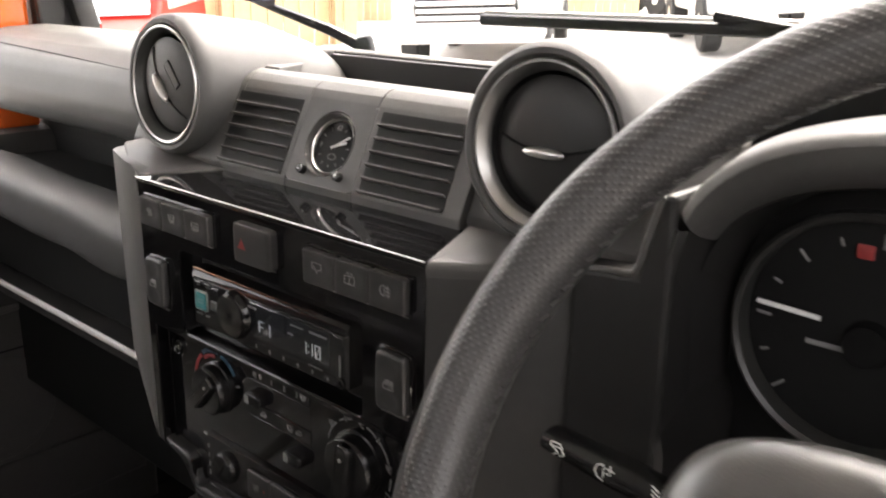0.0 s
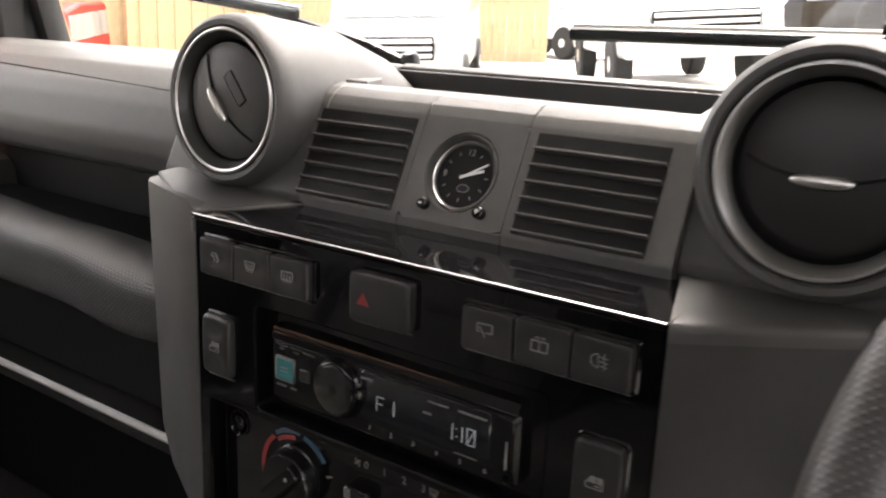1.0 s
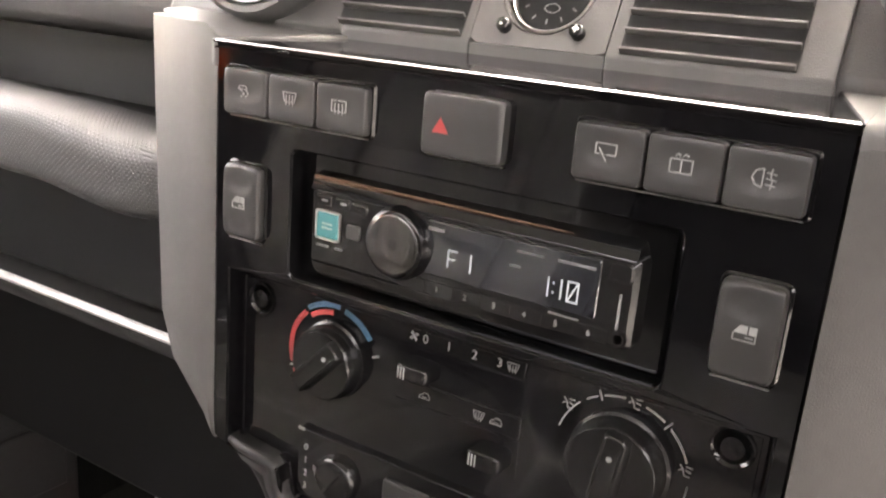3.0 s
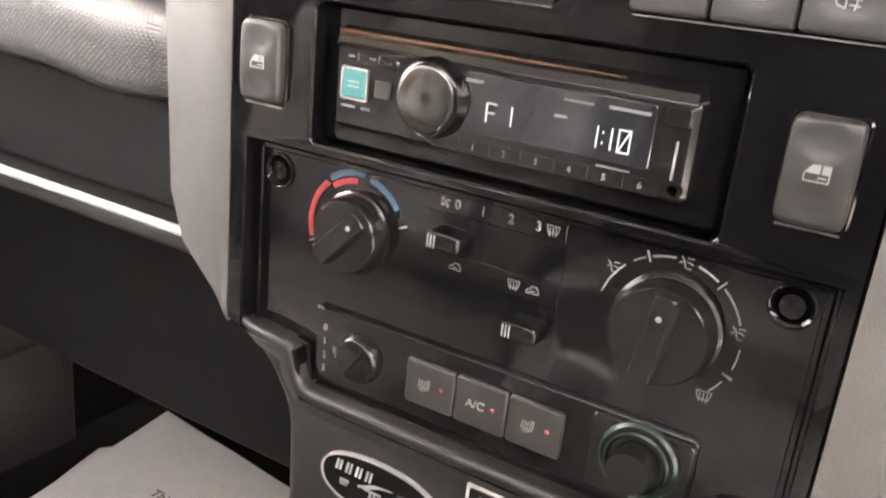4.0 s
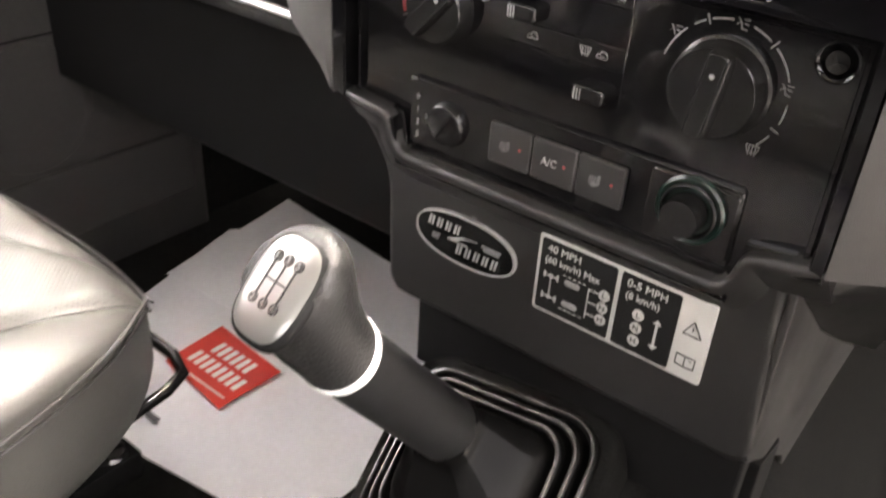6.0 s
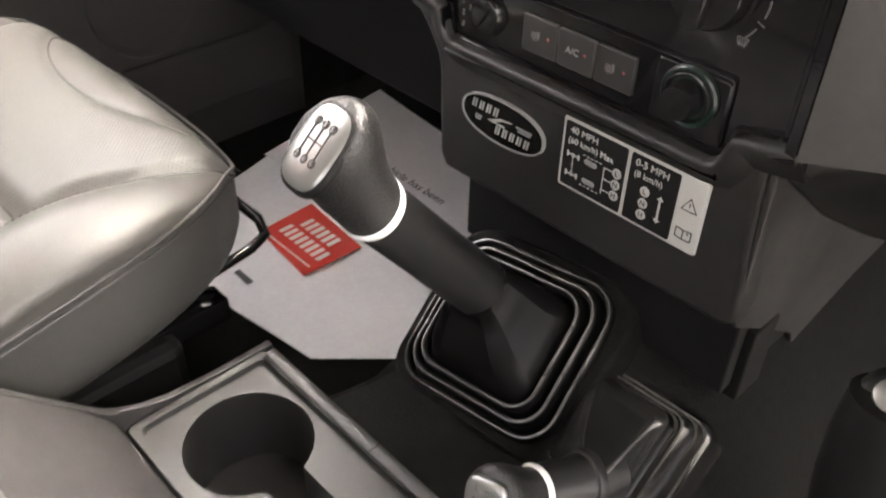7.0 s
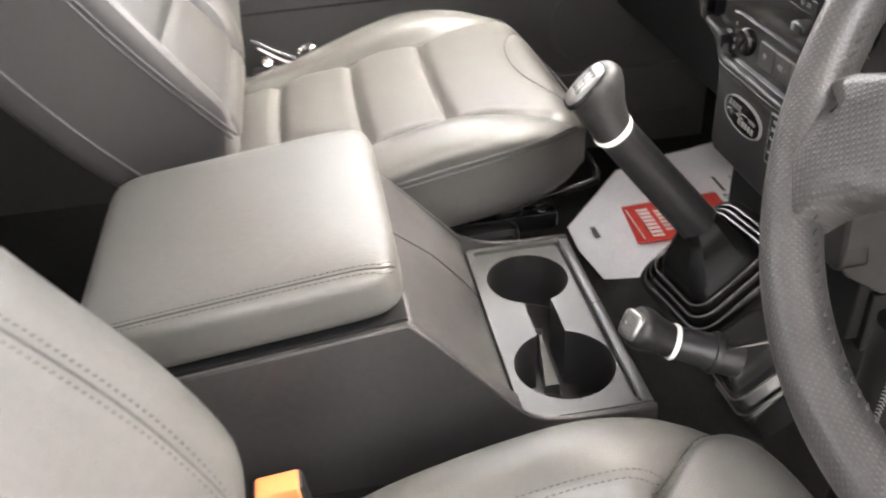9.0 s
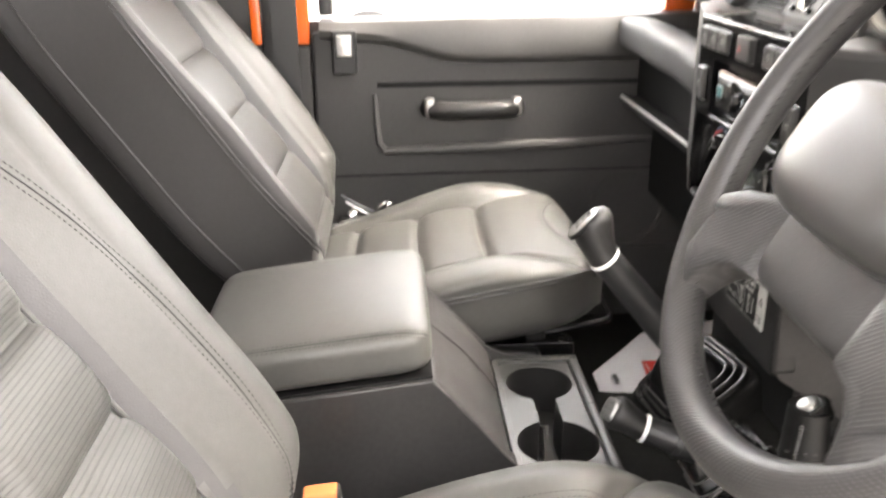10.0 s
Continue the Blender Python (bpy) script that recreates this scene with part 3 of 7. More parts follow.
def round_vent(cx, turn_x, turn_z):
    t = thing("round_air_vent", (cx, 0.06, 0.70), "round eyeball air vent with silver ring", "air vent", "round air vents")
    c = Vector((cx, 0.042, 0.752))
    d = Vector((0, -1, 0.06)).normalized()
    prof = [(-0.20, 0.030, -0.034), (-0.17, 0.040, -0.024), (-0.13, 0.049, -0.012), (-0.08, 0.0535, -0.003), (-0.03, 0.054, 0.0), (-0.008, 0.0535, 0), (0.0, 0.052, 0), (0.003, 0.0490, 0), (0.0028, 0.0462, 0), (0.0, 0.0440, 0), (-0.008, 0.0436, 0), (-0.03, 0.043, 0)]
    s, u, dd = frame_to(d)
    rings = [[c + dd * k + Vector((0, 0, dz)) + (s * math.cos(q) + u * math.sin(q)) * r for q in [2 * math.pi * i / 56 for i in range(56)]] for k, r, dz in prof]
    part("housing", loft(rings), "dash", t)
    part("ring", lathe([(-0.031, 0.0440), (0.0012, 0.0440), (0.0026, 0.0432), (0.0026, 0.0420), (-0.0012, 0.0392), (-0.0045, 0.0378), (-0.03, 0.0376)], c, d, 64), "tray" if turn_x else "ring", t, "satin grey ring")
    if turn_x:
        part("bright_rim", tube([c + dd * 0.0022 + (s * math.cos(q) + u * math.sin(q)) * 0.0432 for q in [2 * math.pi * i / 64 for i in range(64)]], 0.0012, 8, loop=True), "silver", t, "thin bright rim")
    part("collar", lathe([(-0.026, 0.0376), (-0.005, 0.0376), (-0.008, 0.0366), (-0.016, 0.0358), (-0.024, 0.0356)], c, d, 48), "black", t)
    m = Matrix.Translation(c + d * (-0.0085 if turn_x else -0.0125)) @ Matrix.Rotation(radians(turn_z), 4, "Z") @ Matrix.Rotation(radians(turn_x), 4, "Y")
    ball = lathe([(0.004, 0.0360), (0.0065, 0.032), (0.0095, 0.020), (0.0105, 0.0)], (0, 0, 0), (0, -1, 0), 48)
    bmesh.ops.transform(ball, matrix=m, verts=ball.verts)
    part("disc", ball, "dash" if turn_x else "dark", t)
    part("disc_slot", tube([m @ Vector((-0.032 + 0.064 * i / 12, -0.0075 - 0.0036 * (1 - abs(i / 6 - 1) ** 2), 0.004 - 0.007 * (1 - (i / 6 - 1) ** 2))) for i in range(13)], 0.0008, 6), "black", t)
    tab = pillow((0, 0, 0), (0.0125, 0.0035, 0.0028), 2.2, 14, m=m @ Matrix.Translation((0, -0.0125, -0.003)))
    part("tab", tab, "silver", t, "satin silver finger tab")
    if turn_x:
        part("vane", bx(-0.011, 0.011, -0.0104, -0.0095, 0.010, 0.018, 0.0008, 2, m=m), "dark", t)
    return t


round_vent(-0.164, 52, 0)
round_vent(0.186, 0, 0)


# ---------------------------------------------------------------- centre console
def icon(kind, x, z, y, parent, s=0.0042, mat="pale"):
    """Small printed pictograms, built from thin bars."""
    bm = bmesh.new()
    w = s * 0.055

    def line(pts):
        for (a, b), (c, d) in zip(pts, pts[1:]):
            L = math.hypot(c - a, d - b)
            m = pose(x + (a + c) / 2 * s, y, z + (b + d) / 2 * s) @ Matrix.Rotation(-math.atan2(d - b, c - a), 4, "Y")
            bx(-L * s / 2, L * s / 2, -0.00015, 0.00015, -w, w, m=m, bm=bm)
    if kind == "screen":
        line([(-1, 0.6), (1, 0.6), (0.7, -0.5), (-0.7, -0.5), (-1, 0.6)])
        for q in (-0.45, 0, 0.45):
            line([(q, 0.35), (q * 1.1, -0.1), (q, -0.5), (q * 1.1, -0.9)])
    elif kind == "rear":
        line([(-1, 0.6), (1, 0.6), (1, -0.6), (-1, -0.6), (-1, 0.6)])
        for q in (-0.5, 0, 0.5):
            line([(q, 0.3), (q * 1.1, -0.3), (q, -0.9)])
    elif kind == "wiper":
        line([(-1, 0.7), (1, 0.7), (1, -0.3), (0.1, -0.3)])
        line([(-1, 0.7), (-1, -0.3), (-0.6, -0.3)])
        line([(-0.7, 0.3), (0.1, -0.9)])
    elif kind == "washer":
        line([(-1, 0.4), (1, 0.4), (1, -0.8), (-1, -0.8), (-1, 0.4)])
        line([(0, -0.8), (0, 0.4)])
        line([(-0.6, 0.7), (-0.35, 0.9), (-0.1, 0.7)])
        line([(0.1, 0.7), (0.35, 0.9), (0.6, 0.7)])
    elif kind == "fog":
        line([(-0.1, 0.8), (-0.7, 0.6), (-1.0, 0), (-0.7, -0.6), (-0.1, -0.8), (-0.1, 0.8)])
        for q in (-0.5, 0, 0.5):
            line([(0.15, q), (1, q - 0.1)])
        line([(0.6, 0.9), (0.5, 0.3), (0.7, -0.2), (0.6, -0.9)])
    elif kind == "skid":
        line([(-0.6, 0.5), (0.3, 0.5), (0.6, 0.1), (-0.8, 0.1), (-0.6, 0.5)])
        line([(-0.5, 0), (0.1, -0.4), (-0.4, -0.8)])
        line([(0.4, 0), (0.8, -0.4), (0.3, -0.8)])
    elif kind == "window":
        loft([[(x + a * s, y + o, z + b * s) for a, b in ((-1.0, 0.02), (-0.45, 0.78), (0.18, 0.78), (0.18, 0.02))] for o in (-0.00015, 0.00015)], bm=bm)
        bx(x + 0.34 * s, x + s, y - 0.00015, y + 0.00015, z + 0.02 * s, z + 0.78 * s, bm=bm)
        line([(-1.0, 0.0), (-1.0, -0.65), (0.95, -0.65), (0.95, 0.0)])
        line([(0.05, -0.3), (0.75, -0.3)])
    elif kind == "seat":
        for q in (-0.5, -0.1, 0.3):
            line([(q - 0.4, 0.6), (q - 0.3, 0.2), (q - 0.5, -0.2), (q - 0.4, -0.5)])
        line([(0.4, 0.9), (0.3, -0.3), (-0.8, -0.8)])
        line([(0.7, 0.9), (0.6, -0.5), (-0.5, -1.0)])
    elif kind == "air":
        line([(-0.8, 0.7), (-0.3, 0.2), (-0.1, -0.7), (0.7, -0.8)])
        line([(-0.9, -0.2), (-0.3, 0.2)])
        line([(0.0, 0.6), (0.9, 0.6)])
        line([(0.0, 0.1), (0.8, -0.1)])
    elif kind == "car":
        line([(-1, -0.4), (-0.9, 0.1), (-0.4, 0.2), (-0.1, 0.7), (0.7, 0.6), (1, 0.0), (1, -0.4), (-1, -0.4)])
        line([(-0.4, -0.1), (0.4, -0.1)])
    elif kind == "fan":
        for q in range(4):
            aa = q * math.pi / 2 + 0.4
            line([(0, 0), (0.9 * math.cos(aa), 0.9 * math.sin(aa)), (0.7 * math.cos(aa + 0.6), 0.7 * math.sin(aa + 0.6)), (0, 0)])
    elif kind == "lamp":
        line([(0.0, 0.7), (-0.7, 0.4), (-0.9, -0.2), (-0.5, -0.7), (0.2, -0.6), (0.0, 0.7)])
        for q in (0.4, 0.0, -0.4):
            line([(-1.4, q + 0.9), (-0.7, q + 0.5)])
    elif kind == "triangle":
        line([(-1, -0.7), (1, -0.7), (0, 1), (-1, -0.7)])
        line([(0, 0.4), (0, -0.2)])
    elif kind == "book":
        line([(-1, 0.6), (-0.1, 0.5), (0.9, 0.6), (0.9, -0.6), (-0.1, -0.7), (-1, -0.6), (-1, 0.6)])
        line([(-0.1, 0.5), (-0.1, -0.7)])
        line([(0.3, 0.2), (0.6, 0.2)])
    return part("icon", bm, mat, parent, smooth=False, clean=False)


def console():
    t = thing("centre_console", (0, 0.06, 0.24), "gloss black centre console with switches and heater controls", "console")
    # grey cheeks either side of the black fascia
    left = [(-0.1445, 0.692), (-0.1445, 0.482), (-0.138, 0.476), (-0.157, 0.477), (-0.186, 0.487), (-0.208, 0.502), (-0.219, 0.530), (-0.224, 0.66), (-0.225, 0.698)]
    rings = []
    for y, k in ((0.001, 0.10), (0.003, 0.25), (0.020, 0.86), (0.028, 0.97), (0.037, 1.0), (0.16, 1.0)):
        rings.append([(-0.1445 + (x + 0.1445) * k, y, z) for x, z in left])
    part("left_cheek", loft(rings), "cheek", t, "grey curved side cheek", angle=30)
    top = [(-0.1445, -0.0002, 0.6915), (-0.165, 0.006, 0.6935), (-0.2255, 0.0365, 0.7010), (-0.2255, 0.075, 0.7040), (-0.10, 0.075, 0.6990), (-0.10, 0.046, 0.6968)]
    ledge = loft([[(x, y, z - 0.014) for x, y, z in top], top])
    bmesh.ops.recalc_face_normals(ledge, faces=ledge.faces)
    bmesh.ops.bevel(ledge, geom=list(ledge.edges), offset=0.0015, segments=3, affect="EDGES", profile=0.5)
    part("left_ledge", ledge, "cheek", t)
    corner = [(0.1462, -0.0005), (0.1475, 0.075), (0.124, 0.075), (0.124, 0.066), (0.1312, 0.049)]
    part("right_ledge", loft([[(x, y, 0.682) for x, y in corner], [(x, y, 0.6912 + 0.11 * y) for x, y in corner]]), "cheek", t)
    line = ((0.1460, -0.0012, 0.6906), (0.150, 0.0008, 0.6909), (0.160, 0.006, 0.6915), (0.175, 0.0145, 0.6922), (0.190, 0.0225, 0.6930), (0.205, 0.030, 0.6943), (0.220, 0.038, 0.6957), (0.236, 0.048, 0.6972), (0.247, 0.056, 0.6982))
    part("right_ledge", loft([[(x, 0.09, 0.680), (x, 0.09, z + 0.0095), (x, y + 0.030, z + 0.0040), (x, y + 0.008, z + 0.0010), (x, y + 0.0035, z + 0.0003), (x, y + 0.0014, z - 0.0006), (x, y + 0.0003, z - 0.0020), (x, y, z - 0.0040), (x, y + 0.0002, z - 0.0080)] for x, y, z in line]), "cheek", t, "grey rounded ledge", angle=40)
    # one moulding with the ledge; the face's shade is put into a darker plastic
    part("right_cheek", loft([[(x, 0.09, 0.482), (x, 0.09, 0.6790), (x, y + 0.0004, z - 0.0081), (x, y + 0.0036 * min(1.0, (x - 0.146) / 0.03), 0.478)] for x, y, z in line]), "door", t, "curved side cheek, darkened to imitate its shade", angle=40)
    # fascia and its gloss top
    part("fascia", holed([(-0.1435, 0.690), (-0.1435, 0.478), (-0.127, 0.4730), (-0.0985, 0.4700), (-0.0935, 0.4470), (0.1085, 0.4470), (0.1125, 0.4690), (0.1455, 0.4740), (0.1455, 0.690)][::-1], [box_line(-0.0935, 0.0950, 0.5815, 0.6445, 0.004), [(-0.1335, 0.4770), (-0.0965, 0.4740), (-0.0915, 0.4500), (0.1065, 0.4500), (0.1105, 0.4720), (0.1385, 0.4765), (0.1385, 0.5765), (-0.1335, 0.5765)]], 0.0, 0.03, 0.0010), "gloss", t, "piano black fascia panel")
    part("radio_well", bx(-0.096, 0.098, 0.022, 0.030, 0.579, 0.648), "black", t)
    tp = [(-0.1435, 0.0), (0.1455, 0.0), (0.1305, 0.047), (-0.109, 0.047)]
    bm = loft([[(x, y, 0.687 + y * 0.10) for x, y in tp], [(x, y - (0.0012 if y == 0 else 0), 0.6905 + y * 0.10) for x, y in tp]])
    bmesh.ops.bevel(bm, geom=list(bm.edges), offset=0.0008, segments=2, affect="EDGES")
    part("top_plate", bm, "gloss_top", t, "piano black top plate")
    # silver line stands in for the highlight on the plate's front edge
    part("edge_glint", tube([(-0.143, -0.0012, 0.6905), (0.0, -0.0012, 0.6905), (0.145, -0.0012, 0.6905)], 0.0005, 8), "silver", t)

    def dished(u, v, w, P):
        if v < 0:
            P.y += 0.0007 * (1 - smooth_step(0.3, 0.95, math.hypot(u / 0.95, (w - 0.15) / 0.8))) * -v
        return P

    def bank(x0, x1, z0, z1, kinds):
        part("switch_surround", plate(x0 - 0.0015, x1 + 0.0015, z0 - 0.0015, z1 + 0.0015, -0.0010, 0.001, 0.002), "gloss", t)
        part("chrome_underline", bx(x0 + 0.001, x1 - 0.001, -0.0014, -0.0008, z0 - 0.0015, z0 - 0.0012), "ring", t)
        w = (x1 - x0) / len(kinds)
        for i, k in enumerate(kinds):
            a = x0 + i * w + 0.0004
            sw = part("switch", pillow((a + w / 2 - 0.0004, -0.0005, (z0 + z1) / 2), (w / 2 - 0.0003, 0.0050, (z1 - z0) / 2), 13.0, (18, 8, 18), dished, plan=13.0), "switch", t)
            icon(k, a + w * 0.46, (z0 + z1) / 2 + 0.001, -0.0053, sw, 0.0040)
    bank(-0.134, -0.0475, 0.6575, 0.679, ("skid", "screen", "rear"))
    bank(0.0495, 0.1345, 0.6575, 0.679, ("wiper", "washer", "fog"))
    part("chrome_underline", bx(-0.017, 0.019, -0.0016, -0.0004, 0.6548, 0.6552), "ring", t)
    hz = part("hazard_switch", pillow((0.00065, -0.0005, 0.66875), (0.01915, 0.0060, 0.01325), 12.0, (22, 8, 20), None, plan=10.0), "switch", t)
    part("red_triangle", prism([(-0.0125, 0.6655), (-0.0045, 0.6655), (-0.0085, 0.6720)], "y", -0.0068, -0.0064), "red", hz)
    for x0, x1 in ((-0.1335, -0.1095), (0.1115, 0.1345)):
        part("switch_surround", plate(x0 - 0.0015, x1 + 0.0015, 0.5945, 0.6345, -0.0008, 0.001, 0.004), "gloss", t)
        part("chrome_underline", bx(x0 + 0.001, x1 - 0.001, -0.0014, -0.0006, 0.5943, 0.5948), "silver", t)
        cx = (x0 + x1) / 2

        def rock(u, v, w, P):
            if v < 0:
                for e in (-0.56, 0.56):
                    d = math.hypot(u / 0.8, (w - e) / 0.42)
                    P.y += 0.0008 * (1 - smooth_step(0.35, 1.0, d)) * (-v)
                P.y += 0.0006 * (w * w)
            return P
        sw = part("window_switch", pillow((cx, -0.0005, 0.6145), ((x1 - x0) / 2, 0.0055, 0.0185), 9.0, (14, 6, 30), rock, plan=9.0), "switch", t, "rocker window switch")
        icon("window", (x0 + x1) / 2, 0.6145, -0.0063, sw, 0.0040)

    # heater control plate, set back in its opening
    B = 0.0105
    part("heater_plate", prism([(-0.1335, 0.4740), (-0.0980, 0.4700), (-0.0950, 0.4500), (0.1085, 0.4500), (0.1125, 0.4700), (0.1385, 0.4735), (0.1385, 0.5765), (-0.1335, 0.5765)], "y", B, B + 0.006, 0.0003), "panel", t)
    part("heater_frame", holed([(-0.1315, 0.5748), (-0.1315, 0.4770), (-0.0970, 0.4735), (-0.0935, 0.4535), (0.1070, 0.4535), (0.1115, 0.4735), (0.1365, 0.4765), (0.1365, 0.5748)][::-1], [[(-0.1285, 0.4800), (-0.0945, 0.4765), (-0.0905, 0.4565), (0.1040, 0.4565), (0.1090, 0.4765), (0.1335, 0.4795), (0.1335, 0.5718), (-0.1285, 0.5718)]], B - 0.0030, B + 0.001, 0.0006), "gloss", t)
    for x, z in ((-0.1197, 0.5612), (0.1235, 0.5634)):
        part("screw_well", lathe([(0.0, 0.0088), (0.0012, 0.0088), (0.0014, 0.0080), (0.0004, 0.0066), (-0.0005, 0.0060)], (x, B, z), (0, -1, 0), 28), "gloss", t)
        part("screw_head", lathe([(0.0, 0.0050), (0.0010, 0.0046), (0.0018, 0.0)], (x, B, z), (0, -1, 0), 20), "satin", t)

    def knob(cx, cz, r, turn, high):
        kn = part("heater_knob", lathe([(0, r * 1.1), (0.0014, r * 1.1), (0.0022, r * 1.03), (high * 0.62, r), (high * 0.72, r * 0.94), (high * 0.74, r * 0.84), (high * 0.70, 0)], (cx, B, cz), (0, -1, 0), 56), "satin", t, "black rotary heater knob")
        m = Matrix.Translation((cx, B - high * 0.68, cz)) @ Matrix.Rotation(radians(turn), 4, "Y")
        out = high * 0.32
        grip = loft([[m @ Vector((p[0], q, p[1])) for p in round_rect(w, r * k, w * 0.6)] for w, k, q in ((0.0066, 0.95, 0.002), (0.0056, 0.94, -out * 0.6), (0.0049, 0.93, -out), (0.0041, 0.90, -out - 0.0007))])
        part("grip", grip, "satin", kn)
        for e in (-1, 1):
            part("grip_ridge", tube([m @ Vector((e * 0.0040, -out - 0.0004, r * 0.84 * k)) for k in (-1, -0.5, 0, 0.5, 1)], 0.0008, 8), "satin", kn)
        part("pointer_dot", lathe([(0, 0.0013), (0.0006, 0.0010), (0.0007, 0)], m @ Vector((0, -out - 0.0006, 0.0092)), (0, -1, 0), 14), "pale", kn)

    def arc(cx, cz, r, a0, a1, w, mat, n=20):
        rr = []
        for i in range(n + 1):
            a = radians(a0 + (a1 - a0) * i / n)
            rr.append([(cx + q * math.cos(a), B + yy, cz + q * math.sin(a)) for q, yy in ((r - w, -0.0002), (r + w, -0.0002), (r + w, -0.0006), (r - w, -0.0006))])
        return part("dial_arc", loft(rr), mat, t, smooth=False)
    lx, lz, rx, rz = -0.0710, 0.5415, 0.0805, 0.5410
    knob(lx, lz, 0.0182, 44, 0.0150)
    for r, a0, a1, mat in ((0.0282, 198, 132, "red"), (0.0266, 198, 130, "red"), (0.0252, 127, 92, "red"), (0.0238, 127, 92, "red"), (0.0292, 126, 84, "blue"), (0.0277, 126, 84, "blue"), (0.0284, 77, 36, "blue"), (0.0268, 77, 36, "blue"), (0.0282, 226, 206, "red"), (0.0266, 226, 206, "red")):
        arc(lx, lz, r, a0, a1, 0.00062, mat)
    for a in (201.5, 19):
        arc(lx, lz, 0.0276, a - 1.0, a + 1.0, 0.0022, "pale", 2)
    knob(rx, rz, 0.0203, 8, 0.0165)
    for a0, a1 in ((165, 134), (126, 116), (110, 92), (74, 56), (49, 20), (0, -17), (-30, -44)):
        arc(rx, rz, 0.0288, a0, a1, 0.0003, "pale")
    for a in (113, 52, -24):
        arc(rx, rz, 0.0290, a - 0.6, a + 0.6, 0.0022, "pale", 2)
    for x, z, k in ((0.0557, 0.5598, "air"), (0.0838, 0.5690, "air"), (0.1075, 0.5475, "air"), (0.1000, 0.5185, "screen")):
        icon(k, x, z, B - 0.0004, t, 0.0030)
    # fan and recirculation sliders between raised label strips
    part("label_strip", plate(-0.0330, 0.0345, 0.5632, 0.5722, B - 0.0008, B + 0.001, 0.0008, 0.0003), "panel", t)
    part("label_strip", plate(-0.0320, 0.0350, 0.5345, 0.5450, B - 0.0008, B + 0.001, 0.0008, 0.0003), "panel", t)
    for x, z, k in ((-0.0235, 0.5677, "fan"), (0.0284, 0.5679, "screen"), (-0.0154, 0.5396, "car"), (0.0230, 0.5396, "car"), (0.0140, 0.5400, "screen")):
        icon(k, x, z, B - 0.0010, t, 0.0029)
    for d, x in (("0", -0.0172), ("1", -0.0045), ("2", 0.0090), ("3", 0.0218)):
        text(d, 0.0060, on_fascia(x, 0.5677, B - 0.0009), "pale", t, "digit")
    for z0, z1, kx in ((0.5455, 0.5627, -0.0202), (0.5150, 0.5340, 0.0212)):
        part("slot", bx(-0.0325, 0.0350, B - 0.0003, B + 0.0006, z0, z1, 0.0002, 1), "gloss", t)
        zc = (z0 + z1) / 2 - 0.0032
        kn = part("slider_knob", pillow((kx, B - 0.0035, zc), (0.0088, 0.0042, 0.0045), 5.0, (14, 6, 8)), "satin", t)
        for i in range(3):
            part("ridge", bx(kx - 0.0068 + i * 0.0016, kx - 0.0062 + i * 0.0016, B - 0.0080, B - 0.0074, zc - 0.0028, zc + 0.0028), "pale", kn)
    # lower strip: headlamp levelling dial, seat heaters, air conditioning, lighter socket
    part("control_strip", plate(-0.0895, 0.1030, 0.4605, 0.4992, B - 0.0026, B + 0.001, 0.002, 0.0006), "panel", t)
    part("strip_edge", tube([(-0.0880, B - 0.0024, 0.4993), (0.0, B - 0.0024, 0.4993), (0.1015, B - 0.0024, 0.4993)], 0.0006, 6), "satin", t)
    part("dial_edge", bx(-0.0890, -0.0850, B - 0.0032, B - 0.0024, 0.4982, 0.4996), "ring", t)
    part("level_dial", lathe([(0, 0.0128), (0.0012, 0.0128), (0.0030, 0.0120), (0.0046, 0.0112), (0.0052, 0.0100), (0.0046, 0)], (-0.0620, B - 0.0026, 0.4792), (0, -1, 0), 40), "satin", t)
    part("dial_bar", bx(-0.0012, 0.0012, -0.0010, 0.0010, -0.0092, 0.0092, 0.0006, 2, m=Matrix.Translation((-0.0620, B - 0.0076, 0.4792)) @ Matrix.Rotation(radians(35), 4, "Y")), "satin", t)
    icon("lamp", -0.0738, 0.4766, B - 0.0032, t, 0.0032)
    for i, d in enumerate("0123"):
        text(d, 0.0050, on_fascia(-0.0838, 0.4890 - 0.0075 * i, B - 0.0028), "pale", t, "digit")
    for i in range(3):
        a = -0.0328 + i * 0.0270
        sw = part("switch", plate(a, a + 0.0262, 0.4690, 0.4912, B - 0.0052, B - 0.002, 0.0014, 0.0007), "switch", t)
        if i == 1:
            text("A/C", 0.0058, on_fascia(a + 0.0108, 0.4802, B - 0.0054), "pale", sw, "lettering")
        else:
            icon("seat", a + 0.0108, 0.4802, B - 0.0054, sw, 0.0034)
        part("indicator", lathe([(0, 0.0010), (0.0004, 0.0007), (0.0004, 0)], (a + 0.0196, B - 0.0052, 0.4806), (0, -1, 0), 10), "red", sw)
    so = (0.0812, B - 0.0030, 0.4832)
    part("socket_plate", plate(0.0585, 0.1025, 0.4625, 0.4975, B - 0.0034, B - 0.002, 0.003), "satin", t)
    part("socket_ring", lathe([(0, 0.0168), (0.0025, 0.0168), (0.0038, 0.0156), (0.0030, 0.0142)], so, (0, -1, 0), 40), "green", t, "green-lit socket ring")
    part("socket_rim", lathe([(0.001, 0.0142), (0.0046, 0.0138), (0.0052, 0.0128), (0.0044, 0.0118), (0.000, 0.0112)], so, (0, -1, 0), 40), "satin", t)
    part("socket_plug", lathe([(0, 0.0098), (0.0125, 0.0096), (0.0148, 0.0088), (0.0150, 0)], so, (0, -1, 0), 36), "satin", t)
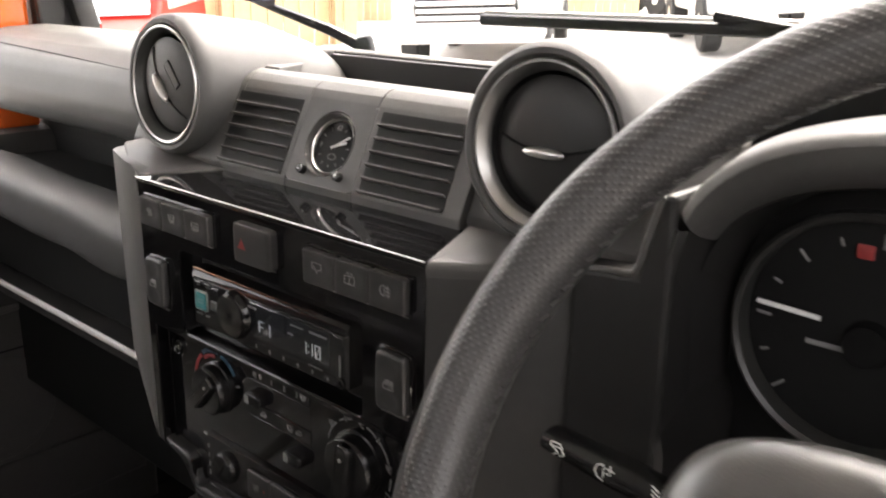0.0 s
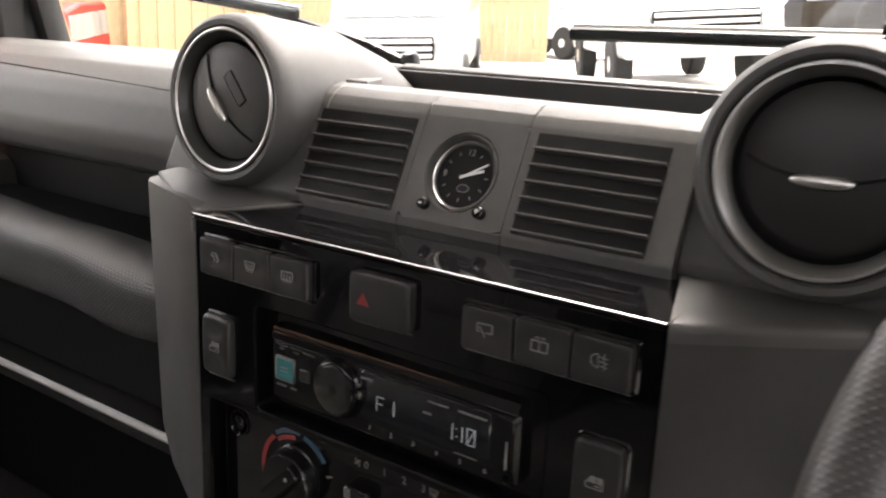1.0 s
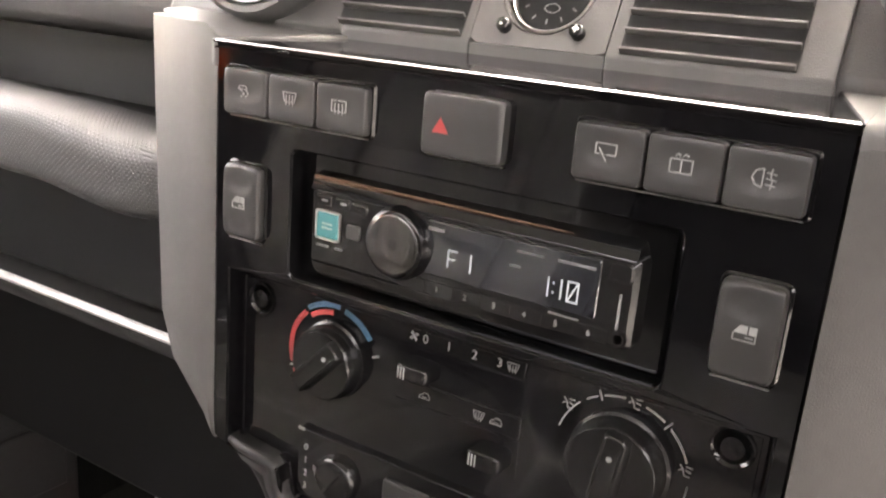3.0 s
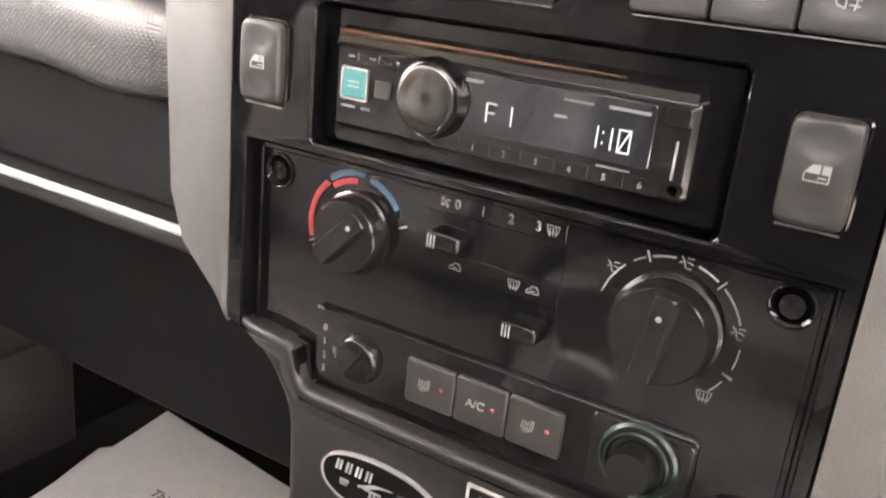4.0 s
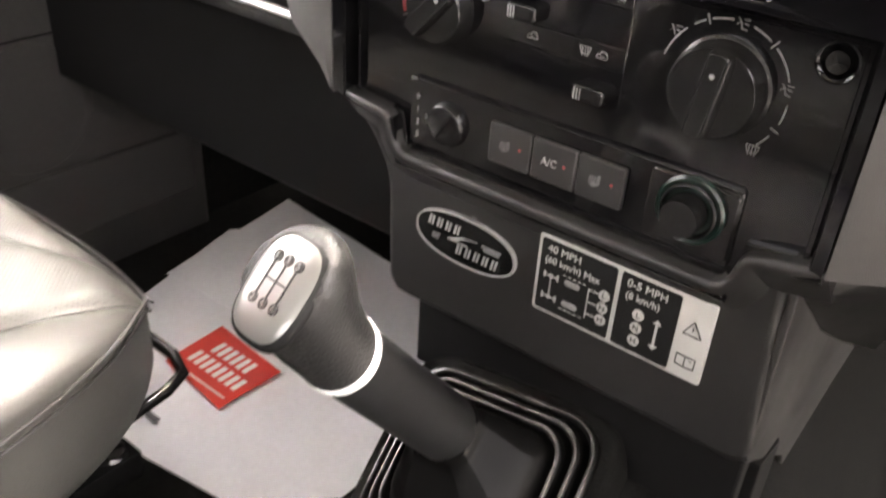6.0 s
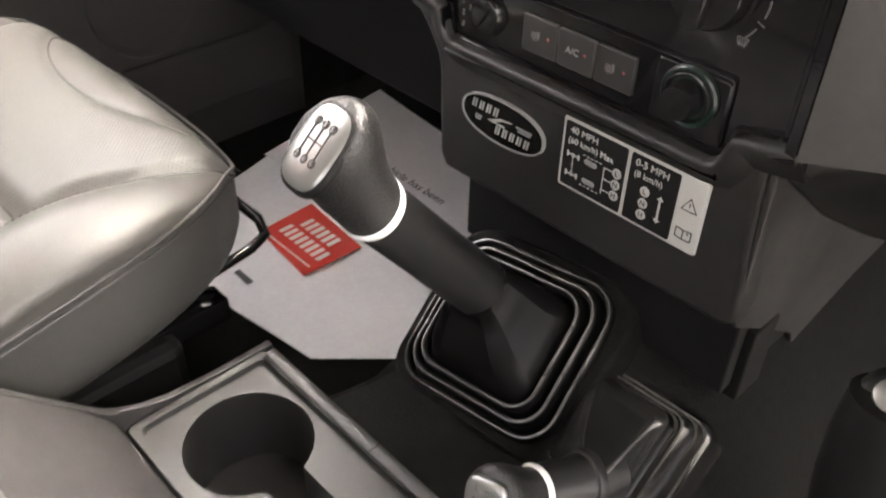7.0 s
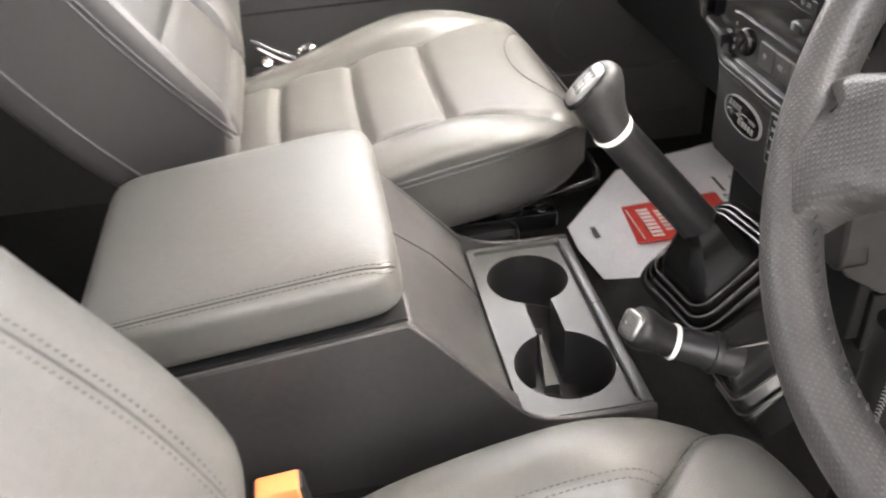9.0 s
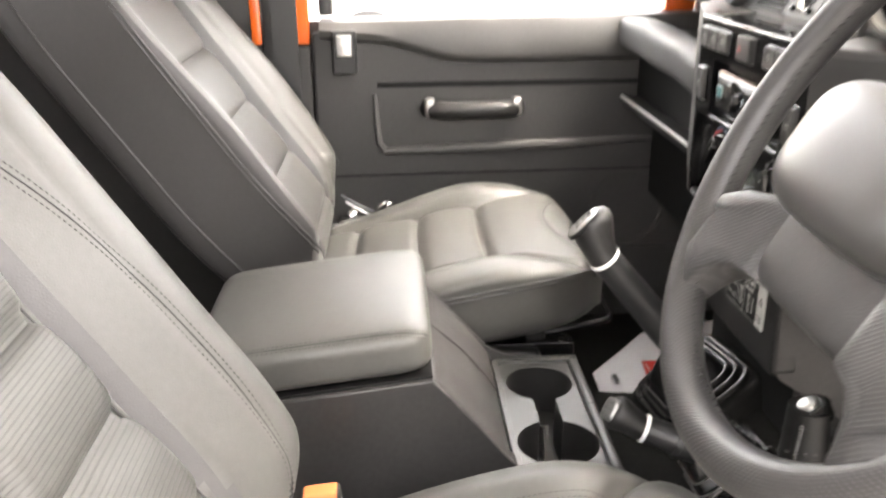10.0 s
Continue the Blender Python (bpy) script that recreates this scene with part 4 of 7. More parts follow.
    # lower panel and pedestal
    low = [(-0.147, 0.480), (-0.132, 0.470), (-0.117, 0.455), (-0.107, 0.440), (-0.104, 0.428), (-0.102, 0.364), (-0.096, 0.354), (0.132, 0.3565), (0.1382, 0.362), (0.1322, 0.474), (0.1135, 0.470), (0.1075, 0.449), (-0.0910, 0.449), (-0.0975, 0.470)]
    under = [(0.006, 0.4725), (0.0223, 0.4525), (0.05, 0.4305), (0.0903, 0.398), (0.1515, 0.3575), (0.204, 0.3234), (0.24, 0.302), (0.36, 0.220)]
    # same moulding as the pedestal; the light on this side is painted as grey
    part("pedestal_side", prism(under + [(0.36, 0.14), (0.17, 0.14), (0.15, 0.176), (0.115, 0.227), (0.120, 0.272), (0.113, 0.286), (0.0686, 0.319), (0.0157, 0.3534), (0.010, 0.362)], "x", 0.1330, 0.1372, 0.0012), "box", t, "pedestal side, painted paler to imitate the light on it")
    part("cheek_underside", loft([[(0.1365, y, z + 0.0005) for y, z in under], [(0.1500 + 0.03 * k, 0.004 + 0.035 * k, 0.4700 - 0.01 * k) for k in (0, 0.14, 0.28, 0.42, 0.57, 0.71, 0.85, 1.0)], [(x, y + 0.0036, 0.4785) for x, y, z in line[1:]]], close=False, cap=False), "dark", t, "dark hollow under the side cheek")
    part("side_clip", bx(0.126, 0.139, 0.045, 0.075, 0.270, 0.330, 0.002), "black", t)
    part("pedestal", prism(low, "y", 0.006, 0.034, 0.005, 4), "dark", t, "textured black plastic pedestal")
    part("pedestal_core", bx(-0.098, 0.1325, 0.034, 0.30, 0.28, 0.448, 0.002), "black", t)
    lip = [(-0.210, 0.036, 0.503), (-0.184, 0.023, 0.4885), (-0.160, 0.010, 0.4835), (-0.142, 0.004, 0.4805), (-0.1265, 0.0, 0.4792), (-0.1050, 0.0, 0.4768), (-0.1005, 0.0, 0.4755), (-0.0978, 0.0, 0.4720), (-0.0945, 0.0, 0.4605), (-0.0915, 0.0, 0.4560), (-0.0860, 0.0, 0.4545), (0.0, 0.0, 0.4545), (0.1000, 0.0, 0.4545), (0.1055, 0.0, 0.4565), (0.1080, 0.0, 0.4610), (0.1105, 0.0, 0.4700), (0.1130, 0.0, 0.4738), (0.1180, 0.0, 0.4755), (0.131, 0.0, 0.4780), (0.1475, 0.001, 0.4808)]
    rows = []
    for i, p in enumerate(lip):
        a, b = lip[max(i - 1, 0)], lip[min(i + 1, len(lip) - 1)]
        run = Vector((b[0] - a[0], 0, b[2] - a[2])).normalized()
        up = Vector((-run.z, 0, run.x))
        deep = (0.25, 0.3, 0.4, 0.55, 0.8)[i] if i < 5 else 1.0
        rows.append([Vector(p) + up * o * deep + Vector((0, y, 0)) for y, o in ((0.014, 0.0012), (0.003, 0.0012), (0.0008, 0.0006), (-0.0006, -0.0006), (-0.0008, -0.0024), (0.0000, -0.0050), (0.0020, -0.0090), (0.0044, -0.0130), (0.0064, -0.0170), (0.014, -0.0170))])
    part("pedestal_edge", loft(rows), "dark", t, "rounded top edge of the pedestal", angle=60)
    part("pedestal_wing", bx(-0.135, -0.06, 0.06, 0.14, 0.345, 0.48, 0.006), "dark", t)
    # oval badge and warning placard
    def oval(w, h, y0, y1, cx, cz, inner=None):
        pts = [(w * math.copysign(abs(math.cos(a)) ** 0.9, math.cos(a)), h * math.copysign(abs(math.sin(a)) ** 0.85, math.sin(a))) for a in [2 * math.pi * i / 48 for i in range(48)]]
        return pts, [[(cx + p[0], y, cz + p[1]) for p in pts] for y in (y1, y0)]
    _, rings = oval(0.0355, 0.0158, 0.0042, 0.0062, -0.0425, 0.4135)
    bd = part("badge", loft(rings), "satin", t, "black oval badge with a pale rim")
    outer, _ = oval(0.0358, 0.0161, 0, 0, 0, 0)
    inner, _ = oval(0.0345, 0.0149, 0, 0, 0, 0)
    part("badge_rim", loft([[(-0.0425 + p[0], y, 0.4135 + p[1]) for p in q] for q, y in ((outer, 0.006), (outer, 0.0036), (inner, 0.0036), (inner, 0.0045))], cap=False), "pale", bd)
    for x, z, n in ((-0.0690, 0.4195, 4), (-0.0480, 0.4075, 5)):
        for k in range(n):
            a = x + 0.0062 * k
            part("badge_bar", prism([(a, z - 0.0030), (a + 0.0014, z - 0.0030), (a + 0.0026, z + 0.0030), (a + 0.0012, z + 0.0030)], "y", 0.0036, 0.0042), "pale", bd, smooth=False)
            part("badge_bar", prism([(a + 0.0024, z - 0.0030), (a + 0.0036, z - 0.0030), (a + 0.0048, z + 0.0030), (a + 0.0036, z + 0.0030)], "y", 0.0036, 0.0042), "pale", bd, smooth=False)
    for x0, x1, z in ((-0.0655, -0.0600, 0.4112), (-0.0655, -0.0610, 0.4092), (-0.0300, -0.0170, 0.4165), (-0.0285, -0.0180, 0.4145)):
        part("badge_bar", bx(x0, x1, 0.0036, 0.0042, z - 0.0006, z + 0.0006), "faint", bd, smooth=False)
    part("badge_flash", prism([(-0.0545, 0.4118), (-0.0445, 0.4162), (-0.0330, 0.4172), (-0.0405, 0.4160), (-0.0490, 0.4120), (-0.0400, 0.4122), (-0.0400, 0.4112)], "y", 0.0035, 0.0043), "pale", bd)
    pl = part("placard", plate(0.0065, 0.106, 0.3935, 0.4415, 0.0042, 0.0064, 0.002, 0.0004), "silk", t, "black and white warning placard")
    part("placard_panel", plate(0.0085, 0.0535, 0.3955, 0.4395, 0.0036, 0.0044, 0.0015, 0.0002), "black", pl)
    part("placard_panel", plate(0.0560, 0.0885, 0.3955, 0.4395, 0.0036, 0.0044, 0.0015, 0.0002), "black", pl)
    text("40 MPH", 0.0062, on_fascia(0.0125, 0.4345, 0.0034), "silk", pl, align="LEFT")
    text("(60 km/h) Max", 0.0056, on_fascia(0.0115, 0.4275, 0.0034), "silk", pl, align="LEFT")
    text("0-5 MPH", 0.0062, on_fascia(0.0595, 0.4345, 0.0034), "silk", pl, align="LEFT")
    text("(8 km/h)", 0.0056, on_fascia(0.0595, 0.4275, 0.0034), "silk", pl, align="LEFT")

    def disc(x, z, letter):
        d = part("letter_disc", lathe([(0, 0.0032), (0.0003, 0.0032), (0.0003, 0)], (x, 0.0036, z), (0, -1, 0), 20), "silk", pl)
        text(letter, 0.0048, on_fascia(x, z, 0.0031), "black", d)
    for i, c in enumerate("LNH"):
        disc(0.0485, 0.4205 - 0.0075 * i, c)
        disc(0.0685, 0.4185 - 0.0078 * i, c)
    for z in (0.4182, 0.4050):
        part("diagram_bar", bx(0.0125, 0.0205, 0.0033, 0.0038, z - 0.0004, z + 0.0004), "silk", pl, smooth=False)
        for x in (0.0125, 0.0205):
            part("diagram_bar", bx(x - 0.0006, x + 0.0006, 0.0033, 0.0038, z - 0.0018, z + 0.0018), "silk", pl, smooth=False)
        part("diagram_pill", plate(0.0248, 0.0342, z - 0.0018, z + 0.0018, 0.0033, 0.0038, 0.0017, 0.0002), "pale", pl)
        part("diagram_dot", lathe([(0, 0.0013), (0.0003, 0.0013), (0.0003, 0)], (0.0165, 0.0036, z), (0, -1, 0), 12), "silk", pl)
    for i in range(5):
        part("diagram_bar", bx(0.0161, 0.0169, 0.0033, 0.0038, 0.4068 + 0.0022 * i, 0.4080 + 0.0022 * i), "silk", pl, smooth=False)
        part("diagram_bar", bx(0.0236 + 0.0030 * i, 0.0254 + 0.0030 * i, 0.0033, 0.0038, 0.4218, 0.4222), "silk", pl, smooth=False)
        part("diagram_bar", bx(0.0236 + 0.0030 * i, 0.0254 + 0.0030 * i, 0.0033, 0.0038, 0.4010, 0.4014), "silk", pl, smooth=False)
    for x0, x1, z0, z1 in ((0.0392, 0.0397, 0.4025, 0.4208), (0.0397, 0.0450, 0.4127, 0.4132), (0.0397, 0.0450, 0.4052, 0.4057), (0.0397, 0.0450, 0.4202, 0.4207), (0.0785, 0.0797, 0.405, 0.418)):
        part("diagram_bar", bx(x0, x1, 0.0033, 0.0038, z0, z1), "silk", pl, smooth=False)
    for q in ((0.418, 0.4205), (0.405, 0.4025)):
        part("arrow_head", prism([(0.0768, q[0]), (0.0814, q[0]), (0.0791, q[1])], "y", 0.0033, 0.0038), "silk", pl)
    icon("triangle", 0.0970, 0.4235, 0.0040, pl, 0.0048, "black")
    icon("book", 0.0970, 0.4045, 0.0040, pl, 0.0052, "black")
    return t


console()


def segments(sign, x, z, w, h, mat, parent):
    """One sign of a segment display."""
    strokes = {"F": ((-1, -1, -1, 1), (-1, 1, 1, 1), (-1, 0, 0.6, 0)), "I": ((0, -1, 0, 1),), "1": ((0, -1, 0, 1),), ":": ((0, 0.45, 0, 0.55), (0, -0.55, 0, -0.45)), "0": ((-1, -1, -1, 1), (1, -1, 1, 1), (-1, 1, 1, 1), (-1, -1, 1, -1), (-0.8, -0.9, 0.8, 0.9))}[sign]
    bm = bmesh.new()
    for a, b, c, d in strokes:
        p, q = Vector((x + a * w / 2, -0.0144, z + b * h / 2)), Vector((x + c * w / 2, -0.0144, z + d * h / 2))
        ln = (q - p).length / 2 + 0.0002
        bx(-ln, ln, -0.0002, 0.0002, -0.00028, 0.00028, m=Matrix.Translation((p + q) / 2) @ Matrix.Rotation(-math.atan2(q.z - p.z, q.x - p.x), 4, "Y"), bm=bm)
    return part("display_sign", bm, mat, parent, smooth=False, clean=False)


def radio():
    t = thing("car_radio", (0.003, 0.0, 0.594), "black single-slot car radio with lit display and turning knob", "radio")
    for x, z, w in ((-0.0705, 0.6035, 0.0035), (-0.0610, 0.6035, 0.0022), (-0.0700, 0.6252, 0.0016), (-0.0590, 0.6252, 0.0016), (-0.0505, 0.6245, 0.0016)):
        part("printed_bar", bx(x - w, x + w, -0.0146, -0.0136, z - 0.0004, z + 0.0004), "faint", t, smooth=False)
    part("body", plate(-0.0895, 0.0925, 0.5850, 0.6445, -0.0060, 0.001, 0.002), "panel", t)
    part("face", plate(-0.0795, 0.0815, 0.5935, 0.6305, -0.0135, -0.003, 0.003, 0.002), "satin", t)
    part("reflector", prism([(-0.0136, 0.6290), (-0.0134, 0.6300), (-0.0118, 0.6328), (-0.0090, 0.6356), (-0.0060, 0.6372), (0.0, 0.6372), (0.0, 0.6290)], "x", -0.0795, 0.0800, 0.0005), "panel", t, "gloss black lip over the display")
    # tapering copper tube imitates a reflection that fades along the lip
    part("lip_reflection", tube([(-0.0790, -0.0104, 0.6346), (-0.02, -0.0104, 0.6346), (0.052, -0.0102, 0.6346)], [0.0016, 0.0013, 0.0005], 8), "copper", t, "copper-toned line imitating the reflection on the lip")
    part("display", plate(-0.0135, 0.0665, 0.6035, 0.6275, -0.0141, -0.012, 0.0015, 0.0004), "lcd", t)
    segments("F", 0.0005, 0.6128, 0.0044, 0.0074, "lcd_text", t)
    segments("I", 0.0095, 0.6128, 0.0044, 0.0074, "lcd_text", t)
    segments("1", 0.0455, 0.6122, 0.0040, 0.0078, "lcd_text", t)
    segments(":", 0.0478, 0.6122, 0.0040, 0.0078, "lcd_text", t)
    segments("1", 0.0512, 0.6122, 0.0040, 0.0078, "lcd_text", t)
    segments("0", 0.0562, 0.6122, 0.0044, 0.0082, "lcd_text", t)
    for x0, x1, z0, z1 in ((0.0275, 0.0325, 0.6165, 0.6174), (-0.0125, -0.0045, 0.6236, 0.6247), (0.0305, 0.0425, 0.6232, 0.6238), (0.0485, 0.0645, 0.6232, 0.6242), (0.047, 0.060, 0.6014, 0.6019)):
        part("printed_bar", bx(x0, x1, -0.0146, -0.0140, z0, z1), "faint", t, smooth=False)
    part("source_button", plate(-0.0740, -0.0615, 0.6075, 0.6195, -0.0150, -0.012, 0.001, 0.0006), "cyan", t, "lit teal square button")
    for z in (0.6145, 0.6125):
        part("printed_bar", bx(-0.0706, -0.0646, -0.0153, -0.0148, z - 0.0004, z + 0.0004), "pale", t, smooth=False)
    part("side_button", plate(-0.0570, -0.0490, 0.6095, 0.6165, -0.0146, -0.012, 0.001, 0.0006), "tray", t)
    part("button_frame", rim_frame(-0.0750, -0.0605, 0.6065, 0.6205, 0.0008, -0.0146, -0.012, 0.0012), "silver", t)
    kn = part("volume_knob", lathe([(0, 0.0168), (0.003, 0.0166), (0.0042, 0.0156), (0.0065, 0.0150), (0.0072, 0.0140), (0.0072, 0.0)], (-0.0272, -0.0125, 0.6142), (0, -1, 0), 48), "panel", t)
    part("knob_cap", lathe([(0.0062, 0.0136), (0.0076, 0.0134), (0.0080, 0.0126), (0.0070, 0.0)], (-0.0272, -0.0125, 0.6142), (0, -1, 0), 40), "spun", kn, "spun metal cap")
    part("phone_button", plate(-0.0555, -0.0455, 0.6215, 0.6270, -0.0146, -0.012, 0.002, 0.0008), "satin", t)
    for i in range(7):
        a = -0.027 + i * 0.0142
        b = part("preset_button", plate(a, a + 0.0140, 0.5945, 0.6005, -0.0138, -0.012, 0.0004, 0.0001), "satin", t)
        if i:
            text(str(i), 0.0036, on_fascia(a + 0.0064, 0.5975, -0.0140), "pale", b, "digit")
    part("eject_slot", bx(0.0752, 0.0760, -0.0142, -0.0134, 0.602, 0.616), "pale", t)
    part("eject_button", plate(0.0695, 0.0795, 0.6205, 0.6285, -0.0146, -0.012, 0.002, 0.0008), "satin", t)
    part("aux_socket", lathe([(0, 0.0035), (0.0016, 0.0033), (0.0016, 0.002), (0.0, 0.0016)], (0.077, -0.0135, 0.5985), (0, -1, 0), 20), "satin", t)
    for x in (-0.0795, -0.0685):
        part("tune_button", plate(x + 0.004, x + 0.013, 0.6225, 0.6275, -0.0142, -0.012, 0.001, 0.0006), "satin", t)
    for o in t.children_recursive:
        o.data.transform(Matrix.Diagonal((1.0129, 1.0, 1.0129, 1.0)))
    t.location += Vector((-0.0023, 0.0155, -0.0017))
    return t


radio()


# ---------------------------------------------------------------- steering
WHEEL = Vector((0.4256, -0.0769, 0.6585))
TILT_BACK, TWIST = radians(30.1), -0.03
WX, ahead = Vector((math.cos(TWIST), math.sin(TWIST), 0)), Vector((-math.sin(TWIST), math.cos(TWIST), 0))
WV = ahead * math.sin(TILT_BACK) + Vector((0, 0, math.cos(TILT_BACK)))
WN = WX.cross(WV)


def wheel_point(r, deg, out=0.0):
    a = radians(deg)
    return WHEEL + (WX * math.cos(a) + WV * math.sin(a)) * r + WN * out


def steering_wheel():
    t = thing("steering_wheel", tuple(WHEEL), "perforated black leather steering wheel with broad spokes", "steering wheel")
    part("rim", tube([wheel_point(0.1977, 2.5 * i) for i in range(144)], 0.0157, 20, loop=True), "wheel", t, "perforated black leather rim")
    m = Matrix.Translation(WHEEL) @ Matrix(((WX.x, WV.x, WN.x, 0), (WX.y, WV.y, WN.y, 0), (WX.z, WV.z, WN.z, 0), (0, 0, 0, 1)))
    for s in (-1, 1):
        poly = [(0.186, -0.082), (0.168, -0.084), (0.150, -0.073), (0.124, -0.060), (0.085, -0.050), (0.058, -0.048), (0.058, -0.107), (0.085, -0.111), (0.103, -0.122), (0.114, -0.138), (0.120, -0.152), (0.150, -0.130)]
        rings = []
        for k, z in ((0.60, -0.0145), (0.90, -0.013), (0.97, -0.010), (1.0, -0.004), (1.0, 0.003), (0.97, 0.009), (0.90, 0.0125), (0.75, 0.0142), (0.5, 0.0152)):
            c = Vector((0.122, -0.098, 0))
            rings.append([m @ (Vector((s * (c.x + (p[0] - c.x) * k), c.y + (p[1] - c.y) * k, z * (1 - 0.9 * smooth_step(0.145, 0.186, p[0])) - 0.010 * smooth_step(0.15, 0.05, p[0])))) for p in (poly if s > 0 else poly[::-1])])
        sp = loft(rings)
        uv = sp.loops.layers.uv.verify()
        back = m.inverted()
        for f in sp.faces:
            for l in f.loops:
                q = back @ l.vert.co
                l[uv].uv = (q.x, q.y)
        part("spoke", sp, "wheel", t)
    part("hub", pillow((0, 0, 0), (0.085, 0.052, 0.016), 4.5, 20, m=m @ Matrix.Translation((0, -0.056, -0.012))), "leather_dark", t)
    part("horn_pad", pillow((0, 0, 0), (0.100, 0.050, 0.028), 3.4, 26, m=m @ Matrix.Translation((0, -0.008, 0.004))), "pad", t, "padded horn cover")
    st = bmesh.new()
    for i in range(150):
        a = 2.4 * i
        tube([wheel_point(0.1785, a, 0.003), wheel_point(0.1785, a + 1.2, 0.0055)], 0.0007, 5, bm=st)
    tagged(part("stitching", st, "stitch", t), kind="stuff")
    return t


steering_wheel()


def column():
    t = thing("steering_column", (0.422, 0.06, 0.56), "black plastic steering column shroud", "steering column")
    c = WHEEL
    rings = []
    for k, w, h in ((-0.025, 0.050, 0.045), (-0.06, 0.062, 0.055), (-0.12, 0.07, 0.06), (-0.2, 0.075, 0.065)):
        cc = c + WN * k + Vector((0, 0, -0.01))
        rings.append([cc + WX * p[0] + WV * p[1] for p in round_rect(w, h, 0.025)])
    part("shroud", loft(rings), "dark", t)
    p0, p1 = c + WN * -0.07 + Vector((-0.05, 0, -0.005)), Vector((0.222, 0.012, 0.613))
    st = part("stalk", tube([p0, p0.lerp(p1, 0.4), p0.lerp(p1, 0.7), p1], [0.006, 0.008, 0.011, 0.009], 14, squash=0.7), "satin", t, "black control stalk with white symbols")
    for k, sign in ((0.52, "lamp"), (0.74, "fog"), (0.93, "skid")):
        q = p0.lerp(p1, k)
        icon(sign, q.x, q.z + 0.003, q.y - 0.0105, st, 0.0052, "white")
    return t


column()


def binnacle():
    t = thing("instrument_binnacle", (0.42, 0.1, 0.62), "black instrument binnacle with round dials", "instruments")
    def arch(y, kx, kz, low, high):
        pts = [(0.262, 0.50), (0.262, 0.54), (0.262, 0.58), (0.262, 0.61)]
        for i in range(61):
            a = radians(190 - 200 * i / 60)
            r = (abs(math.cos(a)) ** 3.4 + abs(math.sin(a)) ** 3.4) ** (-1 / 3.4)
            pts.append((0.42 + 0.164 * r * math.cos(a), 0.655 + 0.128 * r * math.sin(a)))
        pts += [(0.578, 0.61), (0.578, 0.58), (0.578, 0.54), (0.578, 0.50)]
        keep = [(x, z) for x, z in pts if low <= z <= high and (high > 0.76 or x < 0.42)]
        return [(0.42 + (x - 0.42) * kx, y, 0.66 + (z - 0.66) * kz) for x, z in keep]
    over = [arch(y, kx, kz, 0.728, 0.9) for y, kx, kz in ((0.2, 0.9, 0.9), (0.12, 1.0, 1.0), (0.06, 1.02, 1.02), (0.038, 1.0, 1.0), (0.034, 0.985, 0.985), (0.032, 0.970, 0.955), (0.034, 0.955, 0.90), (0.042, 0.945, 0.84), (0.052, 0.94, 0.80), (0.058, 0.94, 0.785))]
    part("hood", loft(over, close=False, cap=False), "dash", t, "grey curved hood")
    part("tunnel", loft([arch(y, kx, kz, 0.40, 0.9) for y, kx, kz in ((0.0585, 0.938, 0.78), (0.075, 0.925, 0.775), (0.10, 0.90, 0.76))], close=False, cap=False), "dark", t, "black inner wall round the dials")
    post = [arch(y, kx, 1.0, 0.40, 0.731) for y, kx in ((0.2, 0.9), (0.06, 1.01), (0.038, 0.995), (0.034, 0.985), (0.032, 0.965), (0.036, 0.945), (0.10, 0.90))]
    part("post", loft(post, close=False, cap=False), "dark", t)
    part("post", loft([[(0.84 - x, y, z) for x, y, z in r] for r in post], close=False, cap=False), "dark", t)
    part("panel", bx(0.27, 0.57, 0.098, 0.11, 0.56, 0.80), "black", t)
    part("side_panel", prism([(0.214, 0.697), (0.214, 0.40), (0.262, 0.40), (0.268, 0.64), (0.266, 0.742), (0.259, 0.741), (0.2489, 0.7000)], "y", 0.032, 0.075, 0.003), "dark", t)
    # the bead's paler grey puts the panel edge's highlight into colour
    part("panel_edge", tube([(0.216, 0.0345, 0.6955), (0.230, 0.0340, 0.6985), (0.243, 0.0335, 0.7000), (0.2475, 0.0335, 0.7010), (0.250, 0.0335, 0.7060), (0.2545, 0.0335, 0.724), (0.2590, 0.0335, 0.7400)], 0.0020, 10), "cheek", t, "moulded edge in paler grey to imitate its highlight")
    for cx in (0.338, 0.50):
        g = part("gauge", lathe([(-0.004, 0.058), (0.0005, 0.058), (0.0005, 0.0)], (cx - 0.002, 0.097, 0.676), (0, -1, 0), 56), "black", t, "round dial with white marks")
        part("gauge_ring", lathe([(0, 0.0605), (0.012, 0.0605), (0.014, 0.0585), (0.012, 0.0565), (0, 0.056)], (cx - 0.002, 0.097, 0.676), (0, -1, 0), 64), "tray", g)
        for i in range(13):
            a = radians(220 - 260 * i / 12)
            m = Matrix.Translation((cx + 0.050 * math.cos(a), 0.096, 0.672 + 0.050 * math.sin(a))) @ Matrix.Rotation(-a, 4, "Y")
            part("mark", bx(-0.0035 if i % 2 == 0 else -0.002, 0.0035 if i % 2 == 0 else 0.002, -0.0005, 0.0005, -0.0006, 0.0006, m=m), "pale", g)
        a = radians(177)
        m = Matrix.Translation((cx, 0.093, 0.679)) @ Matrix.Rotation(-a, 4, "Y")
        part("needle", bx(0.022, 0.053, -0.0007, 0.0007, -0.0011, 0.0011, m=m), "white", g)
        part("needle_hub", lathe([(0, 0.012), (0.006, 0.010), (0.006, 0)], (cx, 0.096, 0.672), (0, -1, 0), 24), "satin", g)
        part("printed_bar", bx(cx - 0.028, cx - 0.003, 0.0955, 0.0962, 0.6652, 0.6675), "pale", g)
